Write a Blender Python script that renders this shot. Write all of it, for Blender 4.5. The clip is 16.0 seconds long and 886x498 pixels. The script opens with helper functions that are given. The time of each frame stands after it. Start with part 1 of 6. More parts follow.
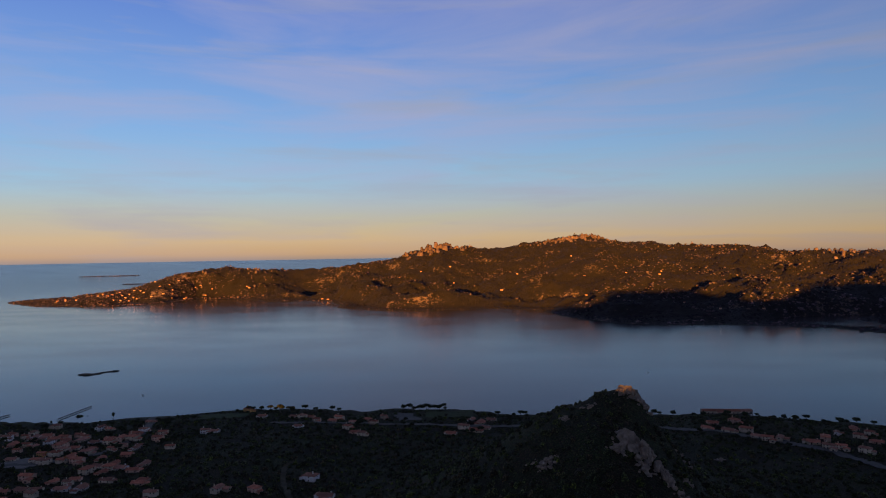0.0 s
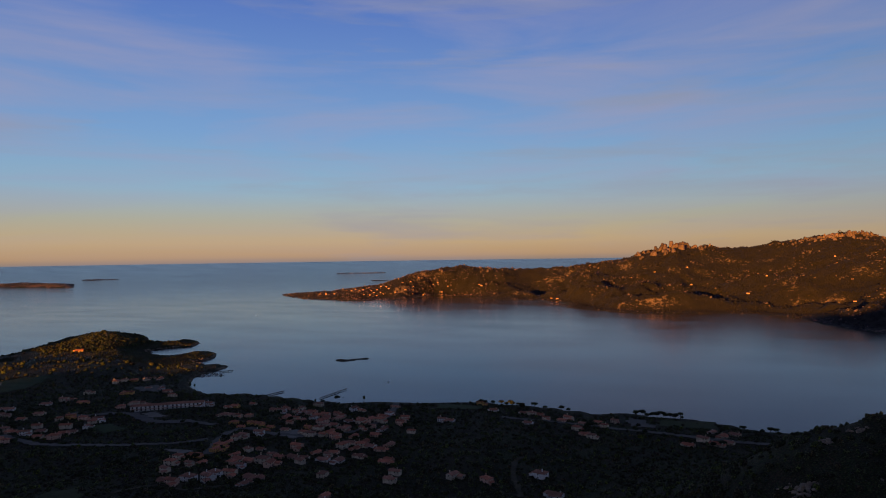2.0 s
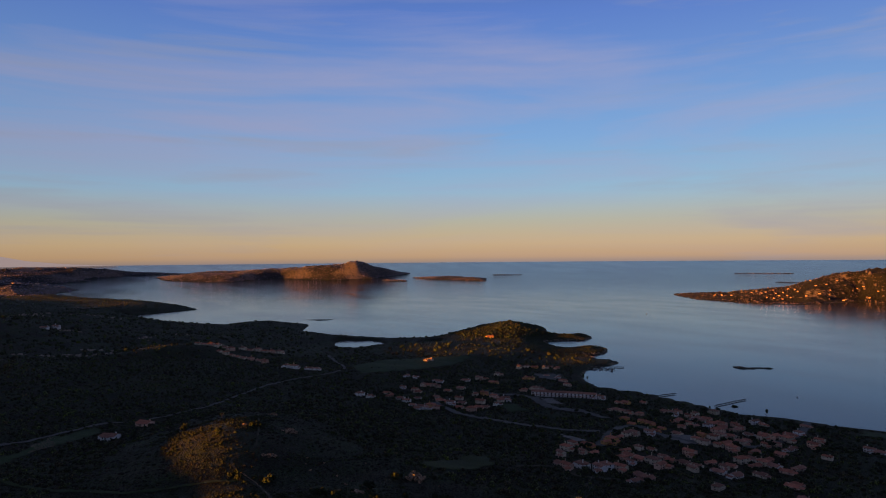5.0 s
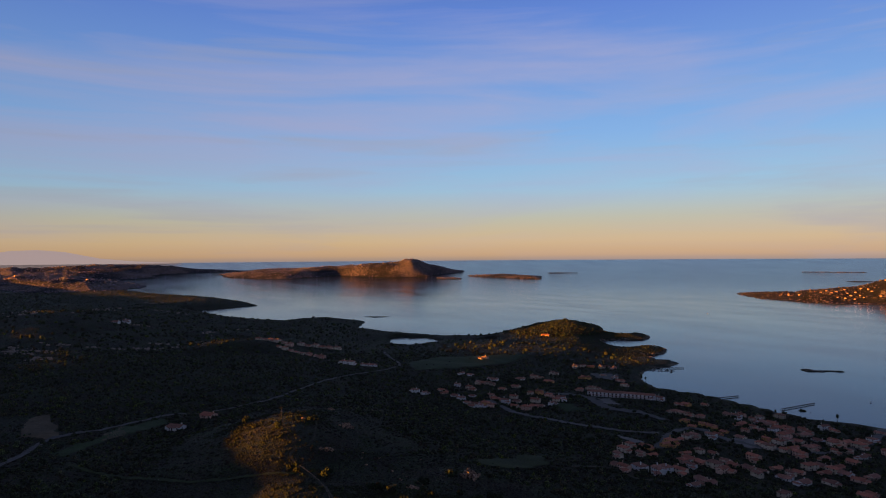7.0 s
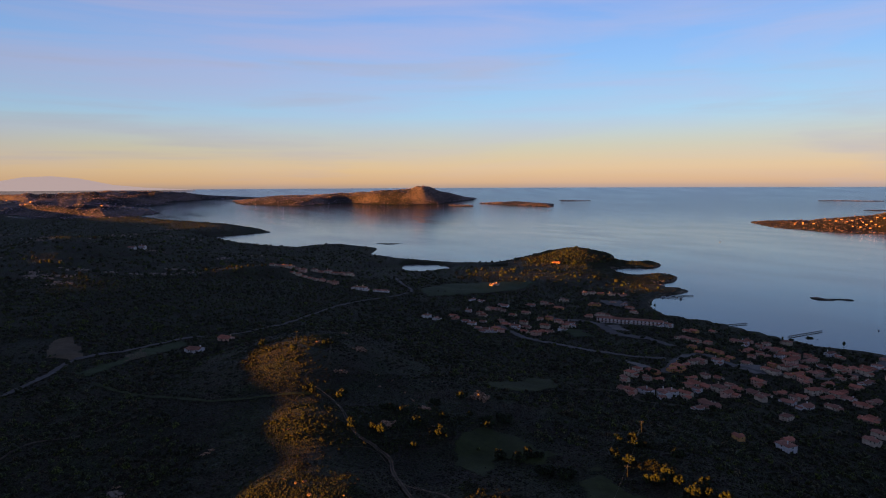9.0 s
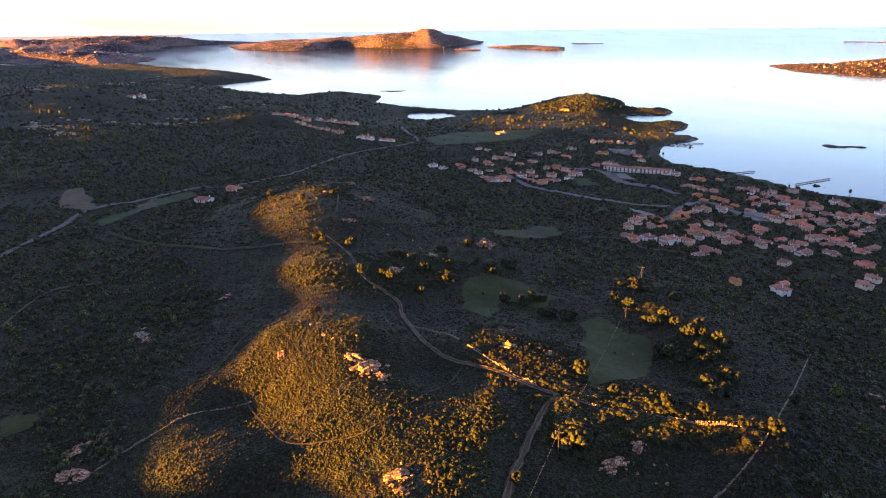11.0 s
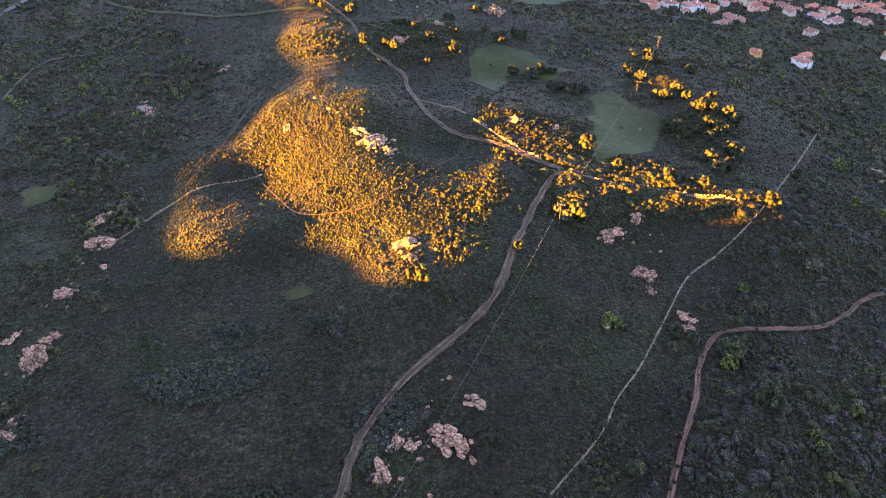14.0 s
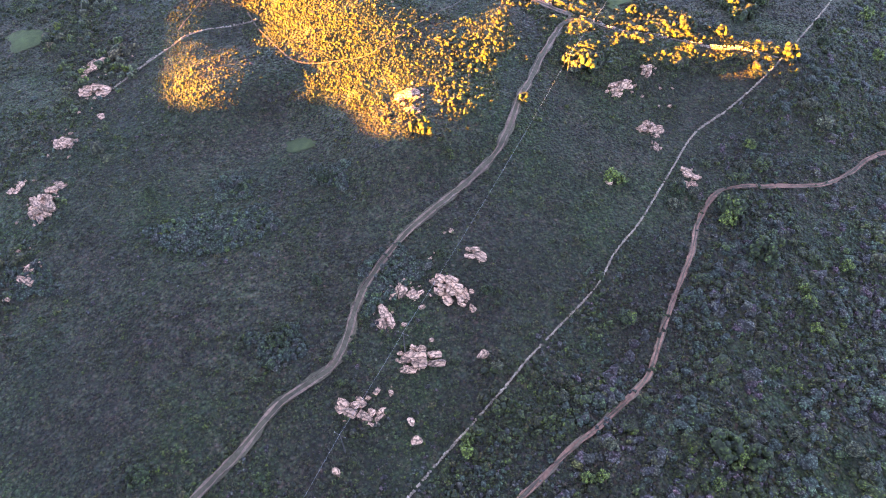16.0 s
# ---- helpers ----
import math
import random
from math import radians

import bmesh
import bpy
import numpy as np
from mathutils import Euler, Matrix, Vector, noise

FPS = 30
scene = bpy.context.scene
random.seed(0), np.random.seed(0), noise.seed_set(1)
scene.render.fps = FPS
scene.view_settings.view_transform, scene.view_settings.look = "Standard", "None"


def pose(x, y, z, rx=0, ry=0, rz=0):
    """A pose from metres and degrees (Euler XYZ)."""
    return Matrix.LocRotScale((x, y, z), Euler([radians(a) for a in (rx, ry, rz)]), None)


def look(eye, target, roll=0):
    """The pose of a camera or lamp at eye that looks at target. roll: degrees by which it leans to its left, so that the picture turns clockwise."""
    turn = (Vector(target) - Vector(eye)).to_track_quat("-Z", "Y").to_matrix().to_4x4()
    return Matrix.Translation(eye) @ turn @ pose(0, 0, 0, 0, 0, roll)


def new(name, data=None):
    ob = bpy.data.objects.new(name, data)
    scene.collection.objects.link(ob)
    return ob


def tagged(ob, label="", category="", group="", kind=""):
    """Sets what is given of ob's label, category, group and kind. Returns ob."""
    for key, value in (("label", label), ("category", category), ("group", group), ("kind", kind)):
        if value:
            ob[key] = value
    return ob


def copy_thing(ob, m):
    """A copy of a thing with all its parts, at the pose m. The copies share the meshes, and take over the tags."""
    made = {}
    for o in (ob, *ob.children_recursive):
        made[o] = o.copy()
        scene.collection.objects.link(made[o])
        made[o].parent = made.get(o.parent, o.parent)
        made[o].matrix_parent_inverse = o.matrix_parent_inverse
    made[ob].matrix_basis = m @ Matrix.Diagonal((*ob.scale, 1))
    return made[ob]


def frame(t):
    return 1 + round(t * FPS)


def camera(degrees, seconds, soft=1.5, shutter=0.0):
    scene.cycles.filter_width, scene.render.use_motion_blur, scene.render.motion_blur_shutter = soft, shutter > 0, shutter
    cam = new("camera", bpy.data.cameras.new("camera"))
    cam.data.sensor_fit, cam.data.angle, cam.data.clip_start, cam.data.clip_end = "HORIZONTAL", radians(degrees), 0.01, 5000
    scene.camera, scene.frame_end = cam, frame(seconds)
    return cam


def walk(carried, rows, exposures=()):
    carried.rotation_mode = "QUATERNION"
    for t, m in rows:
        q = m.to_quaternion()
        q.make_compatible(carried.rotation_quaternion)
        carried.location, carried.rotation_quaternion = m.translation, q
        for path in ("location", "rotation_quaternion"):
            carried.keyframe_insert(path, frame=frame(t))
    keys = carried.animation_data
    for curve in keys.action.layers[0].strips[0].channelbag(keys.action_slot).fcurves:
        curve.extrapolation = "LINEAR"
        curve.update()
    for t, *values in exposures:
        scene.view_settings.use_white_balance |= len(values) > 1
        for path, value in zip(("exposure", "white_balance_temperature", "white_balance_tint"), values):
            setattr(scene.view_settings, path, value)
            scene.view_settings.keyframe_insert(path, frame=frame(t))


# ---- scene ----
cam = camera(68.1, 16.0, soft=1.1)
EYE = 160.0  # metres above the sea
PATH = [  # seconds, yaw, pitch, roll
    (0.0, -0.00, 0.32, 0.88),
    (0.5, 4.91, 0.39, 0.95),
    (1.0, 9.84, 0.46, 0.89),
    (1.5, 14.80, 0.53, 0.84),
    (2.0, 19.82, 0.56, 0.77),
    (2.5, 24.98, 0.62, 0.74),
    (3.0, 30.36, 0.65, 0.58),
    (3.5, 35.91, 0.69, 0.56),
    (4.0, 41.54, 0.72, 0.55),
    (4.5, 47.42, 0.75, 0.53),
    (5.0, 52.97, 0.77, 0.47),
    (5.2, 54.37, 0.77, 0.46),
    (7.3, 57.89, 0.60, 0.41),
    (7.5, 58.03, 0.58, 0.41),
    (7.8, 58.22, 0.48, 0.41),
    (8.0, 58.33, 0.12, 0.40),
    (8.2, 58.43, -0.63, 0.38),
    (8.5, 58.57, -2.41, 0.35),
    (9.0, 58.76, -5.72, 0.26),
    (9.2, 58.82, -7.04, 0.26),
    (11.3, 59.29, -20.80, 0.65),
    (11.5, 59.31, -22.12, 0.67),
    (12.0, 59.34, -25.41, 0.84),
    (12.5, 59.42, -28.64, 0.85),
    (13.0, 59.52, -31.88, 0.84),
    (13.5, 59.65, -35.12, 0.82),
    (14.0, 59.77, -38.35, 0.77),
    (14.5, 59.96, -41.61, 0.65),
    (15.0, 60.03, -44.85, 0.66),
    (15.5, 60.21, -48.09, 0.57),
    (16.0, 60.34, -51.06, 0.52),
]
walk(cam, [(t, pose(0, 0, EYE, 90 + p, r, y)) for t, y, p, r in PATH],
     exposures=[(0.0, 2.1, 6500, 10), (2.0, 1.8, 6500, 10), (3.5, 1.74, 6500, 10), (5.0, 1.95, 6450, 10), (8.0, 2.18, 6450, 10), (9.2, 2.52, 6500, 10),
                (11.3, 4.8, 7500, 10), (12.5, 5.4, 7700, 10), (14.0, 6.0, 7650, 10), (15.2, 6.52, 7250, 10), (16.0, 6.92, 7050, 10)])

# ---- light: a sun three degrees high behind the camera, and a clear evening sky ----
SUN_YAW, SUN_ELEV = 170.0, 3.0
world = bpy.data.worlds.new("evening_sky")
scene.world = world
world.use_nodes = True
wn, wl = world.node_tree.nodes, world.node_tree.links
wn.clear()


def wnode(kind, **values):
    n = wn.new(kind)
    for k, v in values.items():
        n.inputs[k].default_value = v
    return n


w_out = wn.new("ShaderNodeOutputWorld")
w_back = wnode("ShaderNodeBackground", Strength=0.21)
wl.new(w_back.outputs[0], w_out.inputs[0])
w_co = wn.new("ShaderNodeTexCoord")
w_sep = wn.new("ShaderNodeSeparateXYZ")
wl.new(w_co.outputs["Generated"], w_sep.inputs[0])
w_map = wn.new("ShaderNodeMapRange")
w_map.inputs["From Min"].default_value, w_map.inputs["From Max"].default_value = -0.05, 0.95
wl.new(w_sep.outputs["Z"], w_map.inputs["Value"])
w_ramp = wn.new("ShaderNodeValToRGB")
wl.new(w_map.outputs[0], w_ramp.inputs[0])
SKY = [(0.000, (0.22, 0.21, 0.22)), (0.043, (0.33, 0.25, 0.22)), (0.052, (0.55, 0.35, 0.20)), (0.072, (0.60, 0.43, 0.25)),
       (0.105, (0.47, 0.46, 0.38)), (0.150, (0.30, 0.485, 0.66)), (0.230, (0.205, 0.395, 0.72)), (0.400, (0.105, 0.215, 0.62)),
       (0.460, (0.075, 0.155, 0.46)), (0.560, (0.022, 0.042, 0.13)), (1.000, (0.010, 0.016, 0.045))]
ramp = w_ramp.color_ramp
while len(ramp.elements) < len(SKY):
    ramp.elements.new(0.5)
for el, (at, rgb) in zip(ramp.elements, SKY):
    el.position, el.color = at, (*rgb, 1)
# thin high cloud in long streaks
w_mapping = wn.new("ShaderNodeMapping")
w_mapping.inputs["Rotation"].default_value = (0.05, 0.10, 0.5)
w_mapping.inputs["Scale"].default_value = (1.2, 0.9, 9.0)
wl.new(w_co.outputs["Generated"], w_mapping.inputs[0])
w_noise = wnode("ShaderNodeTexNoise", Scale=1.7, Detail=7.0, Roughness=0.55, Distortion=0.5)
wl.new(w_mapping.outputs[0], w_noise.inputs["Vector"])
w_cl = wn.new("ShaderNodeMapRange")
for k, v in (("From Min", 0.44), ("From Max", 0.70), ("To Min", 0.0), ("To Max", 0.68)):
    w_cl.inputs[k].default_value = v
wl.new(w_noise.outputs[0], w_cl.inputs["Value"])
w_mix = wn.new("ShaderNodeMix")
w_mix.data_type = "RGBA"
w_low = wn.new("ShaderNodeMapRange")   # no streaks in the clear band over the horizon
w_low.inputs["From Min"].default_value, w_low.inputs["From Max"].default_value = 0.02, 0.16
w_low.inputs["To Min"].default_value = 0.2
wl.new(w_sep.outputs["Z"], w_low.inputs["Value"])
w_part = wn.new("ShaderNodeMath")
w_part.operation = "MULTIPLY"
wl.new(w_cl.outputs[0], w_part.inputs[0])
wl.new(w_low.outputs[0], w_part.inputs[1])
wl.new(w_part.outputs[0], w_mix.inputs[0])
wl.new(w_ramp.outputs[0], w_mix.inputs[6])
w_mix.inputs[7].default_value = (0.37, 0.37, 0.57, 1)
# a few thinner grey bars lower down
w_bars = wn.new("ShaderNodeMapping")
w_bars.inputs["Rotation"].default_value = (0.02, -0.05, 1.9)
w_bars.inputs["Scale"].default_value = (1.6, 1.3, 17.0)
wl.new(w_co.outputs["Generated"], w_bars.inputs[0])
w_noise2 = wnode("ShaderNodeTexNoise", Scale=1.5, Detail=6.0, Roughness=0.55, Distortion=0.3)
wl.new(w_bars.outputs[0], w_noise2.inputs["Vector"])
w_cl2 = wn.new("ShaderNodeMapRange")
for k, v in (("From Min", 0.55), ("From Max", 0.74), ("To Min", 0.0), ("To Max", 0.5)):
    w_cl2.inputs[k].default_value = v
wl.new(w_noise2.outputs[0], w_cl2.inputs["Value"])
w_mix2 = wn.new("ShaderNodeMix")
w_mix2.data_type = "RGBA"
wl.new(w_cl2.outputs[0], w_mix2.inputs[0])
wl.new(w_mix.outputs[2], w_mix2.inputs[6])
w_mix2.inputs[7].default_value = (0.34, 0.34, 0.43, 1)
# the sky is brightest over the open sea and fades towards the land on both hands
w_dot = wn.new("ShaderNodeVectorMath")
w_dot.operation = "DOT_PRODUCT"
w_dot.inputs[1].default_value = (-math.sin(radians(36)), math.cos(radians(36)), 0)
wl.new(w_co.outputs["Generated"], w_dot.inputs[0])
w_side = wn.new("ShaderNodeMapRange")
for k, v in (("From Min", 0.3), ("From Max", 1.0), ("To Min", 0.80), ("To Max", 1.13)):
    w_side.inputs[k].default_value = v
wl.new(w_dot.outputs["Value"], w_side.inputs["Value"])
w_fade = wn.new("ShaderNodeVectorMath")
w_fade.operation = "SCALE"
wl.new(w_mix2.outputs[2], w_fade.inputs[0])
wl.new(w_side.outputs[0], w_fade.inputs["Scale"])
# the low sun's own glow, on the side that lies behind
w_sky = wn.new("ShaderNodeTexSky")
w_sky.sky_type, w_sky.sun_disc = "NISHITA", False
w_sky.sun_elevation, w_sky.sun_rotation = radians(SUN_ELEV), radians(-SUN_YAW)
w_add = wn.new("ShaderNodeMix")
w_add.data_type, w_add.blend_type = "RGBA", "ADD"
w_add.inputs[0].default_value = 0.022
wl.new(w_fade.outputs[0], w_add.inputs[6])
wl.new(w_sky.outputs[0], w_add.inputs[7])
wl.new(w_add.outputs[2], w_back.inputs[0])

sun = new("sun", bpy.data.lights.new("sun", "SUN"))
sun.data.energy, sun.data.angle, sun.data.color = 3.9, radians(0.45), (1.0, 0.375, 0.03)
sy, se = radians(SUN_YAW), radians(SUN_ELEV)
TO_SUN = Vector((-math.sin(sy) * math.cos(se), math.cos(sy) * math.cos(se), math.sin(se)))
sun.matrix_world = look(TO_SUN * 100, (0, 0, 0))

# ---- the lie of the land: heights as a function of the plan ----
def lattice(i, j, s):
    n = (i * 374761393 + j * 668265263 + s * 1274126177) & 0xFFFFFFFF
    n = ((n ^ (n >> 13)) * 1103515245) & 0xFFFFFFFF
    return ((n ^ (n >> 16)) & 0xFFFF) / 32767.5 - 1


def vnoise(x, y, s=0):
    i, j = np.floor(x).astype(np.int64), np.floor(y).astype(np.int64)
    u, v = x - i, y - j
    u, v = u * u * (3 - 2 * u), v * v * (3 - 2 * v)
    a, b, c, d = lattice(i, j, s), lattice(i + 1, j, s), lattice(i, j + 1, s), lattice(i + 1, j + 1, s)
    return (a * (1 - u) + b * u) * (1 - v) + (c * (1 - u) + d * u) * v


def fbm(x, y, size, octaves=4, s=0, gain=0.5):
    total, amp = 0.0, 1.0
    for k in range(octaves):
        total = total + amp * vnoise(x / size + 17.3 * k, y / size - 9.1 * k, s + k)
        size, amp = size / 2.03, amp * gain
    return total


def inland(x, y, ring):
    """Metres from the shore line of a closed ring, positive on land."""
    best, inside = np.full(x.shape, 1e18), np.zeros(x.shape, bool)
    for (x0, y0), (x1, y1) in zip(ring, ring[1:] + ring[:1]):
        ex, ey = x1 - x0, y1 - y0
        k = np.clip(((x - x0) * ex + (y - y0) * ey) / (ex * ex + ey * ey + 1e-9), 0, 1)
        best = np.minimum(best, (x - x0 - k * ex) ** 2 + (y - y0 - k * ey) ** 2)
        if y0 != y1:
            inside ^= ((y0 > y) != (y1 > y)) & (x < x0 + (y - y0) * ex / ey)
    return np.where(inside, 1, -1) * np.sqrt(best)


BEACHES = [(2200, -300), (700, 330), (470, 545), (388, 579), (337, 601), (272, 630), (169, 630), (64, 636), (40, 651), (7, 665), (-51, 668), (-84, 659), (-132, 674), (-203, 678), (-271, 659), (-326, 637), (-392, 635), (-463, 646), (-525, 632)]
HEADLAND = [(-542, 641), (-571, 657), (-598, 687), (-619, 717), (-625, 757), (-626, 782), (-629, 804), (-649, 811), (-668, 802), (-694, 812), (-716, 831), (-705, 838), (-710, 873), (-723, 899), (-753, 912), (-773, 907), (-775, 891), (-776, 869), (-787, 853), (-810, 857), (-837, 868), (-868, 891), (-872, 913), (-869, 933), (-858, 948), (-841, 972), (-856, 1010), (-894, 1033), (-916, 1035), (-907, 999), (-919, 981), (-941, 982), (-974, 1004), (-1010, 1044), (-1075, 1093)]
MAINLAND = BEACHES + HEADLAND + [(-1140, 1110), (-1190, 1010)]
NORTH_SHORE = [(-1085, 840), (-1068, 770), (-1098, 709), (-1214, 645), (-1344, 624), (-1473, 698), (-1617, 664), (-1632, 603), (-1595, 540),
               (-1767, 453), (-2050, 405), (-2110, 541), (-2165, 642), (-2395, 652), (-2566, 638), (-2698, 589), (-2984, 460),
               (-3231, 432), (-3433, 360), (-3300, 100), (-3500, -120), (-4900, -600), (-4900, -3000), (0, -4900), (4000, -3000)]
NEAR_RING = MAINLAND + NORTH_SHORE
FAR_FRONT = [(-1600, 2420), (-1564, 2357), (-1374, 2198), (-1212, 2146), (-1069, 2120), (-1003, 2175), (-957, 2289), (-929, 2449), (-804, 2422), (-706, 2372),
             (-549, 2233), (-475, 2296), (-346, 2167), (-305, 1959), (-237, 1889), (-134, 1816), (-40, 1818), (70, 1835), (181, 1833),
             (238, 1787), (283, 1650), (329, 1504), (383, 1414), (465, 1370), (563, 1378), (642, 1346), (718, 1316), (780, 1268), (830, 1170)]
FAR_RING = FAR_FRONT + [(1500, 700), (3600, 400), (4700, 1200), (2500, 3900), (600, 4300), (-500, 4200), (-1150, 3500), (-1330, 2900), (-1480, 2640), (-1590, 2500)]
# skyline of the far peninsula: bearing, radius of the crest, height of the crest
CREST = [(-60, 2500, 130), (-45, 2500, 140), (-34, 2600, 142), (-31, 2600, 133), (-28.7, 2600, 142), (-27, 2650, 146), (-24.8, 2700, 164), (-20, 2800, 168), (-18, 2850, 190),
         (-15.2, 2900, 190), (-13.4, 2900, 216), (-10.6, 2900, 216), (-7.7, 2900, 190), (-5.7, 2900, 175), (-3.3, 2900, 170),
         (-1.3, 2900, 175), (0.2, 2850, 185), (3.2, 2850, 155), (4.1, 2850, 135), (6.6, 2850, 120), (9, 2850, 100), (11, 2850, 95),
         (12.8, 2850, 90), (15.2, 2850, 90), (17, 2850, 104), (18.3, 2850, 105), (20.5, 2800, 96), (22.7, 2750, 78), (25.5, 2680, 32), (27.5, 2600, 22), (29.5, 2560, 9), (32, 2600, 9), (34, 2800, 8)]
ISLAND = [(-3960, 985), (-3820, 1071), (-3682, 1247), (-3698, 1417), (-3759, 1581), (-3604, 1692), (-3457, 1839), (-3398, 2035), (-3480, 2260), (-3560, 2440),
          (-3900, 2300), (-4250, 1900), (-4350, 1300), (-4150, 1000)]
ISLAND_CREST = [(77, 4050, 4), (75.6, 4050, 8), (73.3, 4020, 14), (71.7, 4000, 20), (69, 4080, 26), (66.7, 4100, 42), (63.9, 4150, 52), (62, 4180, 58), (60.5, 4200, 84),
                (59, 4200, 46), (57.1, 4200, 28), (55.6, 4200, 5), (54.5, 4250, 0)]
TOWN_COAST = [(-3696, -182), (-3394, 41), (-3167, 227), (-3326, 344), (-3582, 501), (-3839, 473), (-3990, 380), (-4060, 640), (-4180, 600), (-4267, 845),
              (-4237, 1225), (-4396, 1085), (-4700, 600), (-4700, -300)]
TOWN_CREST = [(74, 2), (76, 5), (78, 13), (80, 20), (84, 24), (95, 25)]
SMALL_ISLES = [[(-3242, 1999), (-3118, 2092), (-3200, 2150), (-3330, 2060)],
               [(-3318, 2248), (-3056, 2329), (-2841, 2449), (-3000, 2590), (-3250, 2500)],
               [(-3117, 2735), (-2965, 2882), (-2985, 2900), (-3140, 2752)],
               [(-2060, 3690), (-1739, 3860), (-1745, 3885), (-2070, 3715)],
               [(-1640, 3330), (-1520, 3400), (-1530, 3420), (-1650, 3350)]]
NEAR_ISLES = [[(-512, 890), (-486, 890), (-455, 924), (-462, 930), (-488, 912), (-505, 906)], [(-530, 828), (-517, 833), (-519, 839), (-531, 833)],
              [(-1588, 742), (-1556, 772), (-1546, 808), (-1556, 812), (-1575, 775)]]
PONDS = [[(-1133, 587), (-1061, 563), (-1020, 587), (-1035, 655), (-1097, 665), (-1156, 614)], [(-999, 686), (-994, 745), (-962, 720), (-978, 681)]]
# hills: x, y, height, half-length, half-width, bearing of the length
HILLS = [(-165, 112, 21, 210, 98, 66), (-200, 78, 9, 27, 22, 70), (-238, 70, 8, 27, 20, 70), (-186, 18, 3, 14, 14, 0), (-166, 32, -4, 26, 16, 60), (-203, 243, 6, 40, 34, 0),
         (-178, 190, -3, 24, 22, 0), (-246, 178, -3, 20, 18, 0), (-115, 198, 3, 36, 36, 0), (-112, 160, 4, 36, 36, 0), (-131, 63, 2, 16, 16, 0), (-116, 98, 2.5, 26, 20, 0),
         (-10, -60, 6, 160, 150, 0), (-303, 112, 6, 34, 26, 60), (-298, 208, 7, 34, 28, 60), (72, 343, 64, 48, 66, 90), (98, 346, 18, 13, 14, 0), (85, 300, 4, 20, 20, 0)]
OUTER_HILLS = [(-1012, 262, 15, 55, 24, 20), (-1330, 30, 26, 120, 90, 90), (-1700, 190, 18, 160, 110, 80), (-2000, 330, 14, 150, 60, 85), (-1150, -60, 16, 150, 90, 90), (-800, -30, 10, 120, 80, 70)]
COAST_HILLS = [(-455, 152, 20, 80, 50, 70), (-985, 975, 12, 120, 80, 55), (-930, 850, 2, 110, 60, 55), (-715, 715, -6, 90, 60, 10), (-870, 1000, 4, 40, 25, 0), (-1075, 545, -6, 60, 60, 0), (-1180, 330, 11, 90, 60, 90), (-1500, 60, 24, 220, 160, 90), (-2300, 480, 7, 330, 120, 85), (-2750, 250, 9, 400, 200, 85), (-905, 60, 14, 260, 150, 90), (330, 500, 8, 150, 60, 60), (-460, -140, 10, 170, 110, 70)]
# small rises and hollows of the heath
KNOBS = [(-174, 224, 5.4), (-106, 122, -5.1), (-208, 54, -4.7), (-208, 88, -4.5), (-140, 224, 4.3), (-106, 190, 3.9), (-310, 156, 3.7), (-242, 224, -2.7), (-242, 190, -2.5), (-310, 190, -2.4), (-155, 38, -2.4), (-174, 156, 2.3), (-242, 156, -2.2), (-276, 156, 2.1), (-208, 156, 2.0), (-140, 190, 2.0), (-310, 224, -1.9), (-276, 224, -1.8), (-172, 42, -0.9), (-242, 54, -1.5), (-310, 122, 1.5), (-140, 156, 1.5), (-106, 156, -1.3), (-242, 88, -1.1), (-174, 20, 1.0), (-276, 122, -1.0), (-140, 88, 1.0), (-174, 54, 1.0), (-174, 122, 0.9), (-276, 190, -0.9), (-208, 122, 0.9), (-242, 122, -0.9), (-180, 131, 1.1)]
# swells of the knolls: x, y, spread, height
SWELLS = [(-174, 29, 10, 2.9), (-245, 194, 15, 3.2), (-226, 94, 10, 3.2), (-122, 133, 10, 2.8), (-122, 55, 10, 3.2), (-143, 177, 15, -3.2), (-122, 198, 24, -0.8), (-239, 107, 10, 3.2), (-187, 107, 10, -3.2), (-122, 159, 10, 2.6), (-122, 81, 10, 2.3), (-350, 162, 28, -2.6), (-213, 42, 10, -3.2), (-228, 24, 15, 3.1), (-148, 107, 10, 2.3), (-174, 16, 10, 2.3), (-122, 146, 24, 1.9), (-96, 172, 10, 2.8), (-304, 146, 24, -2.4), (-330, 172, 24, -2.1), (-174, 42, 10, 1.9), (-330, 109, 15, 2.0), (-200, 146, 10, 1.6), (-148, 133, 10, 0.4)]
# an unseen ridge behind, over which the sun comes, added to shape its shadow: height along its length
UNSEEN_RIDGE = [(-5000, 36.7), (-3300, 36.7), (-1900, 81.7), (-1450, 88), (-1300, 90), (-1230, 84), (-1170, 76), (-1110, 67.5), (-1000, 64), (-920, 62), (-800, 61), (-755, 63), (-720, 72.7), (-600, 72.7), (-560, 70.7), (-500, 64.7), (-485, 63.3), (-460, 63.4), (-435, 63.8), (-385, 62.5), (-330, 59.7), (-312, 60.7), (-294, 61.3), (-276, 59.2), (-258, 55.8), (-240, 52.9), (-222, 53.0), (-204, 51.4), (-186, 52.8), (-168, 55.7), (-150, 59.2), (-132, 63.9), (-114, 72.8), (-96, 85.6), (-78, 95.8), (-60, 104.3), (20, 125), (60, 127), (110, 142), (160, 160), (280, 160), (360, 163), (440, 140), (540, 142), (640, 172), (900, 178), (1100, 164), (1600, 164), (5000, 110)]
UNSEEN_RIDGE_Y = -350


def sea_level(r):
    """The sea as it is drawn: flat, and far out raised towards the horizon, which lies beyond the plan."""
    return 125 * np.clip((r - 2800) / 2150, 0, None) ** 2


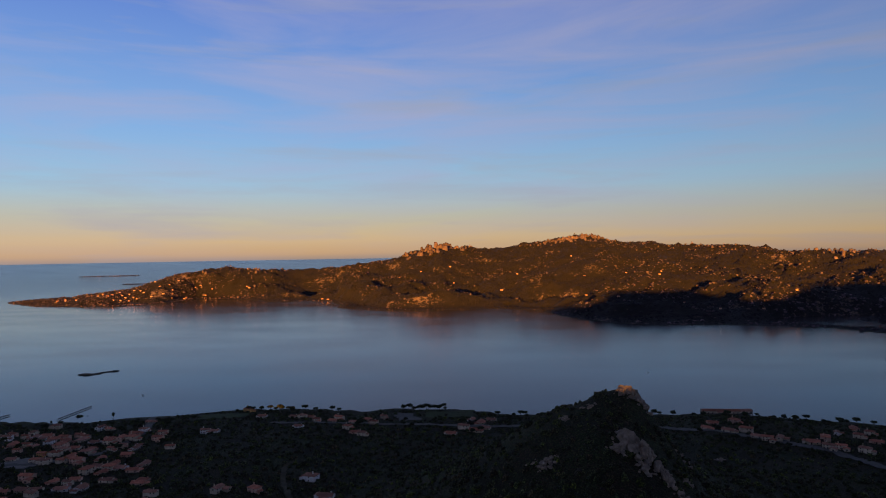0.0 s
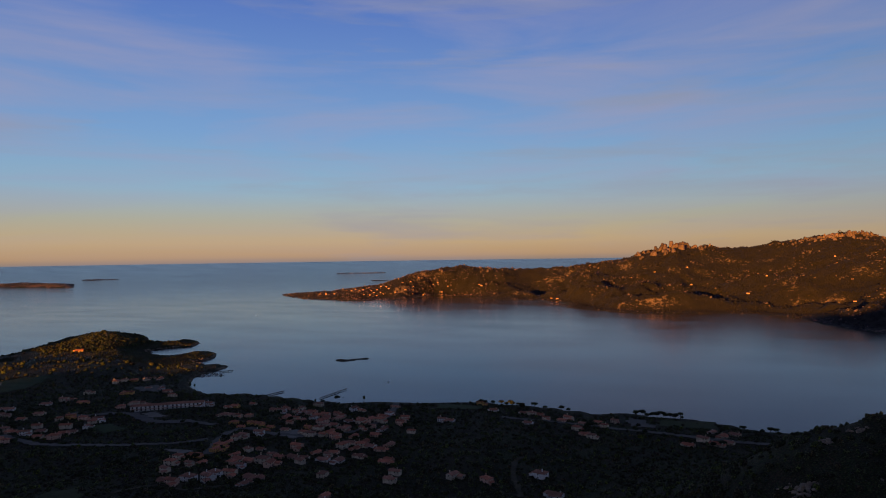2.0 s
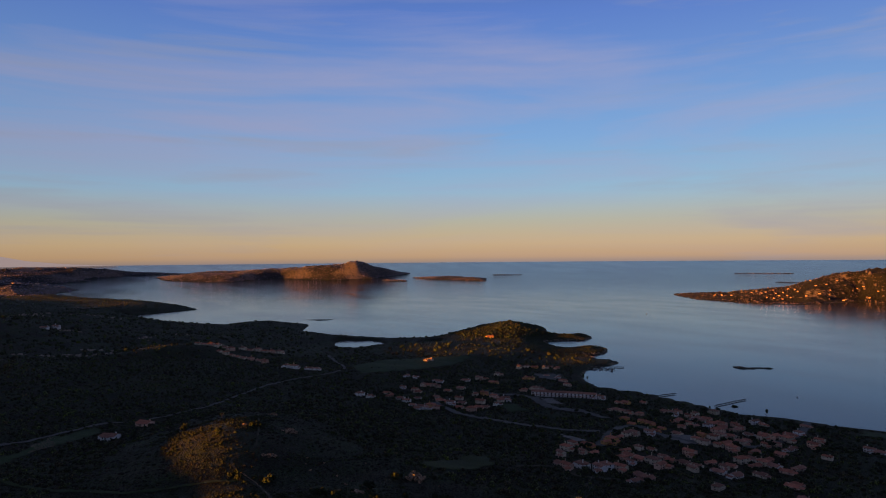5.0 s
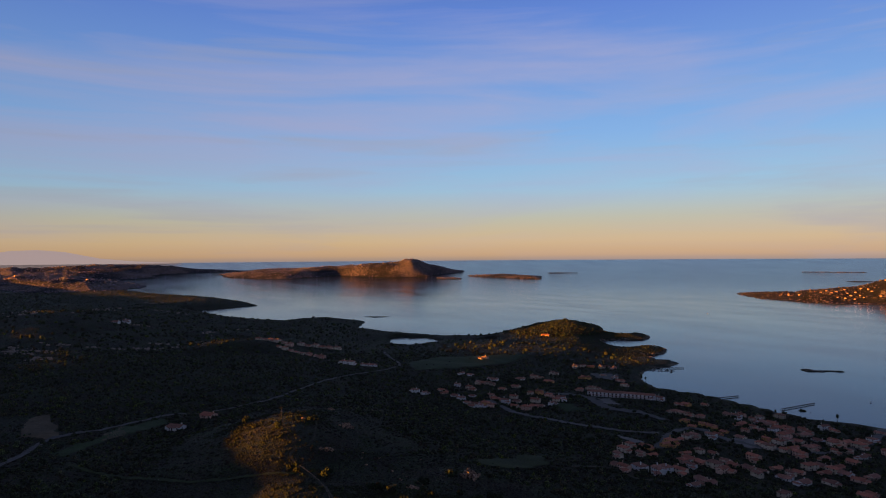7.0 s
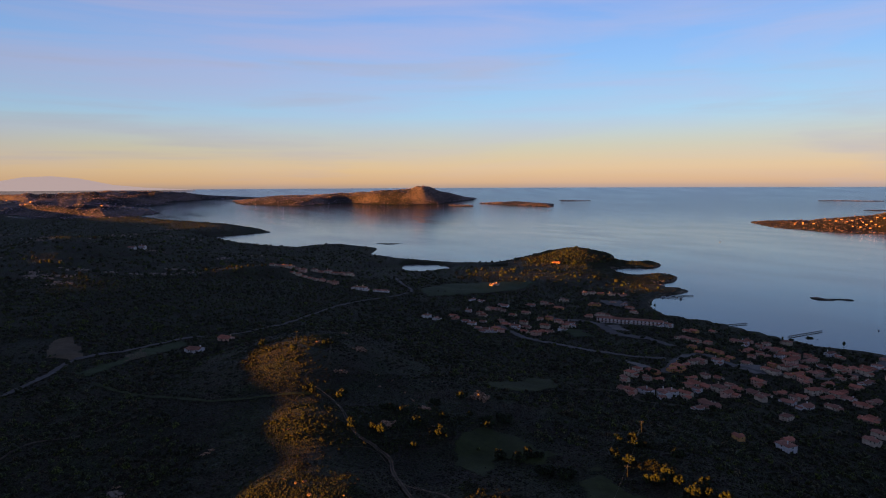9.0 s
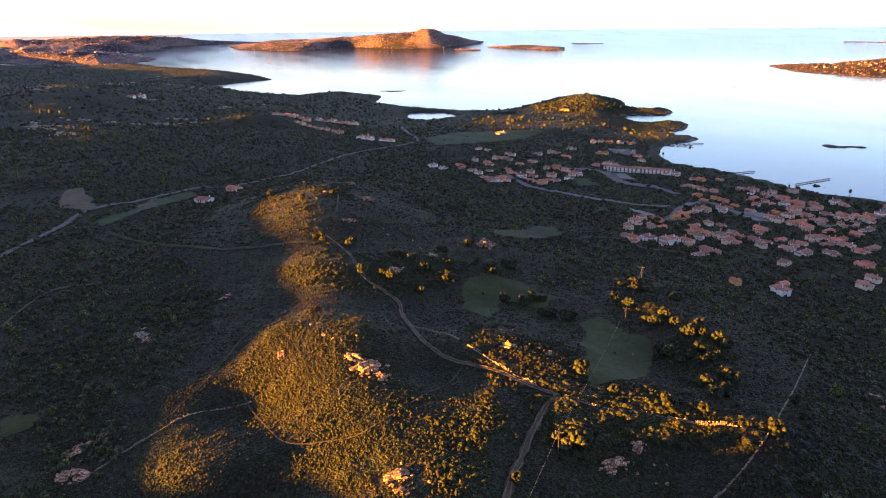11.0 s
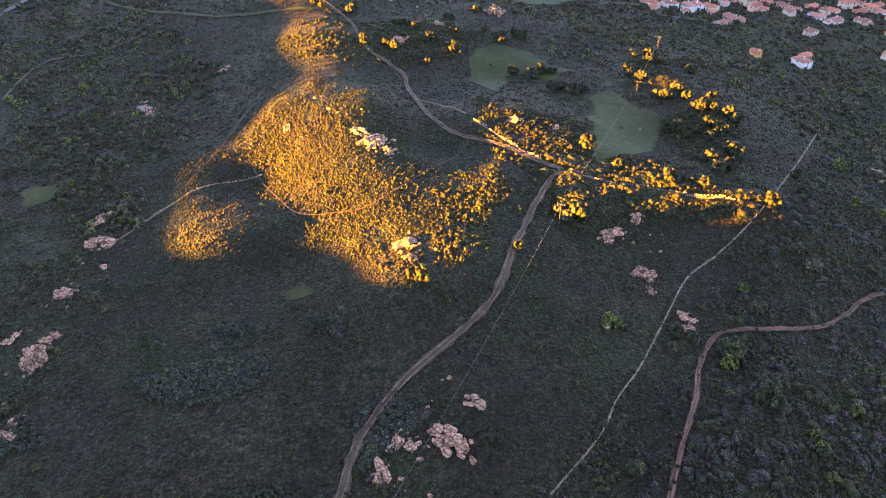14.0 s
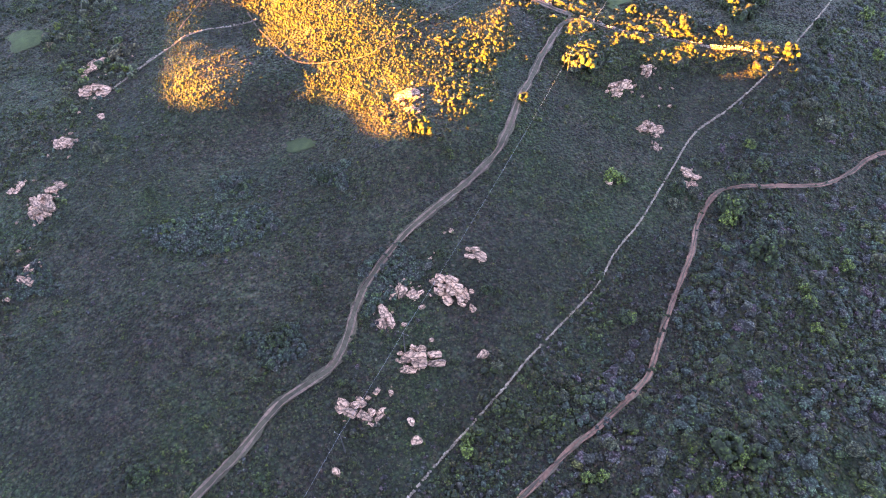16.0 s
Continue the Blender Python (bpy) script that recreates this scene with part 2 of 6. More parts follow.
def table(a, rows, col):
    rows = sorted(rows)
    return np.interp(a, [q[0] for q in rows], [q[col] for q in rows])


def smooth(t):
    t = np.clip(t, 0, 1)
    return t * t * (3 - 2 * t)


def shore(x, y):
    """Distances inland for the near coast, the far peninsula and the isles."""
    wob = 5 * fbm(x, y, 45, 3, 50)
    near = inland(x, y, NEAR_RING) + wob * 0.5
    far = inland(x, y, FAR_RING) + 3 * wob
    isles = np.maximum(inland(x, y, ISLAND), inland(x, y, TOWN_COAST)) + 3 * wob
    small = np.full(x.shape, -1e9)
    for ring in SMALL_ISLES:
        small = np.maximum(small, inland(x, y, ring) + wob)
    tiny = np.full(x.shape, -1e9)
    for ring in NEAR_ISLES:
        tiny = np.maximum(tiny, inland(x, y, ring) + 0.4 * wob)
    return near, far, isles, small, tiny


def height(x, y):
    x, y = np.asarray(x, float), np.asarray(y, float)
    near, far, isles, small, tiny = shore(x, y)
    r, a = np.hypot(x, y), np.degrees(np.arctan2(-x, y))
    # near coast and hills
    z = np.where(near > 0, 1.2 + 13 * (1 - np.exp(-np.clip(near - 12, 0, None) / 240)) + 0.5 * np.clip(near, 0, 4), 0.25 * near)
    fade = smooth((near - 5) / 60)
    for cx, cy, h, sl, sw, b in HILLS + OUTER_HILLS + COAST_HILLS:
        c, s = math.cos(radians(b)), math.sin(radians(b))
        u, v = -(x - cx) * s + (y - cy) * c, (x - cx) * c + (y - cy) * s
        z = z + fade * h * np.exp(-0.5 * ((u / sl) ** 2 + (v / sw) ** 2))
    for cx, cy, h in KNOBS:
        z = z + fade * h * np.exp(-0.5 * ((x - cx) ** 2 + (y - cy) ** 2) / 21.0 ** 2)
    for cx, cy, spread, h in SWELLS:
        z = z + fade * h * np.exp(-0.5 * ((x - cx) ** 2 + (y - cy) ** 2) / spread ** 2)
    z = z + fade * (2.2 * fbm(x, y, 130, 3, 1) + 0.45 * fbm(x, y, 16, 3, 2))
    # raise the unseen ridge that keeps sunlight off the lower land
    ridge = np.interp(x - 0.1763 * y, [q[0] for q in UNSEEN_RIDGE], [q[1] for q in UNSEEN_RIDGE]) 
    back = np.exp(-0.5 * ((y - UNSEEN_RIDGE_Y) / 75) ** 2) * (near > 0)
    z = z * (1 - back) + ridge * back
    for ring in PONDS:
        z = np.where(inland(x, y, ring) > 0, -1.5, z)
    # far peninsula: rises from its shore to the crest on each bearing
    fa = [math.degrees(math.atan2(-p, q)) for p, q in FAR_FRONT]
    fr = [math.hypot(p, q) for p, q in FAR_FRONT]
    order = np.argsort(fa)
    rc = np.interp(a, np.array(fa)[order], np.array(fr)[order])
    rr, hr = table(a, CREST, 1), table(a, CREST, 2)
    k = (r - rc) / np.maximum(rr - rc, 60)
    prof = np.where(k < 1, 0.30 * np.clip(k, 0, 1) + 0.70 * smooth((k - 0.22) / 0.78) ** 1.1, 1 - 0.7 * smooth((r - rr) / 900))
    crag = np.abs(fbm(x, y, 260, 5, 20, 0.55))
    zf = hr * prof * (1 - 0.16 * smooth(crag) * (k < 1.0) * (1 - smooth((k - 0.75) / 0.25)))
    rough = smooth(far / 120) * np.clip(hr / 60, 0.25, 1)
    zf = zf + rough * ((46 * fbm(x, y, 280, 2, 31) + 20 * fbm(x, y, 105, 3, 35)) * np.clip(1.10 - k, 0, 1) * smooth(k / 0.15) + 7.5 * np.abs(fbm(x, y, 70, 4, 33, 0.6)) - 3)
    knob = smooth((fbm(x, y, 120, 2, 36) - 0.25) / 0.4)
    zf = zf + rough * knob * 11 * np.abs(fbm(x, y, 32, 3, 38, 0.6))
    zf = np.where(far > 0, 1.5 + zf * smooth(far / 90), 0.2 * far)
    # islands
    ri, hi = table(a, ISLAND_CREST, 1), table(a, ISLAND_CREST, 2)
    zi = hi * np.exp(-0.5 * ((r - ri) / 260) ** 2) * smooth(inland(x, y, ISLAND) / 150)
    zi = np.maximum(zi, table(a, TOWN_CREST, 1) * (1 + 0.4 * fbm(x, y, 400, 3, 41)) * smooth(inland(x, y, TOWN_COAST) / 170))
    zi = np.where(isles > 0, 2 + zi + smooth(isles / 80) * 12 * np.abs(fbm(x, y, 85, 4, 43, 0.6)) * np.clip(isles / 200, 0.3, 1), 0.2 * isles)
    zm = np.where(small > 0, 1.0 + 5 * smooth(small / 60) + 2 * smooth(small / 25) * np.abs(fbm(x, y, 50, 3, 45)), 0.2 * small)
    zt = np.where(tiny > 0, 0.3 + 1.6 * smooth(tiny / 6) + 0.8 * np.abs(fbm(x, y, 7, 3, 47)), 0.3 * tiny)
    out = np.maximum.reduce([z, zf, zi, zm, zt])
    return np.maximum(out, -6) + sea_level(r)


def ground_z(x, y):
    return float(height(np.array([x]), np.array([y]))[0])

# ---- materials ----
def shade(name, ramp_rows, size, rough=0.9, detail=6.0, bump=0.3, bump_size=None, stain=0.25, stain_size=None, vary=0.0, island=0.0, metal=0.0, spec=0.3):
    """A surface with a grain of the given size in metres, larger stains, relief, and some variety from piece to piece."""
    m = bpy.data.materials.new(name)
    m.use_nodes = True
    nodes, links = m.node_tree.nodes, m.node_tree.links
    bsdf = nodes["Principled BSDF"]
    bsdf.inputs["Roughness"].default_value, bsdf.inputs["Metallic"].default_value = rough, metal
    bsdf.inputs["Specular IOR Level"].default_value = spec
    co = nodes.new("ShaderNodeTexCoord")

    def grain(sz, det, roughness=0.6):
        n = nodes.new("ShaderNodeTexNoise")
        n.inputs["Scale"].default_value, n.inputs["Detail"].default_value, n.inputs["Roughness"].default_value = 1 / sz, det, roughness
        links.new(co.outputs["Object"], n.inputs["Vector"])
        return n

    base = grain(size, detail)
    ramp = nodes.new("ShaderNodeValToRGB")
    while len(ramp.color_ramp.elements) < len(ramp_rows):
        ramp.color_ramp.elements.new(0.5)
    for el, (at, rgb) in zip(ramp.color_ramp.elements, ramp_rows):
        el.position, el.color = at, (*rgb, 1)
    links.new(base.outputs[0], ramp.inputs[0])
    col = ramp.outputs[0]

    def scaled(col, value, low, high):
        rng = nodes.new("ShaderNodeMapRange")
        rng.inputs["From Min"].default_value, rng.inputs["From Max"].default_value = (0.3, 0.7) if low < high else (0.0, 1.0)
        rng.inputs["To Min"].default_value, rng.inputs["To Max"].default_value = low, high
        links.new(value, rng.inputs["Value"])
        mul = nodes.new("ShaderNodeVectorMath")
        mul.operation = "SCALE"
        links.new(col, mul.inputs[0])
        links.new(rng.outputs[0], mul.inputs["Scale"])
        return mul.outputs[0]

    if stain:
        col = scaled(col, grain(stain_size or size * 9, 3.0).outputs[0], 1 - stain, 1 + stain)
    if vary:
        info = nodes.new("ShaderNodeObjectInfo")
        col = scaled(col, info.outputs["Random"], 1 + vary, 1 - vary)
    if island:
        geo = nodes.new("ShaderNodeNewGeometry")
        col = scaled(col, geo.outputs["Random Per Island"], 1 + island, 1 - island)
    links.new(col, bsdf.inputs["Base Color"])
    if bump:
        b = nodes.new("ShaderNodeBump")
        b.inputs["Strength"].default_value, b.inputs["Distance"].default_value = bump, (bump_size or size) * 0.5
        links.new(grain(bump_size or size, 5.0).outputs[0], b.inputs["Height"])
        links.new(b.outputs[0], bsdf.inputs["Normal"])
    m["base"] = 1
    return m


def multiply(m, factor):
    """Lets a value scale the surface's colour."""
    nodes, links = m.node_tree.nodes, m.node_tree.links
    bsdf = nodes["Principled BSDF"]
    mul = nodes.new("ShaderNodeVectorMath")
    mul.operation = "SCALE"
    links.new(bsdf.inputs["Base Color"].links[0].from_socket, mul.inputs[0])
    links.new(factor, mul.inputs["Scale"])
    links.new(mul.outputs[0], bsdf.inputs["Base Color"])


def cells(m, scale, feature, lo, hi, to_lo, to_hi, warp=0.25):
    """A cell pattern with wavering borders; gives the scaled distance and each cell's own random colour."""
    nodes, links = m.node_tree.nodes, m.node_tree.links
    co = [n for n in nodes if n.bl_idname == "ShaderNodeTexCoord"][0]
    wob = nodes.new("ShaderNodeTexNoise")
    wob.inputs["Scale"].default_value, wob.inputs["Detail"].default_value = scale * 1.7, 3.0
    links.new(co.outputs["Object"], wob.inputs["Vector"])
    add = nodes.new("ShaderNodeVectorMath")
    add.operation = "MULTIPLY_ADD"
    links.new(wob.outputs["Color"], add.inputs[0])
    add.inputs[1].default_value = (warp / scale,) * 3
    links.new(co.outputs["Object"], add.inputs[2])
    vor = nodes.new("ShaderNodeTexVoronoi")
    vor.feature = feature
    vor.inputs["Scale"].default_value = scale
    links.new(add.outputs[0], vor.inputs["Vector"])
    rng = nodes.new("ShaderNodeMapRange")
    for key, v in (("From Min", lo), ("From Max", hi), ("To Min", to_lo), ("To Max", to_hi)):
        rng.inputs[key].default_value = v
    links.new(vor.outputs["Distance"], rng.inputs["Value"])
    return rng.outputs[0], vor


def cracked(m, scale):
    """Joints and cracks in the granite, with lichen left dark in them."""
    fine, _ = cells(m, scale, "DISTANCE_TO_EDGE", 0.0, 0.13, 0.12, 1.0, 0.8)
    multiply(m, fine)
    fine, _ = cells(m, scale * 2.2, "DISTANCE_TO_EDGE", 0.0, 0.05, 0.8, 1.0, 0.8)
    multiply(m, fine)


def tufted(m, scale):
    """Low plants grown together, each tuft with a tone of its own. Light tops and shaded gaps are painted in."""
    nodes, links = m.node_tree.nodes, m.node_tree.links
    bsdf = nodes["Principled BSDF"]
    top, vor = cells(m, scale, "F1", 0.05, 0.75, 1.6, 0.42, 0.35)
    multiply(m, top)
    sep = nodes.new("ShaderNodeSeparateColor")
    links.new(vor.outputs["Color"], sep.inputs[0])
    own = nodes.new("ShaderNodeMapRange")
    own.inputs["To Min"].default_value, own.inputs["To Max"].default_value = 0.65, 1.4
    links.new(sep.outputs[0], own.inputs["Value"])
    multiply(m, own.outputs[0])
    hue = nodes.new("ShaderNodeValToRGB")
    for at, rgb in ((0.0, (0.95, 1.05, 0.75)), (0.35, (0.80, 1.08, 0.95)), (0.7, (1.0, 1.0, 1.0))):
        el = hue.color_ramp.elements[0] if at == 0.0 else hue.color_ramp.elements.new(at)
        el.position, el.color = at, (*rgb, 1)
    last = hue.color_ramp.elements[len(hue.color_ramp.elements) - 1]
    last.position, last.color = 1.0, (1.25, 0.95, 1.15, 1)
    links.new(sep.outputs[1], hue.inputs[0])
    tint = nodes.new("ShaderNodeVectorMath")
    tint.operation = "MULTIPLY"
    links.new(bsdf.inputs["Base Color"].links[0].from_socket, tint.inputs[0])
    links.new(hue.outputs[0], tint.inputs[1])
    links.new(tint.outputs[0], bsdf.inputs["Base Color"])
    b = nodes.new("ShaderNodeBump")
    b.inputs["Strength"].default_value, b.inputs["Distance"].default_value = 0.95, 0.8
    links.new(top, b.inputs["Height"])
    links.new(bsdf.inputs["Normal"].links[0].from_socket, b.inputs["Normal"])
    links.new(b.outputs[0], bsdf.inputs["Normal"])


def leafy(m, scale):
    """Sprays of leaves; lit tips and the shade between are painted into the colour."""
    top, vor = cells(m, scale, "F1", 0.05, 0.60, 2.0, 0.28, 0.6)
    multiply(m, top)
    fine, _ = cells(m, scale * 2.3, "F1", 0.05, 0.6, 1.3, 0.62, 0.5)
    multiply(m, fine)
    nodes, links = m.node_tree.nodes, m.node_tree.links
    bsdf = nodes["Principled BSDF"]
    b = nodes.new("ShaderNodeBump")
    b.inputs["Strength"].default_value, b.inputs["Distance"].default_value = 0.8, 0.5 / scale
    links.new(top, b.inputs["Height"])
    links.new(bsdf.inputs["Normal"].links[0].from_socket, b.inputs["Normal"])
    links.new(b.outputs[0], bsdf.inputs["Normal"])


def hued(m):
    """Gives each plant a leaf colour of its own: olive, green, grey-blue or bare and purplish."""
    nodes, links = m.node_tree.nodes, m.node_tree.links
    bsdf = nodes["Principled BSDF"]
    geo = nodes.new("ShaderNodeNewGeometry")
    mix_up = nodes.new("ShaderNodeMath")
    mix_up.operation = "MULTIPLY"
    mix_up.inputs[1].default_value = 7.31
    links.new(geo.outputs["Random Per Island"], mix_up.inputs[0])
    frac = nodes.new("ShaderNodeMath")
    frac.operation = "FRACT"
    links.new(mix_up.outputs[0], frac.inputs[0])
    hue = nodes.new("ShaderNodeValToRGB")
    rows = ((0.0, (1.15, 1.35, 0.40)), (0.12, (0.95, 1.15, 0.75)), (0.45, (0.85, 1.02, 1.05)), (0.75, (0.95, 0.97, 1.10)), (1.0, (1.25, 0.92, 1.15)))
    while len(hue.color_ramp.elements) < len(rows):
        hue.color_ramp.elements.new(0.5)
    for el, (at, rgb) in zip(hue.color_ramp.elements, rows):
        el.position, el.color = at, (*rgb, 1)
    links.new(frac.outputs[0], hue.inputs[0])
    tint = nodes.new("ShaderNodeVectorMath")
    tint.operation = "MULTIPLY"
    links.new(bsdf.inputs["Base Color"].links[0].from_socket, tint.inputs[0])
    links.new(hue.outputs[0], tint.inputs[1])
    links.new(tint.outputs[0], bsdf.inputs["Base Color"])


def drifting(m, size):
    """Broad drifts in which the heath turns browner or greener."""
    nodes, links = m.node_tree.nodes, m.node_tree.links
    bsdf = nodes["Principled BSDF"]
    co = [n for n in nodes if n.bl_idname == "ShaderNodeTexCoord"][0]
    n = nodes.new("ShaderNodeTexNoise")
    n.inputs["Scale"].default_value, n.inputs["Detail"].default_value = 1 / size, 4.0
    links.new(co.outputs["Object"], n.inputs["Vector"])
    ramp_ = nodes.new("ShaderNodeValToRGB")
    lo, hi = ramp_.color_ramp.elements
    lo.position, lo.color, hi.position, hi.color = 0.36, (1.14, 0.93, 1.14, 1), 0.64, (0.88, 1.09, 0.86, 1)
    links.new(n.outputs[0], ramp_.inputs[0])
    tint = nodes.new("ShaderNodeVectorMath")
    tint.operation = "MULTIPLY"
    links.new(bsdf.inputs["Base Color"].links[0].from_socket, tint.inputs[0])
    links.new(ramp_.outputs[0], tint.inputs[1])
    links.new(tint.outputs[0], bsdf.inputs["Base Color"])


def ground_material():
    """Scrub-covered soil, with sand at the shore and bare granite where the slopes are rocky."""
    m = shade("heath_ground", [(0.25, (0.0127, 0.0169, 0.0064)), (0.5, (0.0246, 0.0269, 0.0117)), (0.62, (0.0394, 0.0347, 0.0192)), (0.8, (0.0619, 0.0515, 0.0299))],
              1.1, 0.95, 9.0, 1.0, 0.7, 0.4, 40)
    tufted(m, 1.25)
    drifting(m, 24)
    nodes, links = m.node_tree.nodes, m.node_tree.links
    bsdf = nodes["Principled BSDF"]
    col = bsdf.inputs["Base Color"].links[0].from_socket
    co = [n for n in nodes if n.bl_idname == "ShaderNodeTexCoord"][0]
    # far_heath: its extra blue is haze put into the ground colour
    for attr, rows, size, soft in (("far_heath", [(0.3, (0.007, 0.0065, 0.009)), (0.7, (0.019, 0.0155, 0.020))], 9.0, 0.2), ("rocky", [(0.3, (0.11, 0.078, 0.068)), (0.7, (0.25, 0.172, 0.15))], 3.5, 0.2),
                                   ("sand", [(0.3, (0.20, 0.165, 0.13)), (0.7, (0.33, 0.27, 0.21))], 3.0, 0.25)):
        at = nodes.new("ShaderNodeAttribute")
        at.attribute_name = attr
        n = nodes.new("ShaderNodeTexNoise")
        n.inputs["Scale"].default_value, n.inputs["Detail"].default_value, n.inputs["Roughness"].default_value = 1 / (size * 3), 9.0, 0.65
        links.new(co.outputs["Object"], n.inputs["Vector"])
        rr = nodes.new("ShaderNodeValToRGB")
        for el, (p, rgb) in zip(rr.color_ramp.elements, rows):
            el.position, el.color = p, (*rgb, 1)
        links.new(n.outputs[0], rr.inputs[0])
        add = nodes.new("ShaderNodeMath")
        add.operation = "ADD"
        links.new(n.outputs[0], add.inputs[0])
        links.new(at.outputs["Fac"], add.inputs[1])
        edge = nodes.new("ShaderNodeMapRange")
        edge.inputs["From Min"].default_value, edge.inputs["From Max"].default_value = 1.0, 1.0 + soft
        links.new(add.outputs[0], edge.inputs["Value"])
        mix = nodes.new("ShaderNodeMix")
        mix.data_type = "RGBA"
        links.new(edge.outputs[0], mix.inputs[0])
        links.new(col, mix.inputs[6])
        links.new(rr.outputs[0], mix.inputs[7])
        col = mix.outputs[2]
    links.new(col, bsdf.inputs["Base Color"])
    return m


def water_material():
    m = bpy.data.materials.new("sea_water")
    m.use_nodes = True
    nodes, links = m.node_tree.nodes, m.node_tree.links
    bsdf = nodes["Principled BSDF"]
    bsdf.inputs["Base Color"].default_value = (0.030, 0.026, 0.033, 1)
    bsdf.inputs["IOR"].default_value = 1.215
    co = nodes.new("ShaderNodeTexCoord")
    calm = nodes.new("ShaderNodeTexNoise")   # broad lanes of calm and ruffled water
    calm.inputs["Scale"].default_value, calm.inputs["Detail"].default_value = 1.0, 5.0
    mp = nodes.new("ShaderNodeMapping")
    mp.inputs["Scale"].default_value, mp.inputs["Rotation"].default_value = (0.0035, 0.010, 0.01), (0, 0, 0.4)
    links.new(co.outputs["Object"], mp.inputs[0])
    links.new(mp.outputs[0], calm.inputs["Vector"])
    rng = nodes.new("ShaderNodeMapRange")
    for k, v in (("From Min", 0.35), ("From Max", 0.65), ("To Min", 0.11), ("To Max", 0.17)):
        rng.inputs[k].default_value = v
    links.new(calm.outputs[0], rng.inputs["Value"])
    links.new(rng.outputs[0], bsdf.inputs["Roughness"])
    swell = nodes.new("ShaderNodeTexNoise")
    swell.inputs["Scale"].default_value, swell.inputs["Detail"].default_value = 1.0, 4.0
    mp2 = nodes.new("ShaderNodeMapping")
    mp2.inputs["Scale"].default_value, mp2.inputs["Rotation"].default_value = (0.09, 0.36, 0.1), (0, 0, -0.25)
    links.new(co.outputs["Object"], mp2.inputs[0])
    links.new(mp2.outputs[0], swell.inputs["Vector"])
    b = nodes.new("ShaderNodeBump")
    b.inputs["Strength"].default_value, b.inputs["Distance"].default_value = 0.13, 0.5
    links.new(swell.outputs[0], b.inputs["Height"])
    links.new(b.outputs[0], bsdf.inputs["Normal"])
    return m


M_GROUND, M_SEA = ground_material(), water_material()
M_GRANITE = shade("pink_granite", [(0.25, (0.0971, 0.0599, 0.0404)), (0.42, (0.2641, 0.1612, 0.1076)), (0.6, (0.4187, 0.2582, 0.1728)), (0.8, (0.5259, 0.3461, 0.2382))], 0.45, 0.85, 9, 1.0, 0.35, 0.35, 1.6, 0.25)
cracked(M_GRANITE, 0.75)
M_SCRUB = shade("heath_scrub", [(0.3, (0.0165, 0.0171, 0.0091)), (0.55, (0.0382, 0.0384, 0.0163)), (0.8, (0.0703, 0.065, 0.0299))], 0.35, 0.9, 4, 0.6, 0.25, 0.4, 26, island=0.6)
drifting(M_SCRUB, 24)
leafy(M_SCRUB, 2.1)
M_BUSH = shade("evergreen_bush", [(0.3, (0.019, 0.0228, 0.0061)), (0.55, (0.0465, 0.0514, 0.0122)), (0.8, (0.0845, 0.0857, 0.0209))], 0.45, 0.85, 5, 0.8, 0.3, 0.35, 25, island=0.42)
M_SAGE = shade("grey_green_bush", [(0.3, (0.0265, 0.0324, 0.0208)), (0.55, (0.056, 0.0664, 0.0428)), (0.8, (0.097, 0.1112, 0.0733))], 0.4, 0.9, 5, 0.8, 0.3, 0.35, 25, island=0.36)
M_WOOD = shade("dark_evergreen_wood", [(0.3, (0.0286, 0.0333, 0.0148)), (0.55, (0.0714, 0.0747, 0.0281)), (0.8, (0.1305, 0.1275, 0.0517))], 1.2, 0.9, 5, 0.8, 0.8, 0.35, 60, island=0.5)
# far scrub: blue raised to stand in for haze over the bay
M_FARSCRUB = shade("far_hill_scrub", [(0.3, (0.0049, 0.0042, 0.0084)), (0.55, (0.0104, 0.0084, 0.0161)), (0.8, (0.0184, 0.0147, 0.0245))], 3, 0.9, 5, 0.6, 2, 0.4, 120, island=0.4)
M_TWIG = shade("leafless_bush", [(0.3, (0.0446, 0.035, 0.032)), (0.6, (0.0878, 0.0714, 0.0621)), (0.85, (0.1368, 0.1136, 0.0941))], 0.3, 0.95, 5, 0.8, 0.2, 0.3, 20, island=0.35)

for m_ in (M_SCRUB, M_BUSH, M_SAGE, M_TWIG, M_WOOD):
    hued(m_)
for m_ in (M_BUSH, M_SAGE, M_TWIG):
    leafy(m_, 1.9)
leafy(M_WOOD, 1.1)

# ---- ground and sea ----
def mesh_from(name, verts, faces, material, smooth_faces=False):
    """A mesh from arrays of corners and of equal-sided faces."""
    me = bpy.data.meshes.new(name)
    nf, k = faces.shape
    me.vertices.add(len(verts))
    me.vertices.foreach_set("co", np.ascontiguousarray(verts, np.float32).ravel())
    me.loops.add(nf * k)
    me.loops.foreach_set("vertex_index", np.ascontiguousarray(faces, np.int32).ravel())
    me.polygons.add(nf)
    me.polygons.foreach_set("loop_start", np.arange(0, nf * k, k, dtype=np.int32))
    me.polygons.foreach_set("loop_total", np.full(nf, k, np.int32))
    me.update(calc_edges=True)
    if smooth_faces:
        me.polygons.foreach_set("use_smooth", np.ones(nf, bool))
    me.materials.append(material)
    return me


def polar_sheet(bearings, radii):
    a, r = np.meshgrid(np.radians(bearings), radii, indexing="ij")
    x, y = -np.sin(a) * r, np.cos(a) * r
    na, nr = a.shape
    i, j = np.meshgrid(np.arange(na), np.arange(nr - 1), indexing="ij")
    i2 = (i + 1) % na
    faces = np.stack([i * nr + j, i2 * nr + j, i2 * nr + j + 1, i * nr + j + 1], -1).reshape(-1, 4)[:, ::-1]
    return x.ravel(), y.ravel(), faces


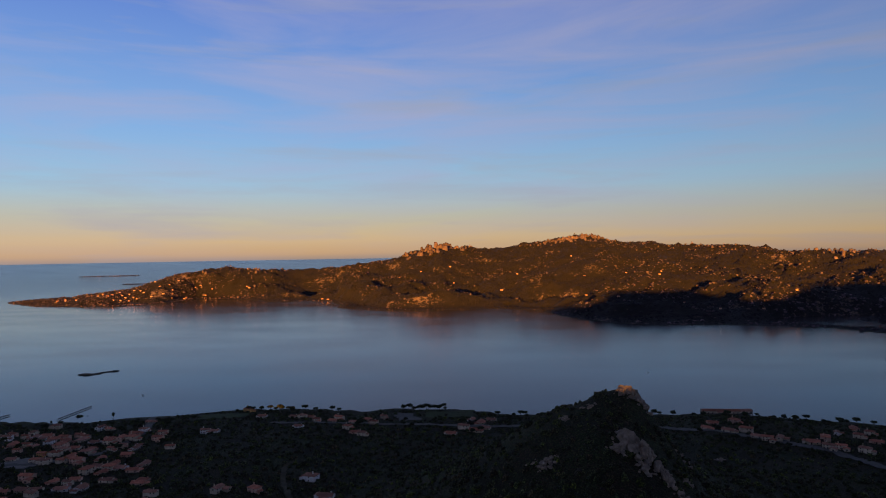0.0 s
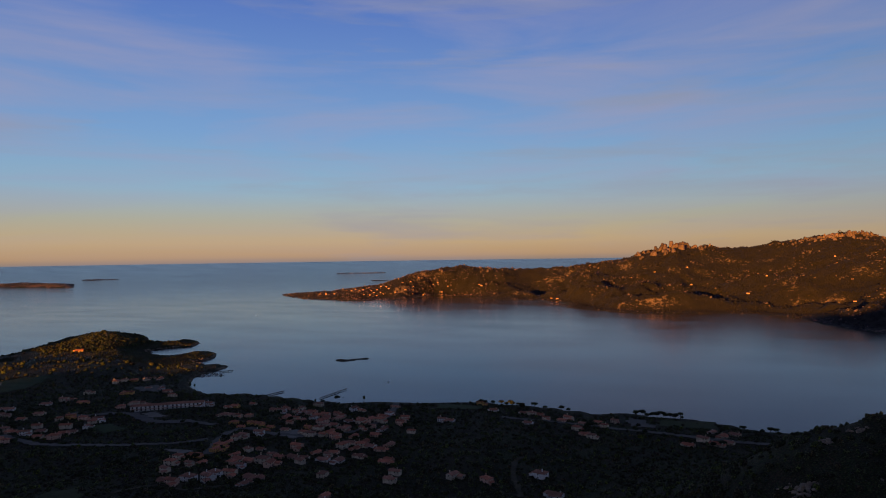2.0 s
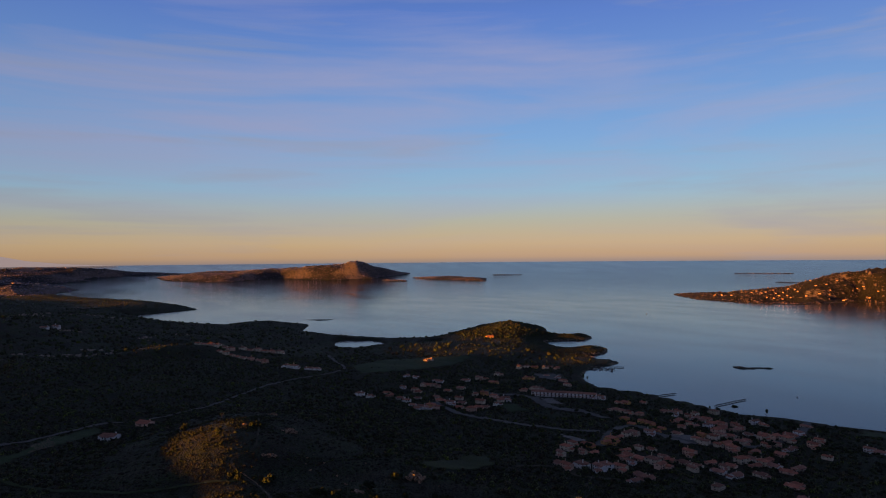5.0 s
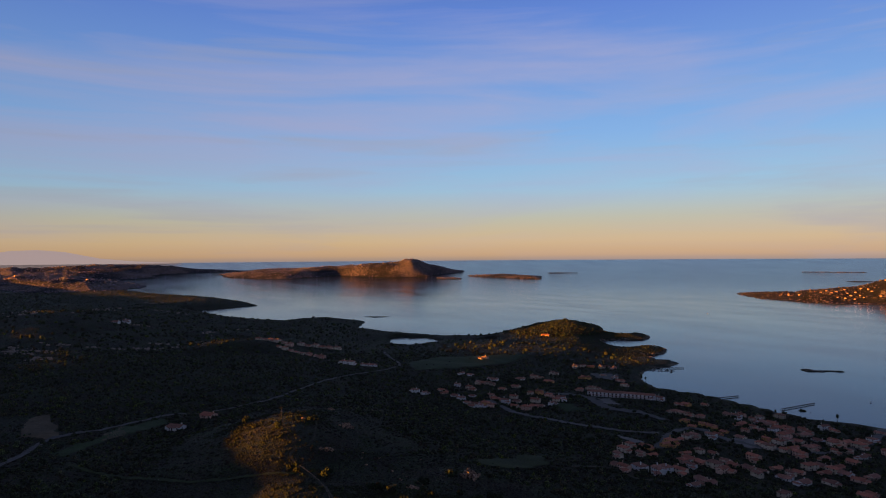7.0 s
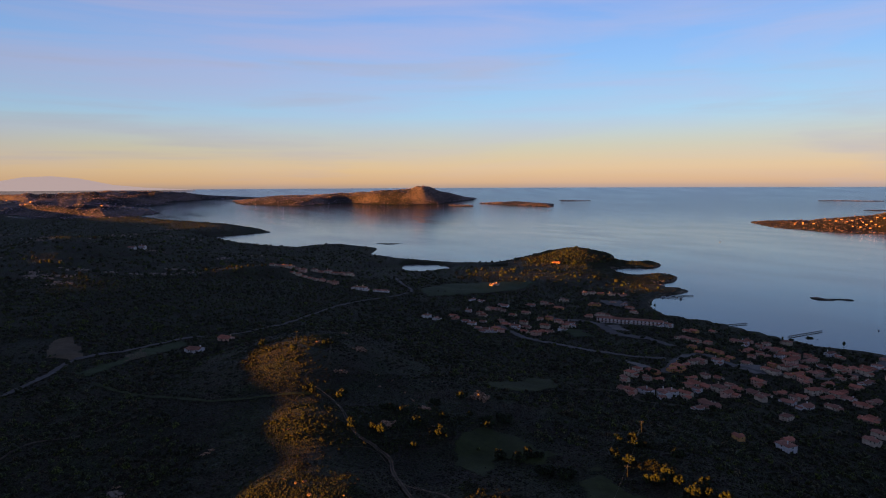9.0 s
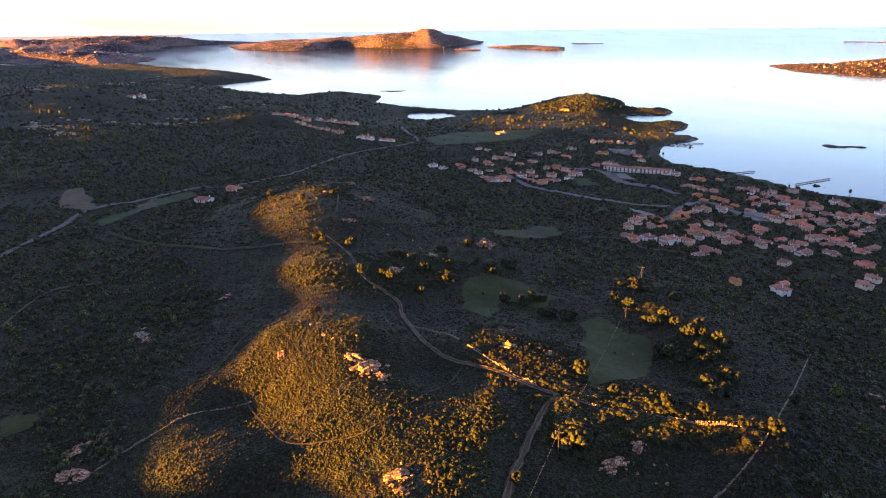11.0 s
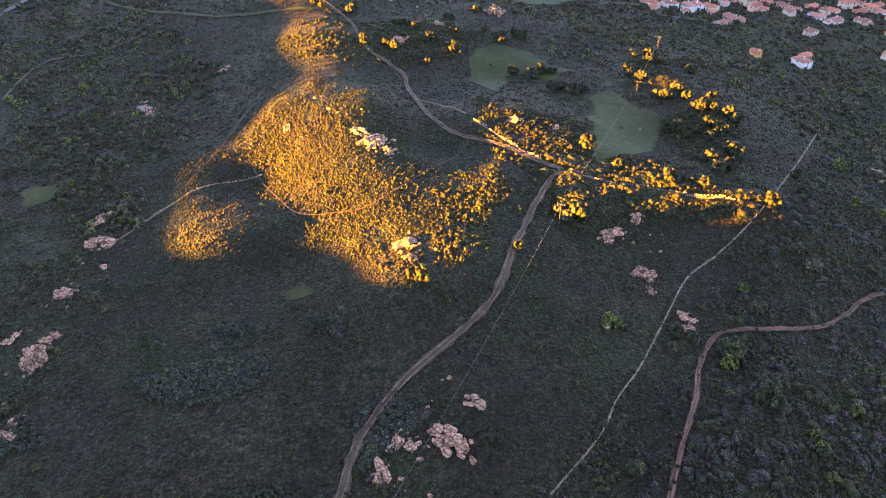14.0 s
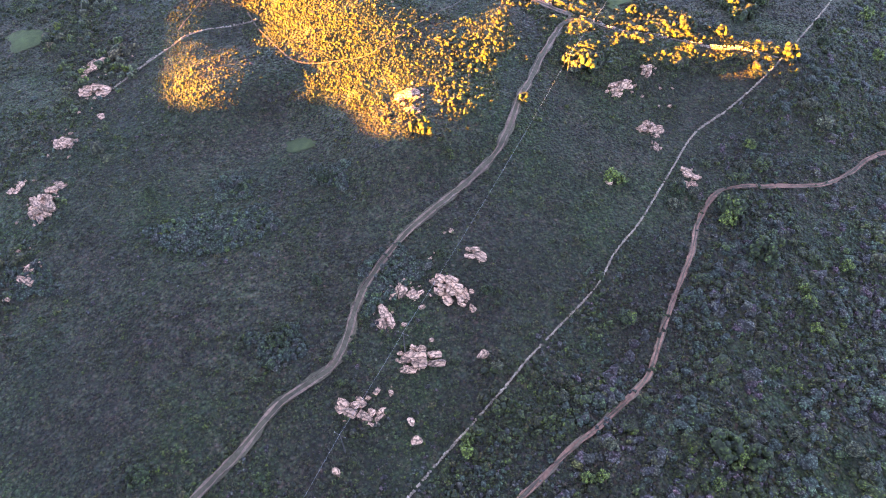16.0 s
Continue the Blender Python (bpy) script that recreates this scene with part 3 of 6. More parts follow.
bearings = np.concatenate([np.arange(-38, 97, 0.25), np.arange(97, 321.9, 2.5)])
radii = np.concatenate([[0.02], np.geomspace(14, 700, 250), np.arange(712, 1300, 14), np.arange(1300, 3250, 13), np.arange(3260, 4990, 36)])
gx, gy, gf = polar_sheet(bearings, radii)
gz = height(gx, gy)
ground_me = mesh_from("ground", np.stack([gx, gy, gz], 1), gf, M_GROUND, True)
g_near, g_far, g_isl, g_small, g_tiny = shore(gx, gy)
g_r = np.hypot(gx, gy)
g_el = gz - sea_level(g_r)
sand = np.clip(1 - np.maximum(g_near, g_far) / 16, 0, 1) * (g_el > -1) * 0.62 * (0.6 + 0.4 * (g_near > -50) * (gx > -1100))
rise = np.gradient(gz.reshape(len(bearings), len(radii)), radii, axis=1).ravel()   # slope towards the bay
rocky = np.where((g_far > 0) | (g_isl > 0) | (g_small > 0), 0.20 + 0.24 * fbm(gx, gy, 95, 3, 64) + 0.16 * smooth((rise - 0.15) / 0.5) + 0.25 * np.exp(-np.abs(g_far) / 14), 0.06)
g_a = np.degrees(np.arctan2(-gx, gy))
rocky = rocky + 0.10 * smooth((g_a - 15) / 7) * (g_far > 0) + 0.2 * ((g_isl > 0) | (g_small > 0)) + 0.5 * (g_tiny > 0) + 0.22 * np.exp(-((gx - 110) ** 2 + (gy - 325) ** 2) / 55 ** 2)
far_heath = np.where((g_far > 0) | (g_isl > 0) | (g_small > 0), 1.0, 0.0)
# isles get more pale rock, in place of the haze over them
rocky = np.where((g_isl > 0) | (g_small > 0), 0.58 + 0.15 * fbm(gx, gy, 130, 2, 62), rocky)
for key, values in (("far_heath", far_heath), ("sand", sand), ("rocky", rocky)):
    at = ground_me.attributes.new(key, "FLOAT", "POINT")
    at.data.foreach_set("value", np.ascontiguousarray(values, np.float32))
ground = tagged(new("ground", ground_me), "dark scrub-covered hills, shores and islands round a calm bay", "ground", kind="structure")

sx_, sy_, sf_ = polar_sheet(np.arange(-180, 180, 1.5), np.concatenate([[0.5], np.arange(120, 2800, 240), np.arange(2800, 4960, 50)]))
sea_me = mesh_from("water", np.stack([sx_, sy_, sea_level(np.hypot(sx_, sy_))], 1), sf_, M_SEA, True)
tilt = 0.2 * 250 * np.clip(np.hypot(sx_, sy_) - 2800, 0, None) / 2150 ** 2   # the far sea still lies nearly level
sea_n = np.stack([-sx_ / np.hypot(sx_, sy_) * tilt, -sy_ / np.hypot(sx_, sy_) * tilt, np.ones_like(tilt)], 1)
sea_me.normals_split_custom_set_from_vertices(sea_n / np.linalg.norm(sea_n, axis=1)[:, None])
sea = tagged(new("water", sea_me),
             "calm blue sea reflecting the evening sky", "sea", kind="structure")


# ---- scrub on the hills ----
def lump(rng, rings, sides, low=0.0, wild=0.28):
    """A ragged dome: corners and triangles, about one metre across."""
    v = [(0, 0, 1 + rng.uniform(-0.15, 0.1))]
    for k in range(1, rings + 1):
        el = math.pi / 2 * (1 - k / rings)
        for s in range(sides):
            an = 2 * math.pi * (s + 0.5 * (k % 2)) / sides + rng.uniform(-0.2, 0.2)
            q = 1 + rng.uniform(-wild, wild)
            v.append((math.cos(an) * math.cos(el) * q, math.sin(an) * math.cos(el) * q, max(low, math.sin(el) * q) if k < rings else -0.15))
    f = [(0, 1 + s, 1 + (s + 1) % sides) for s in range(sides)]
    for k in range(rings - 1):
        o, p = 1 + k * sides, 1 + (k + 1) * sides
        for s in range(sides):
            t = (s + 1) % sides
            f += [(o + s, p + s, p + t), (o + s, p + t, o + t)]
    v = np.array(v) * (0.5, 0.5, 0.62)
    return v, np.array(f)


def scatter(name, templates, x, y, size, tall, material, rng, sink=0.1, smooth_faces=False):
    """One mesh of many plants, each a turned and scaled lump standing on the ground."""
    z = height(x, y)
    turn = rng.uniform(0, 2 * math.pi, len(x))
    pick = rng.integers(0, len(templates), len(x))
    vs, fs, base = [], [], 0
    for k, (tv, tf) in enumerate(templates):
        w = pick == k
        n = int(w.sum())
        if not n:
            continue
        c, s = np.cos(turn[w])[:, None], np.sin(turn[w])[:, None]
        px = (tv[:, 0] * c - tv[:, 1] * s) * size[w][:, None] + x[w][:, None]
        py = (tv[:, 0] * s + tv[:, 1] * c) * size[w][:, None] + y[w][:, None]
        pz = tv[:, 2] * tall[w][:, None] + (z[w] - sink * tall[w])[:, None]
        vs.append(np.stack([px, py, pz], -1).reshape(-1, 3))
        fs.append((tf[None] + (base + np.arange(n) * len(tv))[:, None, None]).reshape(-1, 3))
        base += n * len(tv)
    return new(name, mesh_from(name, np.concatenate(vs), np.concatenate(fs), material, smooth_faces))


def fan(rng, n, a0, a1, r0, r1, power=1.0):
    """Spots spread over a sector of the plan, thinning out with distance."""
    a = np.radians(rng.uniform(a0, a1, n))
    u = rng.uniform(0, 1, n)
    r = r0 * (r1 / r0) ** u if power == 0 else (r0 ** power + u * (r1 ** power - r0 ** power)) ** (1 / power)
    return -np.sin(a) * r, np.cos(a) * r


rng = np.random.default_rng(5)


def cover(name, n, sector, templates, sizes, material, label, seed, keep=None, power=1.0, clump=0.0, clump_size=20, tall=(0.75, 1.15)):
    x, y = fan(rng, n, *sector, power)
    ok = shore(x, y)[0] > 14
    if clump:
        ok &= fbm(x, y, clump_size, 2, seed) > clump - 0.6 + rng.uniform(0, 0.3, len(x))
    ok &= open_ground(x, y)
    if keep is not None:
        ok &= keep(x, y)
    x, y = x[ok], y[ok]
    size = rng.uniform(*sizes, len(x)) * (0.75 + 0.5 * rng.random(len(x)) ** 3)
    return tagged(scatter(name, templates, x, y, size, size * rng.uniform(*tall, len(x)), material, rng), label, "scrub", kind="stuff")

# ---- building helpers ----
def part(name, bm, material, parent=None, label=""):
    me = bpy.data.meshes.new(name)
    bm.to_mesh(me)
    bm.free()
    me.materials.append(material)
    ob = new(name, me)
    if parent is not None:
        ob.parent = parent
    return tagged(ob, label)


def solid(bm, low, high):
    """A closed block between two rings of corners."""
    n = len(low)
    a, b = [bm.verts.new(p) for p in low], [bm.verts.new(p) for p in high]
    bm.faces.new(a[::-1])
    bm.faces.new(b)
    for i in range(n):
        j = (i + 1) % n
        bm.faces.new((a[i], a[j], b[j], b[i]))


def block(bm, x0, y0, z0, x1, y1, z1):
    solid(bm, [(x0, y0, z0), (x1, y0, z0), (x1, y1, z0), (x0, y1, z0)], [(x0, y0, z1), (x1, y0, z1), (x1, y1, z1), (x0, y1, z1)])


def tube(bm, a, b, r0, r1, sides=6):
    a, b = Vector(a), Vector(b)
    q = (b - a).to_track_quat("Z", "Y")
    ring = [q @ Vector((math.cos(2 * math.pi * k / sides), math.sin(2 * math.pi * k / sides), 0)) for k in range(sides)]
    solid(bm, [a + r0 * p for p in ring], [b + r1 * p for p in ring])


def from_arrays(name, v, f, material, parent=None, label="", smooth_faces=False):
    ob = new(name, mesh_from(name, np.asarray(v), np.asarray(f), material, smooth_faces))
    if parent is not None:
        ob.parent = parent
    return tagged(ob, label)


def set_down(ob, x, y, turn=0.0, size=1.0, sink=0.0):
    ob.matrix_world = pose(x, y, ground_z(x, y) - sink, 0, 0, turn) @ Matrix.Scale(size, 4)


# ---- roads, tracks and fields laid on the ground ----
M_TRACK = shade("track_earth", [(0.3, (0.026, 0.024, 0.0125)), (0.55, (0.044, 0.038, 0.0225)), (0.8, (0.075, 0.060, 0.038))], 0.9, 0.95, 8, 0.6, 0.4, 0.4, 8)
M_GRASSTRACK = shade("grassy_track", [(0.3, (0.034, 0.028, 0.018)), (0.7, (0.075, 0.056, 0.038))], 0.9, 0.95, 8, 0.6, 0.4, 0.4, 8)
M_PAVE = shade("pale_paving", [(0.3, (0.112, 0.109, 0.105)), (0.7, (0.188, 0.180, 0.173))], 1.5, 0.9, 6, 0.2, 0.3, 0.2, 20)
M_RUT = shade("bare_rut", [(0.3, (0.061, 0.041, 0.029)), (0.55, (0.116, 0.076, 0.055)), (0.8, (0.181, 0.122, 0.092))], 0.8, 0.95, 8, 0.5, 0.3, 0.35, 9)
M_REDRUT = shade("reddish_rut", [(0.3, (0.075, 0.040, 0.026)), (0.55, (0.13, 0.070, 0.047)), (0.8, (0.21, 0.118, 0.08))], 0.8, 0.95, 8, 0.5, 0.3, 0.35, 9)
M_ASPHALT = shade("worn_asphalt", [(0.3, (0.0588, 0.0567, 0.0572)), (0.7, (0.1036, 0.0999, 0.0988))], 1.5, 0.9, 6, 0.2, 0.3, 0.2, 20)
M_GRASS = shade("short_grass", [(0.3, (0.0144, 0.0224, 0.0034)), (0.55, (0.024, 0.0344, 0.0059)), (0.8, (0.037, 0.047, 0.0087))], 2.2, 0.95, 8, 0.5, 0.5, 0.3, 22)
M_MEADOW = shade("green_meadow", [(0.3, (0.015, 0.028, 0.006)), (0.7, (0.028, 0.048, 0.011))], 3.0, 0.95, 8, 0.4, 0.6, 0.25, 25)
M_DRYFIELD = shade("dry_field", [(0.3, (0.056, 0.043, 0.025)), (0.7, (0.101, 0.076, 0.045))], 3.0, 0.95, 8, 0.4, 0.6, 0.25, 25)


def smooth_line(points, step):
    """A smooth line through the points, in even steps."""
    p = np.array([points[0], *points, points[-1]], float)
    out = []
    for i in range(1, len(p) - 2):
        n = max(2, int(np.hypot(*(p[i + 1] - p[i])) / step))
        t = np.linspace(0, 1, n, endpoint=False)[:, None]
        a, b, c, d = p[i - 1], p[i], p[i + 1], p[i + 2]
        out.append(0.5 * (2 * b + (c - a) * t + (2 * a - 5 * b + 4 * c - d) * t ** 2 + (3 * b - a - 3 * c + d) * t ** 3))
    return np.concatenate(out + [p[-1:]])


def strip(line, left, right, lift, wobble=0.0, seed=0):
    """Corners and faces of a band along a line, between two offsets, lying on the ground."""
    d = np.gradient(line, axis=0)
    nrm = np.stack([-d[:, 1], d[:, 0]], 1) / np.hypot(d[:, 0], d[:, 1])[:, None]
    k = np.arange(len(line)) * 0.61
    rows = []
    for j, o in enumerate(np.linspace(left, right, 4)):
        w = wobble * vnoise(k, np.full(len(k), 3.7 * j + seed), seed)
        q = line + nrm * (o + w)[:, None] if wobble else line + nrm * o
        rows.append(np.column_stack([q, height(q[:, 0], q[:, 1]) + lift + 0.0006 * np.hypot(q[:, 0], q[:, 1])]))
    n = len(line)
    v = np.concatenate(rows)
    i = np.arange(n - 1)
    f = np.concatenate([np.stack([j * n + i, j * n + i + 1, (j + 1) * n + i + 1, (j + 1) * n + i], 1) for j in range(3)])
    return v, f[:, ::-1]


WAYS = []   # lines and half-widths that stay free of plants


def track(name, points, width, material, label, rut=None, step=1.5, kind_word="track"):
    line = smooth_line(points, step)
    WAYS.append((line[::2], width * 0.5 + 0.25))
    ob = tagged(from_arrays(name, *strip(line, width / 2, -width / 2, 0.36, 0.26 * width, 3), material), label, kind_word, kind="structure")
    if rut:
        gauge = 0.3 * width
        for side in (-1, 1):
            from_arrays("rut", *strip(line, side * gauge + 0.17, side * gauge - 0.17, 0.42, 0.30, 5 + side), rut, ob, "bare wheel rut")
    return ob


HILL_TRACK = [(-55, -32), (-60, -21), (-64, -11), (-69, 0), (-71, 12), (-76, 18), (-82, 23), (-88, 30), (-94, 42), (-98.8, 57.9), (-104.7, 73.6), (-110.8, 82.2), (-118.9, 90.9), (-127, 100.9), (-136.3, 112.4),
              (-144.1, 123.6), (-147.4, 130.6), (-160.2, 126.9), (-173.9, 124.2), (-186, 119.5), (-195.1, 116), (-206, 115.4), (-223.2, 117.4), (-247.1, 123.8), (-263.3, 129.2), (-285.3, 125)]
VALLEY_TRACK = [(-25, 12), (-28, 29), (-31, 43), (-33, 56), (-36, 68), (-42, 77), (-48, 86), (-56, 99), (-63, 107.9), (-67.9, 117.9), (-67.9, 124.9), (-62.9, 136.9), (-58, 148.9), (-58, 161.9), (-59, 176.9), (-50, 215)]
KNOLL_PATH = [(-219.6, 43.6), (-196.1, 44), (-177.4, 46.1), (-168.1, 58.3), (-164.4, 66.7), (-168.1, 83.1), (-176.3, 103.5), (-185.6, 117.6)]
CREST_PATH = [(-285.3, 125), (-300.2, 126.1), (-341.1, 134.2), (-367.3, 132.2), (-390.6, 135.5), (-406.8, 156.3), (-490, 191)]
track("dirt_track", HILL_TRACK, 2.2, M_TRACK, "pale dirt track with two wheel ruts over the hill", M_RUT)
track("dirt_track", VALLEY_TRACK, 1.2, M_GRASSTRACK, "reddish dirt track with two bare wheel ruts", M_REDRUT)
track("footpath", KNOLL_PATH, 0.4, M_GRASSTRACK, "narrow brown path round the rocky knoll")
track("footpath", CREST_PATH, 1.1, M_TRACK, "narrow pale path along the crest of the hill")
track("footpath", [(-219.4, 19.0), (-236.6, 35.0), (-264.2, 55.8), (-272.5, 74.3), (-276.5, 92.1), (-278.1, 115.5), (-269.7, 126.1), (-249.0, 124.8)], 0.4, M_GRASSTRACK, "dark earth path round the back of the knoll")
track("footpath", [(-355.8, -37.5), (-377.3, -27.4), (-394.2, -12.8), (-391.3, 9.3), (-401.4, 38.2)], 1.6, M_GRASSTRACK, "overgrown path across the shaded slope")
track("footpath", [(-490, 22), (-447, 43), (-420, 60), (-391, 78), (-371, 107), (-360, 128)], 3.0, M_GRASS, "grassy green path across the slope")
track("footpath", [(-320, 300), (-312, 322), (-300, 335), (-290, 325), (-270, 345)], 3.0, M_TRACK, "winding earth path below the houses")
track("footpath", [(-93, 393), (-108, 434), (-114, 466), (-109, 475)], 3.5, M_TRACK, "winding earth path through the wood")
track("road", [(-420, -80), (-464, -47), (-499, -22), (-530, -4), (-563, 13), (-579, 46), (-595, 75), (-611, 104), (-605, 140), (-640, 200), (-720, 300), (-760, 407), (-843, 440), (-911, 465)], 4.2,
      M_ASPHALT, "grey country road through the valley", step=4, kind_word="road")
track("road", [(-545, 398), (-516, 391), (-468, 388), (-429, 401), (-396, 413), (-365, 440)], 7.0, M_ASPHALT, "grey asphalt road into the village", step=3, kind_word="road")
track("road", [(-560, 480), (-538, 475), (-512, 499), (-461, 480), (-429, 493), (-400, 490)], 10.0, M_ASPHALT, "wide pale asphalt road by the village", step=3, kind_word="road")
track("road", [(-334, 402), (-350, 430), (-359, 446), (-366, 487), (-317, 474), (-280, 490), (-262, 532), (-267, 588), (-285, 640)], 7.0, M_ASPHALT, "grey asphalt street between the houses", step=3, kind_word="road")
track("road", [(310, 400), (289, 432), (277, 466), (258, 490), (235, 513), (208, 536), (120, 560), (-40, 585), (-160, 600)], 7.0, M_ASPHALT, "grey coastal road past the houses", step=3, kind_word="road")


FIELDS = []


def field(name, ring, cell, material, label, lift=0.15):
    """A patch of open ground with a ragged edge."""
    FIELDS.append(ring)
    xs, ys = [p[0] for p in ring], [p[1] for p in ring]
    ax, ay = np.arange(min(xs) - 6, max(xs) + 6, cell), np.arange(min(ys) - 6, max(ys) + 6, cell)
    gx_, gy_ = np.meshgrid(ax, ay, indexing="ij")
    inside = inland(gx_, gy_, ring) + 3.0 * fbm(gx_, gy_, 9, 2, 81) > 0
    n = len(ay)
    i, j = np.nonzero(inside[:-1, :-1] & inside[1:, :-1] & inside[:-1, 1:] & inside[1:, 1:])
    f = np.stack([i * n + j, (i + 1) * n + j, (i + 1) * n + j + 1, i * n + j + 1], 1)
    v = np.stack([gx_.ravel(), gy_.ravel(), height(gx_.ravel(), gy_.ravel()) + lift + 0.0006 * np.hypot(gx_.ravel(), gy_.ravel())], 1)
    used, f = np.unique(f, return_inverse=True)
    return tagged(from_arrays(name, v[used], f.reshape(-1, 4), material, smooth_faces=True), label, "field", kind="structure")


field("clearing", [(-194.1, 183.2), (-208.6, 207.6), (-187.6, 201.4), (-159.6, 197.8), (-144.7, 168.4), (-142.2, 143.2), (-158.6, 151.9)], 1.6, M_GRASS, "smooth grassy clearing on the hill")
field("clearing", [(-266.2, 163.7), (-275.7, 188.5), (-256.8, 201.1), (-228.4, 204.1), (-223.8, 186.1), (-238.4, 176.2), (-220.4, 154.7), (-245.1, 154.2)], 1.6, M_GRASS, "patchy grassy clearing among bushes")
field("clearing", [(-350.3, 240.2), (-352, 307), (-325, 290), (-325.8, 242.8)], 2.5, M_GRASS, "green grassy clearing below the hill")
field("clearing", [(-261.6, -38.3), (-266.8, -30.1), (-258.0, -21.5), (-246.8, -24.6), (-247.0, -33.1)], 0.8, M_GRASS, "small grassy hollow among dark bushes")
field("clearing", [(-146.6, 31.6), (-145.6, 35.4), (-140.8, 37.6), (-138.8, 35.2), (-141.8, 31.5)], 0.8, M_GRASS, "faint grassy patch on the heath")
field("meadow", [(-525, 6), (-553, 40), (-577, 53), (-600, 96), (-575, 96), (-546, 48), (-517, 22)], 1.6, M_MEADOW, "bright green meadow beside the road")
field("meadow", [(-787, 434), (-813, 494), (-788, 574), (-774, 645), (-724, 565), (-715, 477), (-729, 418)], 4, M_MEADOW, "wide green field beside the village")
field("meadow", [(-195, 620), (-190, 650), (-240, 645), (-235, 615)], 3, M_MEADOW, "small green lawn near the beach")
field("dry_field", [(-574, -8), (-632, 0), (-640, 16), (-561, 20)], 1.5, M_DRYFIELD, "pale dry field in the valley")
field("car_park", [(-566, 45), (-583, 62), (-552, 62), (-546, 46)], 1.5, M_DRYFIELD, "sandy open yard by the road")
field("car_park", [(-636, 630), (-601, 655), (-572, 606), (-600, 600)], 4, M_ASPHALT, "grey car park behind the village")
field("car_park", [(-30, 640), (-20, 600), (-45, 598), (-52, 640)], 3, M_ASPHALT, "grey car park by the shore")
field("paved_square", [(-335, 468), (-318, 498), (-285, 492), (-300, 462)], 3, M_PAVE, "pale paved square among the houses")
field("paved_square", [(-500, 500), (-486, 515), (-455, 500), (-470, 488)], 3, M_PAVE, "pale paved yard by the wide road")
field("paved_square", [(-378, 400), (-370, 412), (-345, 405), (-352, 395)], 3, M_PAVE, "grey paved yard above the houses")
field("meadow", [(-500, 440), (-492, 462), (-460, 455), (-468, 430)], 3, M_MEADOW, "small green park between the roads")
field("meadow", [(30, 650), (28, 615), (-18, 612), (-22, 648)], 3, M_GRASS, "dark grass sports field by the shore")


# ---- scrub and woods ----
HOUSE_SPOTS = []


def open_ground(x, y):
    ok = np.ones(x.shape, bool)
    for line, half in WAYS:
        near_ = (x > line[:, 0].min() - 9) & (x < line[:, 0].max() + 9) & (y > line[:, 1].min() - 9) & (y < line[:, 1].max() + 9) & ok
        idx = np.nonzero(near_)[0]
        for lo in range(0, len(idx), 4000):
            w = idx[lo:lo + 4000]
            d2 = ((x[w][:, None] - line[:, 0]) ** 2 + (y[w][:, None] - line[:, 1]) ** 2).min(1)
            ok[w] &= d2 > (half + 0.3) ** 2
    for ring in PONDS:
        ok &= inland(x, y, ring) < -30
    for ring in FIELDS:
        ok &= (inland(x, y, ring) + 3.0 * fbm(x, y, 9, 2, 81) < 0) | (lattice(np.floor(x * 7).astype(np.int64), np.floor(y * 7).astype(np.int64), 5) > 0.9)
    return ok

# ---- granite boulders ----
M_STONE = shade("field_stone", [(0.25, (0.1103, 0.0844, 0.0629)), (0.6, (0.2215, 0.1717, 0.13)), (0.85, (0.2877, 0.2299, 0.1793))], 0.5, 0.9, 6, 0.5, 0.2, 0.25, 3, island=0.3)
brng = random.Random(23)


def boulder_mesh(k):
    """A rounded block of granite, split by flat joint faces."""
    bm = bmesh.new()
    bmesh.ops.create_icosphere(bm, subdivisions=3, radius=1.0)
    planes = []
    for _ in range(9):
        d = Vector((brng.gauss(0, 1), brng.gauss(0, 1), brng.gauss(0, 0.8))).normalized()
        planes.append((d, brng.uniform(0.48, 0.80)))
    for v in bm.verts:
        n = v.co.normalized()
        p = n * (1 + 0.16 * noise.noise(n * 1.7 + Vector((k * 9.1, 0, 0))))
        for d, at in planes:
            over = p.dot(d) - at
            if over > 0:
                p -= d * over * 0.93
        v.co = p * (1 + 0.05 * noise.noise(n * 6 + Vector((0, k * 5.3, 0))))
    me = bpy.data.meshes.new("boulder")
    bm.to_mesh(me)
    bm.free()
    me.materials.append(M_GRANITE)
    return me


BOULDERS = [boulder_mesh(k) for k in range(12)]


def block_mesh():
    """An angular block of jointed granite."""
    bm = bmesh.new()
    for _ in range(20):
        p = Vector((brng.uniform(-1, 1), brng.uniform(-1, 1), brng.uniform(-1, 1)))
        m = max(abs(p.x), abs(p.y), abs(p.z))
        p = (p / m).lerp(p.normalized() * 1.05, 0.25) * brng.uniform(0.82, 1.0)
        bm.verts.new(p)
    hull = bmesh.ops.convex_hull(bm, input=bm.verts[:])
    bmesh.ops.delete(bm, geom=[g for g in hull["geom_interior"] if isinstance(g, bmesh.types.BMVert)], context="VERTS")
    bmesh.ops.dissolve_limit(bm, angle_limit=radians(14), verts=bm.verts[:], edges=bm.edges[:])
    bmesh.ops.bevel(bm, geom=bm.edges[:], offset=0.03, segments=1, affect="EDGES")
    bmesh.ops.triangulate(bm, faces=bm.faces[:])
    bmesh.ops.recalc_face_normals(bm, faces=bm.faces[:])
    me = bpy.data.meshes.new("block")
    bm.to_mesh(me)
    bm.free()
    return me


def block_set(material):
    made = []
    for _ in range(9):
        me = block_mesh()
        me.materials.append(material)
        made.append(me)
    return made


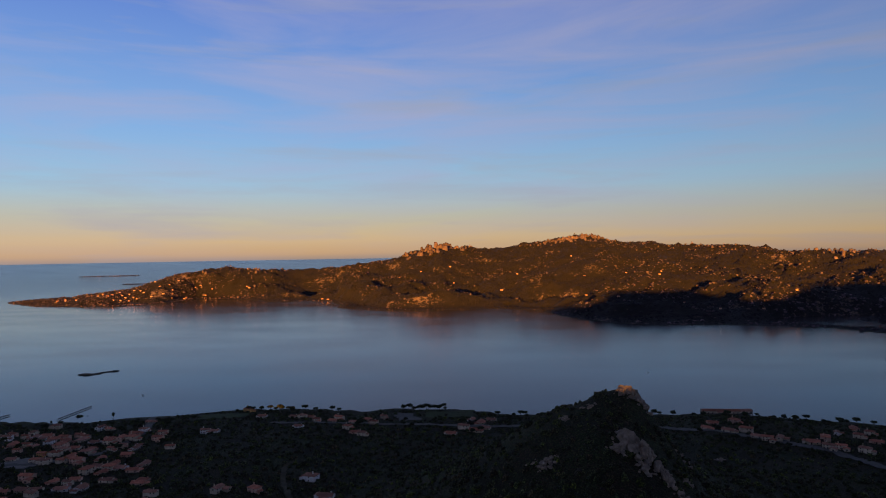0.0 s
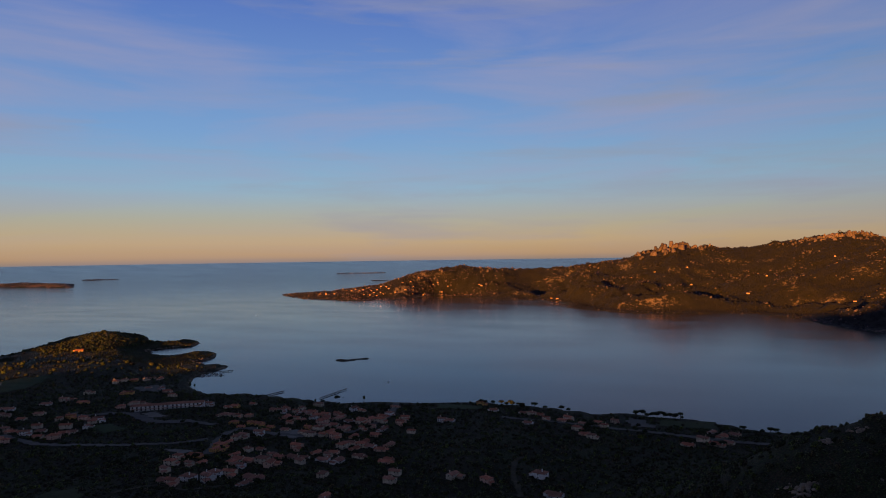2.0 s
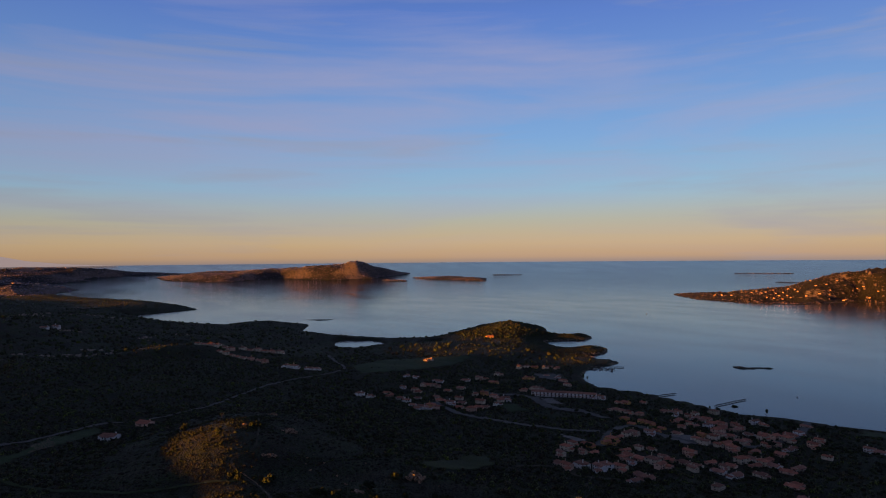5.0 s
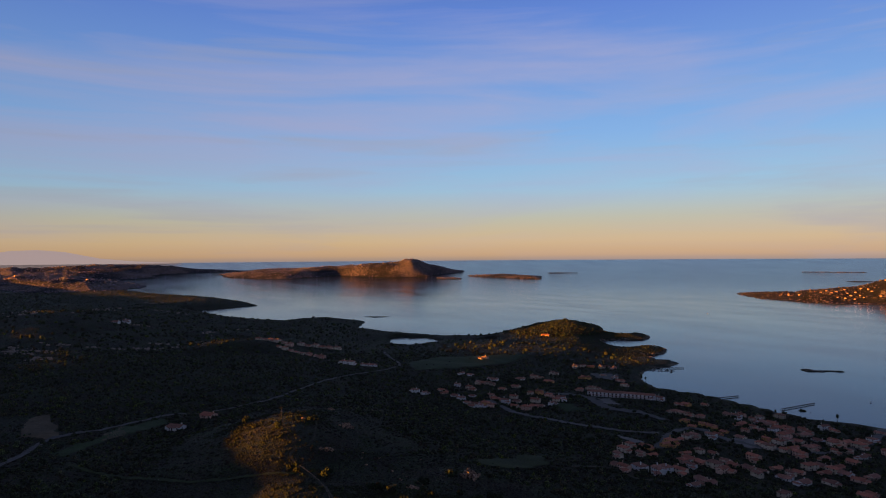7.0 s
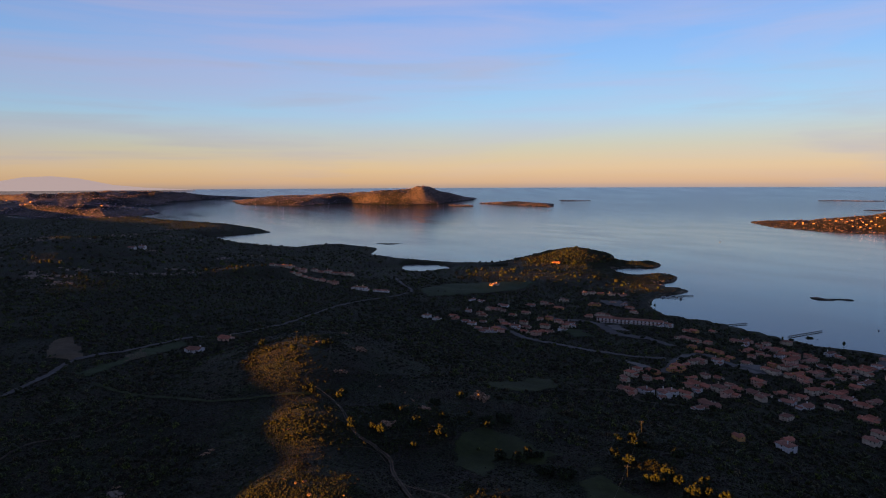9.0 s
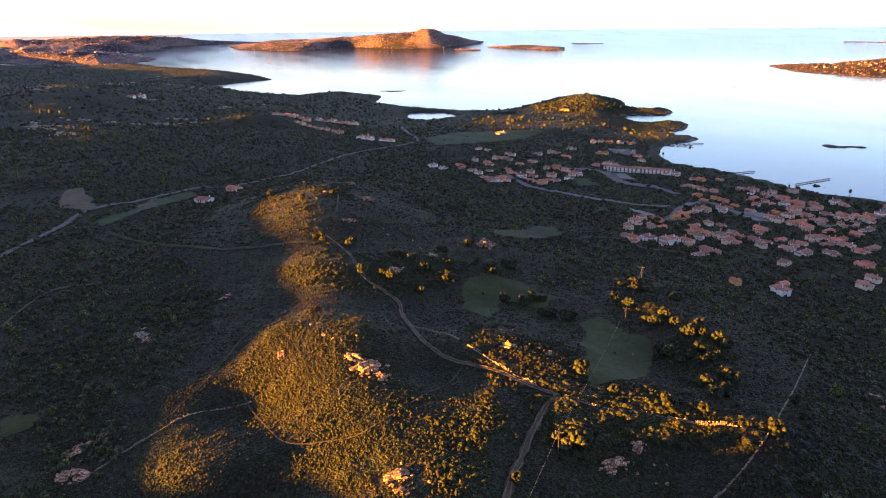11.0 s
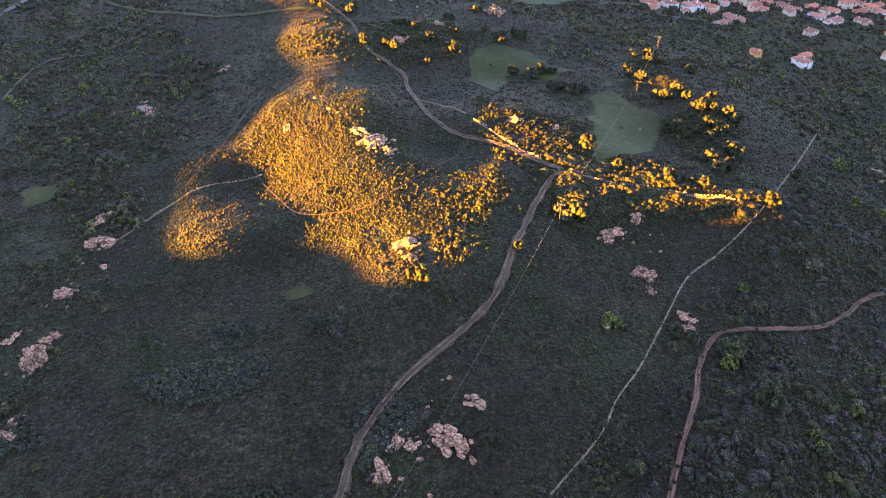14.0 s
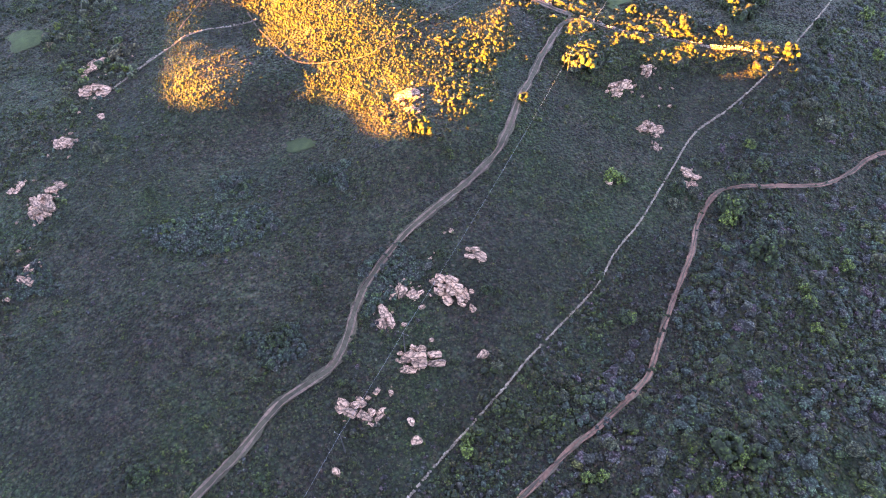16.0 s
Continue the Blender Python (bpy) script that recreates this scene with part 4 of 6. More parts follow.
M_TOR = shade("dark_weathered_granite", [(0.2, (0.09, 0.072, 0.062)), (0.5, (0.20, 0.16, 0.135)), (0.8, (0.32, 0.26, 0.22))], 0.9, 0.9, 8, 0.8, 0.6, 0.3, 6, 0.15)
PALE_BLOCKS, DARK_BLOCKS = block_set(M_GRANITE), block_set(M_TOR)
DARK_ROUND = boulder_mesh(40)
DARK_ROUND.materials[0] = M_TOR


def boulder(x, y, size, tall=0.8, label="pale pink granite boulder among the scrub", sink=0.30, long=1.3, meshes=None):
    ob = tagged(new("boulder", brng.choice(meshes or BOULDERS)), label, "boulder", "granite boulders")
    ob.matrix_world = pose(x, y, ground_z(x, y) + size * tall * (0.5 - sink), brng.uniform(-14, 14), brng.uniform(-14, 14), brng.uniform(0, 360)) @ Matrix.Diagonal(
        (size * 0.5 * brng.uniform(1.0, long), size * 0.5, size * 0.5 * tall, 1))


def outcrop(x, y, width, label="pale pink granite outcrop split into blocks", tall=0.75, blocks=None, dense=1.0):
    """A jointed outcrop: blocks that lie along one strike, the largest in the middle."""
    if width < 3.2:
        boulder(x, y, width * 0.8, 0.8, label.replace("outcrop split into blocks", "boulder in the scrub"))
        return
    ob = tagged(new("rock_outcrop"), label, "outcrop", "granite outcrops")
    ob.matrix_world = pose(x, y, ground_z(x, y))
    strike = brng.uniform(0, 180)
    c, s = math.cos(radians(strike)), math.sin(radians(strike))
    base = ground_z(x, y)
    dip = brng.uniform(-18, 18)

    def lay(um, vm, long, wide, high, rounded):
        px, py = um * c - vm * s, um * s + vm * c
        ob_b = new("block", (DARK_ROUND if blocks else brng.choice(BOULDERS)) if brng.random() < rounded else brng.choice(blocks or PALE_BLOCKS))
        ob_b.parent = ob
        dz = ground_z(x + px, y + py) - base
        ob_b.matrix_local = pose(px, py, dz + high * 0.32, dip + brng.uniform(-12, 12), brng.uniform(-12, 12), strike + brng.uniform(-16, 16)) @ Matrix.Diagonal((long / 2, wide / 2, high / 2, 1))

    # the mass: large pieces pressed together along the joints, highest in the middle
    nu = max(2, min(4, int(width * 0.34 * dense) + 1))
    nv = max(2, min(4, nu))
    for a in range(nu):
        for b in range(nv):
            fu, fv = (a + 0.5 + brng.uniform(-0.2, 0.2)) / nu - 0.5, (b + 0.5 * (a % 2) * 0.6 + 0.5 + brng.uniform(-0.2, 0.2)) / nv - 0.5
            d2 = (2 * fu) ** 2 + (2 * fv) ** 2
            if d2 > 0.95 or brng.random() < 0.07:
                continue
            k = brng.uniform(0.85, 1.3)
            lay(fu * width, fv * width * 0.66, width / nu * 1.30 * k, width * 0.66 / nv * 1.24 * k, width * 0.42 * tall * (1.05 - 0.75 * d2) * brng.uniform(0.7, 1.2), 0.28)
    # rubble round its foot
    for _ in range(3 + int(width * 0.5)):
        a, r = brng.uniform(0, 6.3), brng.uniform(0.42, 0.68) * width
        k = width * brng.uniform(0.05, 0.13) + 0.25
        lay(math.cos(a) * r, math.sin(a) * r * 0.75, k * 1.3, k, k * 0.8, 0.5)


SLOPE_ROCKS = [(-75, 43, 9.0), (-80, 53, 4.8), (-81, 33, 6.8), (-78, 36, 4.0), (-76, 27, 5.2), (-63, 29, 8.6), (-60, 12, 7.4), (-57, 16, 3.5), (-50, 4, 2.7), (-52, 21, 2.2), (-57, 41, 3.0), (-68, 45, 2.4), (-76.9, 117.8, 4.7),
               (-96.2, 121, 6.5), (-48, 20, 3.0), (-84.2, 96.4, 3.0), (-219.7, -11, 8.6), (-204.9, -13, 8.5), (-189.9, -14, 3.1), (-183.9, -27, 4.7), (-171.9, -41, 4.5), (-158.9, -36, 10.3), (-134.9, -43, 4.7)]
SUNLIT_ROCKS = [(-138.4, 65.7, 7.0), (-129.4, 63.2, 4.5), (-198.1, 83.5, 12), (-189.5, 86.2, 6), (-207.4, 82.8, 7), (-230.7, 80, 2.7), (-247.5, 83.8, 2.4), (-230.4, 61.8, 4.4), (-314.7, 216.7, 14), (-293.7, 142.9, 10),
                (-312.2, 177, 7), (-437, 193, 11), (-520, 215, 7), (-462, 170, 5.2), (-389.3, 158.3, 8), (-185.6, 139, 7), (-173.1, 149, 4), (-163.1, 183.6, 2.2)]
for x, y, w in SLOPE_ROCKS:
    outcrop(x, y, w, "shaded pale pink granite outcrop split into blocks")
for x, y, w in [(-301.0, 20.1, 4.5), (-313.7, 20.3, 3.3), (-295.7, 22.3, 3.3), (-322.1, 60.0, 4), (-324.3, 63.6, 3.3), (-105.2, 252.1, 5), (-98.6, 248.0, 3.4), (-94.4, 120.9, 3.6), (-97.9, 122.0, 3.3), (-89.6, 117.7, 3.3), (-74.4, 115.6, 3.3), (-158.4, -36.2, 6), (-165.1, -31.4, 5), (-183.0, -25.2, 4.5), (-138.8, -41.2, 4)]:
    outcrop(x, y, w, "small shaded granite outcrop among bushes")
for x, y, w in ((-112.7, 123.9, 7.5), (-114.4, 134.5, 5.2)):
    outcrop(x, y, w, "sunlit granite outcrop standing up among bushes", 0.9)
for x, y, w in SUNLIT_ROCKS:
    outcrop(x, y, w, "sunlit granite outcrop split into blocks")
for x, y, w in ((-307, 19, 8), (-104, 254, 5), (47, 303, 9), (40, 308, 5), (73, 336, 7), (193, 461, 8), (60, 330, 6), (120, 330, 7), (110, 300, 6)):
    outcrop(x, y, w, "weathered granite outcrop split into blocks", blocks=DARK_BLOCKS)
# small boulders strewn along the rocky line and round the outcrops
for x0, y0, x1, y1, n, wide in ((-222, -4, -184, -27, 16, 7), (-184, -27, -150, -40, 14, 6), (-150, -40, -128, -46, 6, 5), (-84, 52, -74, 30, 12, 8), (-66, 33, -56, 12, 12, 6), (-120, 140, -92, 118, 10, 9),
                                (-205, 82, -186, 88, 10, 8), (-142, 72, -130, 62, 8, 6), (-420, 165, -300, 205, 14, 22), (-330, 190, -270, 150, 10, 14), (-262, 70, -215, 92, 8, 10)):
    for k in range(n):
        f = brng.random()
        boulder(x0 + (x1 - x0) * f + brng.gauss(0, wide / 2), y0 + (y1 - y0) * f + brng.gauss(0, wide / 2), brng.uniform(0.5, 1.7), brng.uniform(0.6, 0.9), "small pale granite boulder in the scrub")
# the tor on the hill and the rock heap below it
for x, y, w in ((97, 344, 13), (92, 341, 8), (103, 341, 9)):
    outcrop(x, y, w, "weathered granite tor crowning the hill, split into blocks", 0.85, DARK_BLOCKS, 1.1)
for x, y, w, tl in ((85, 304, 15, 1.3), (91, 300, 12, 1.3), (79, 299, 9, 1.0), (97, 292, 10, 1.1), (102, 286, 7, 1.0), (88, 291, 8, 0.9)):
    outcrop(x, y, w, "heap of rounded grey granite blocks on the slope", tl, DARK_BLOCKS, 1.1)
for x, y, w, tl in ((85, 303, 6.5, 1.4), (90, 301, 5.5, 1.4), (81, 300, 4.5, 1.0), (95, 294, 5, 1.2), (99, 289, 4, 1.0), (86, 295, 4, 0.9)):
    boulder(x, y, w, tl, "big rounded grey granite block of the heap", 0.2, 1.1, [DARK_ROUND])


# ---- dry stone walls ----
def stone_wall(points, tall, label):
    line = smooth_line(points, 0.55)
    WAYS.append((line, 0.45 if tall < 1 else 1.3))
    corner = np.array([(x, y, z) for z in (0, 1) for y in (0, 1) for x in (0, 1)], float) - (0.5, 0.5, 0)
    tri = np.array([(0, 2, 1), (1, 2, 3), (4, 5, 6), (5, 7, 6), (0, 1, 4), (1, 5, 4), (2, 6, 3), (3, 6, 7), (0, 4, 2), (2, 4, 6), (1, 3, 5), (3, 7, 5)])
    d = np.gradient(line, axis=0)
    an = np.arctan2(d[:, 1], d[:, 0])
    wr = np.random.default_rng(len(points))
    vs, fs, base = [], [], 0
    for course in range(3):
        gap = (wr.random(len(line)) < (0.12, 0.25, 0.5)[course]) | (vnoise(np.arange(len(line)) / 14, np.zeros(len(line)), 3) < (-0.88, -0.5, -0.05)[course])
        for side in (-1, 1) if course == 0 else (0,):
            off = side * 0.08 + wr.uniform(-0.07, 0.07, len(line))
            cx, cy = line[:, 0] - np.sin(an) * off, line[:, 1] + np.cos(an) * off
            cz = height(cx, cy) - 0.12 + course * tall / 3 + wr.uniform(-0.05, 0.05, len(line))
            for i in np.nonzero(~gap)[0]:
                v = corner * (wr.uniform(0.30, 0.60), wr.uniform(0.16, 0.32), wr.uniform(0.25, 0.40)) + wr.uniform(-0.07, 0.07, (8, 3))
                t = an[i] + wr.uniform(-0.35, 0.35)
                vs.append(np.stack([v[:, 0] * math.cos(t) - v[:, 1] * math.sin(t) + cx[i], v[:, 0] * math.sin(t) + v[:, 1] * math.cos(t) + cy[i], v[:, 2] + cz[i]], 1))
                fs.append(tri + base)
                base += 8
    ob = tagged(new("dry_stone_wall"), label, "stone wall", "dry stone walls")
    tagged(from_arrays("stones", np.concatenate(vs), np.concatenate(fs), M_STONE, ob), kind="stuff")
    return ob


stone_wall([(-35, 2), (-39, 13), (-43, 24), (-48, 39), (-53, 53), (-59, 72), (-65, 83), (-70, 95), (-79.9, 113.8), (-88.4, 130.6), (-91, 145.6), (-93.9, 160.9), (-96.7, 171.3)], 0.8, "low pale dry stone wall down the slope")
stone_wall([(-197, 127), (-182.7, 127.6), (-169.9, 127.8), (-156.7, 129.4)], 1.6, "low dry stone wall lit by low sun")
stone_wall([(-145.8, 133), (-136, 136.9), (-129.7, 141.2), (-121.2, 147.9), (-111.8, 155.8), (-105.5, 164.1), (-97.9, 170.9)], 1.5, "sunlit dry stone wall between bushes")
stone_wall([(-214.7, 45.2), (-216.3, 30.6), (-215.4, 22), (-212.1, 13.9), (-208.2, 2), (-202.8, -8)], 0.8, "broken dry stone wall on the slope")
stone_wall([(-371.6, 133.9), (-345.3, 135.4), (-302.6, 125.6), (-288.8, 124.5)], 1.0, "dry stone wall along the crest path")
stone_wall([(-98.3, 175.7), (-113.6, 211.9), (-136, 262)], 0.8, "overgrown dry stone wall beside the field")
stone_wall([(-232.8, 119.5), (-219.4, 127.3), (-204.8, 128)], 0.8, "short broken dry stone wall")

# ---- power line ----
M_POLE = shade("grey_pole_wood", [(0.3, (0.026, 0.023, 0.019)), (0.7, (0.046, 0.041, 0.036))], 0.4, 0.85, 5, 0.3, 0.1)
M_WIRE = shade("weathered_wire", [(0.3, (0.14, 0.14, 0.147)), (0.7, (0.224, 0.224, 0.231))], 1.0, 0.5, 2, 0.0, metal=0.6, stain=0.1)
M_INSUL = shade("grey_porcelain", [(0.3, (0.22, 0.21, 0.2)), (0.7, (0.3, 0.29, 0.28))], 0.5, 0.3, 2, 0.0, stain=0.05)


def utility_pole(x, y, turn, tall=8.5):
    ob = tagged(new("utility_pole"), "slim grey utility pole with a crossarm", "utility pole", "poles of the power line")
    bm = bmesh.new()
    tube(bm, (0, 0, -0.8), (0, 0, tall), 0.16, 0.10, 8)
    part("pole", bm, M_POLE, ob)
    bm = bmesh.new()
    block(bm, -1.3, -0.07, tall - 0.33, 1.3, 0.07, tall - 0.2)
    arm = part("crossarm", bm, M_POLE, ob)
    for dx in (-1.15, 0.0, 1.15):
        bm = bmesh.new()
        tube(bm, (dx, 0, tall - 0.2), (dx, 0, tall + 0.12), 0.07, 0.05, 6)
        part("insulator", bm, M_INSUL, arm, "grey porcelain insulator")
    ob.matrix_world = pose(x, y, ground_z(x, y), 0, 0, turn)


def hang_cable(a, b, tall=8.5):
    za, zb = ground_z(*a) + tall + 0.1, ground_z(*b) + tall + 0.1
    span = math.hypot(b[0] - a[0], b[1] - a[1])
    ob = tagged(new("power_cable"), "thin overhead cable slung between utility poles", "cable", "overhead cables")
    bm = bmesh.new()
    last = None
    for k in range(15):
        f = k / 14
        p = Vector((a[0] + (b[0] - a[0]) * f, a[1] + (b[1] - a[1]) * f, za + (zb - za) * f - span * 0.07 * f * (1 - f)))
        side = Vector((-(b[1] - a[1]) / span, (b[0] - a[0]) / span, 0)) * 0.022
        ring = [bm.verts.new(p + q) for q in (side, Vector((0, 0, 0.022)), -side, Vector((0, 0, -0.022)))]
        if last:
            for j in range(4):
                bm.faces.new((last[j], last[(j + 1) % 4], ring[(j + 1) % 4], ring[j]))
        last = ring
    part("wire", bm, M_WIRE, ob)


POLES = [(-33, -22), (-53, 7), (-66, 27), (-123.8, 111.6), (-185, 201.5), (-229.8, 259.9), (-280, 335)]
for i, (x, y) in enumerate(POLES):
    q = POLES[min(i + 1, len(POLES) - 1)] if i < len(POLES) - 1 else POLES[-2]
    utility_pole(x, y, math.degrees(math.atan2(q[1] - y, q[0] - x)) + 90)
for a, b in zip(POLES, POLES[1:]):
    hang_cable(a, b)
ROAD_POLES = [(-446, -31), (-482, 32), (-507, 10), (-545, 60), (-389, 59), (-609, 332), (-470, 156)]
for x, y in ROAD_POLES:
    utility_pole(x, y, 40)

# ---- single bushes and trees ----
M_BARK = shade("brown_bark", [(0.3, (0.06, 0.045, 0.035)), (0.7, (0.13, 0.10, 0.08))], 0.3, 0.95, 6, 0.5, 0.15)
M_LEAF = shade("tree_leaves", [(0.3, (0.0149, 0.0228, 0.0056)), (0.55, (0.033, 0.0468, 0.0113)), (0.8, (0.0629, 0.074, 0.0177))], 0.5, 0.85, 5, 0.8, 0.35, 0.3, 8, 0.25, island=0.35)
M_FRESH = shade("fresh_leaves", [(0.3, (0.0461, 0.0647, 0.012)), (0.55, (0.1014, 0.1324, 0.024)), (0.8, (0.1768, 0.2032, 0.042))], 0.5, 0.85, 5, 0.8, 0.35, 0.3, 8, 0.25, island=0.35)
M_MUTED = shade("olive_grey_leaves", [(0.3, (0.0374, 0.0399, 0.0198)), (0.55, (0.0792, 0.0819, 0.044)), (0.8, (0.132, 0.1281, 0.0726))], 0.5, 0.9, 5, 0.8, 0.35, 0.3, 8, 0.25, island=0.35)
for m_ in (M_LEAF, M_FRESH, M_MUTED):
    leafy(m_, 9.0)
LEAFY = [lump(rng, 3, 7, -0.6, 0.34) for _ in range(6)]


def clumps(n, rx, rz, z0, size, shell=0.55):
    """Many ragged leaf clumps spread through a crown, with gaps between."""
    vs, fs, base = [], [], 0
    for _ in range(n):
        d = Vector((brng.gauss(0, 1), brng.gauss(0, 1), brng.gauss(0.25, 0.8))).normalized()
        r = shell + (1 - shell) * brng.random()
        tv, tf = brng.choice(LEAFY)
        s, a = size * brng.uniform(0.6, 1.25), brng.uniform(0, 6.3)
        v = np.stack([(tv[:, 0] * math.cos(a) - tv[:, 1] * math.sin(a)) * s + d.x * r * rx, (tv[:, 0] * math.sin(a) + tv[:, 1] * math.cos(a)) * s + d.y * r * rx,
                      tv[:, 2] * s * 0.9 + z0 + d.z * r * rz], 1)
        vs.append(v)
        fs.append(tf + base)
        base += len(v)
    return np.concatenate(vs), np.concatenate(fs)


def bush_model(k, leaf=M_LEAF, words="large rounded evergreen bush on the hill"):
    ob = tagged(new("bush"), words, "bush", "large bushes")
    from_arrays("foliage", *clumps(34, 0.40, 0.34, 0.32, 0.25, 0.55), leaf, ob)
    for j in range(4):
        a = 1.57 * j + k
        bm = bmesh.new()
        tube(bm, (0, 0, -0.1), (0.25 * math.cos(a), 0.25 * math.sin(a), 0.45), 0.035, 0.015, 5)
        part("stem", bm, M_BARK, ob)
    return ob


def tree_model(kind_of):
    words = {"pine": "umbrella pine with a flat dark crown", "oak": "round-crowned evergreen oak near the houses", "slim": "slender dark cypress-like tree"}
    ob = tagged(new("tree"), words[kind_of], "tree", "trees of the village")
    bm = bmesh.new()
    top = {"pine": 3.6, "oak": 2.2, "slim": 1.4}[kind_of]
    tube(bm, (0, 0, -0.5), (0.1, 0.05, top), 0.26, 0.15, 7)
    for j in range(4):
        a = 1.57 * j + 0.4
        tube(bm, (0.08, 0.04, top * 0.85), (1.3 * math.cos(a), 1.3 * math.sin(a), top + 1.3), 0.11, 0.04, 5)
    part("trunk", bm, M_BARK, ob)
    shape = {"pine": (30, 2.7, 0.9, 4.9, 1.6), "oak": (34, 2.3, 1.5, 3.2, 1.6), "slim": (22, 0.8, 2.6, 4.0, 1.2)}[kind_of]
    from_arrays("crown", *clumps(*shape), M_LEAF, ob)
    return ob


BUSH_MODELS, TREE_MODELS = [bush_model(k) for k in range(3)], {k: tree_model(k) for k in ("pine", "oak", "slim")}
used_models = set()


def plant(model, x, y, size):
    ob = model if model.name not in used_models else copy_thing(model, Matrix())
    used_models.add(model.name)
    set_down(ob, x, y, brng.uniform(0, 360), size, 0.05)
    return ob


SLOPE_BUSHES = [(-62, 117.9, 7.5), (-48, 114.9, 7.0), (-127.6, 119.4, 5.5), (-124.4, 123.3, 5), (-118.5, 92.4, 4.2), (-123.7, 32.9, 4.4), (-32, 113.9, 4), (-112.4, 63.6, 2.4), (-49, 73, 4.2), (-69, -30, 5), (-83, 4, 4), (-86, 6, 3),
                (-93, 18, 3), (-145.9, -9, 4), (-135.1, 12.9, 3), (-121, 59.5, 5), (-17, 71, 7.5), (-12, 75, 6), (-73.9, 110.9, 4.5), (-70, 50, 3), (-84, 46, 3)]
FIELD_BUSHES = [(-198.1, 216.9, 4.5), (-215.8, 238.9, 4), (-176.2, 211.7, 4.5), (-194.5, 243.6, 4), (-145.3, 206.6, 4.2), (-129.6, 194.8, 4.6), (-127.5, 183, 5), (-147.4, 193.1, 3.2), (-156.3, 190.4, 3), (-272.1, 191.9, 4), (-272.9, 205.4, 3.2), (-233.3, 182.7, 5),
                (-230.5, 193.2, 3.2), (-154.5, 148.6, 5.5), (-139, 148.7, 3.2), (-123.9, 119.9, 5.5), (-128.7, 115.6, 3.5), (-288, 191.4, 3.5), (-267.5, 145.3, 3.5), (-113.6, 162.8, 3.2), (-96.5, 174.8, 4.5), (-107.6, 203.6, 3.5), (-98.9, 194, 3), (-119.4, 61.6, 4.5),
                (-141, 94.6, 3.5), (-121.2, 155, 4.5)]
for x, y, s in SLOPE_BUSHES + [(x, y, 1.35 * s) for x, y, s in FIELD_BUSHES]:
    plant(brng.choice(BUSH_MODELS), x, y, s)
SUNLIT_BUSHES = [(-275, 193.5), (-274.6, 206.6), (-272.7, 167.1), (-237.6, 184.6), (-235.1, 189.5), (-215.8, 182.8), (-203.9, 187.9), (-209.6, 220.7), (-212.6, 242.8), (-197.8, 248.4), (-179, 212.9), (-176.7, 218.8), (-164.8, 214.5),
                 (-159.2, 194.1), (-147.9, 217), (-144.1, 204.1), (-148.3, 194.9), (-129.9, 185.7), (-126.9, 194.1), (-120, 180.8), (-223.7, 246.4), (-160.3, 216.2),
                 (-366, 127.3), (-353.8, 143.1), (-297.3, 126.3), (-286.7, 136.3), (-310.9, 160.6), (-285, 159), (-317.2, 186), (-318.7, 205.5), (-490.9, 138.2), (-444.7, 144.5), (-451.8, 172.5), (-291.6, 175.9), (-318, 154.7)]
for x, y in SUNLIT_BUSHES:
    for _ in range(3):
        plant(brng.choice(BUSH_MODELS), x + brng.gauss(0, 2.6), y + brng.gauss(0, 2.6), brng.uniform(4.2, 6.4))
FRESH_MODELS = [bush_model(k, M_FRESH, "fresh yellow-green bush among darker scrub") for k in range(2)]
MUTED_MODELS = [bush_model(k, M_MUTED, "rounded olive-grey bush standing in the thicket") for k in range(2)]
FRESH_BUSHES = [(-48.7, 73.3, 4.0), (-32.8, 114.7, 4.0), (-36.3, 116.6, 3.2), (-36.3, 132.7, 4), (-27.6, 110.7, 3.4), (-14.3, 71.6, 4.6), (-16.6, 70.9, 4), (-13.4, 73.8, 4.2), (-12.3, 65.2, 3), (-24.1, 46.8, 3), (-25, 44.2, 3), (-41.2, 27.4, 3.4),
                (-42.9, 29, 3), (-63, 119, 6.5), (-59.7, 115.2, 5), (-50.6, 117.2, 3.6), (-85.1, 97.7, 5), (-83, 99.5, 3.4), (-110, 235.5, 6), (-90.1, 213.7, 5), (-77, 140.4, 4)]
MUTED_BUSHES = [(-12.6, 86.2, 4.2), (-4.4, 94.4, 4.4), (-53.4, 42.2, 2.8), (-40.9, 49.9, 3.2), (-28.1, 52, 3.8), (0, 93.2, 4), (-73.3, 166, 5.5), (-80.2, 166.9, 4.4), (-71.9, 131.9, 4), (-75.2, 112.6, 3.8), (-71.1, 113.8, 3.6), (-70.4, 106.2, 3.6),
                (-125.1, 116.3, 5.5), (-122.2, 121.5, 5)]
for spots, models in ((FRESH_BUSHES, FRESH_MODELS), (MUTED_BUSHES, MUTED_MODELS)):
    for x, y, s in spots:
        plant(brng.choice(models), x, y, s)
for x, y, k, s in ((-370, 664, "oak", 1.5), (-362, 664, "oak", 1.2), (-320, 632, "slim", 1.2), (49, 618, "pine", 0.9),
                   (-565, 650, "slim", 1.2), (-558, 642, "slim", 1.0), (-550, 640, "slim", 1.1), (-163, 655, "pine", 0.9), (-152, 650, "pine", 1.0)):
    plant(TREE_MODELS[k], x, y, s)
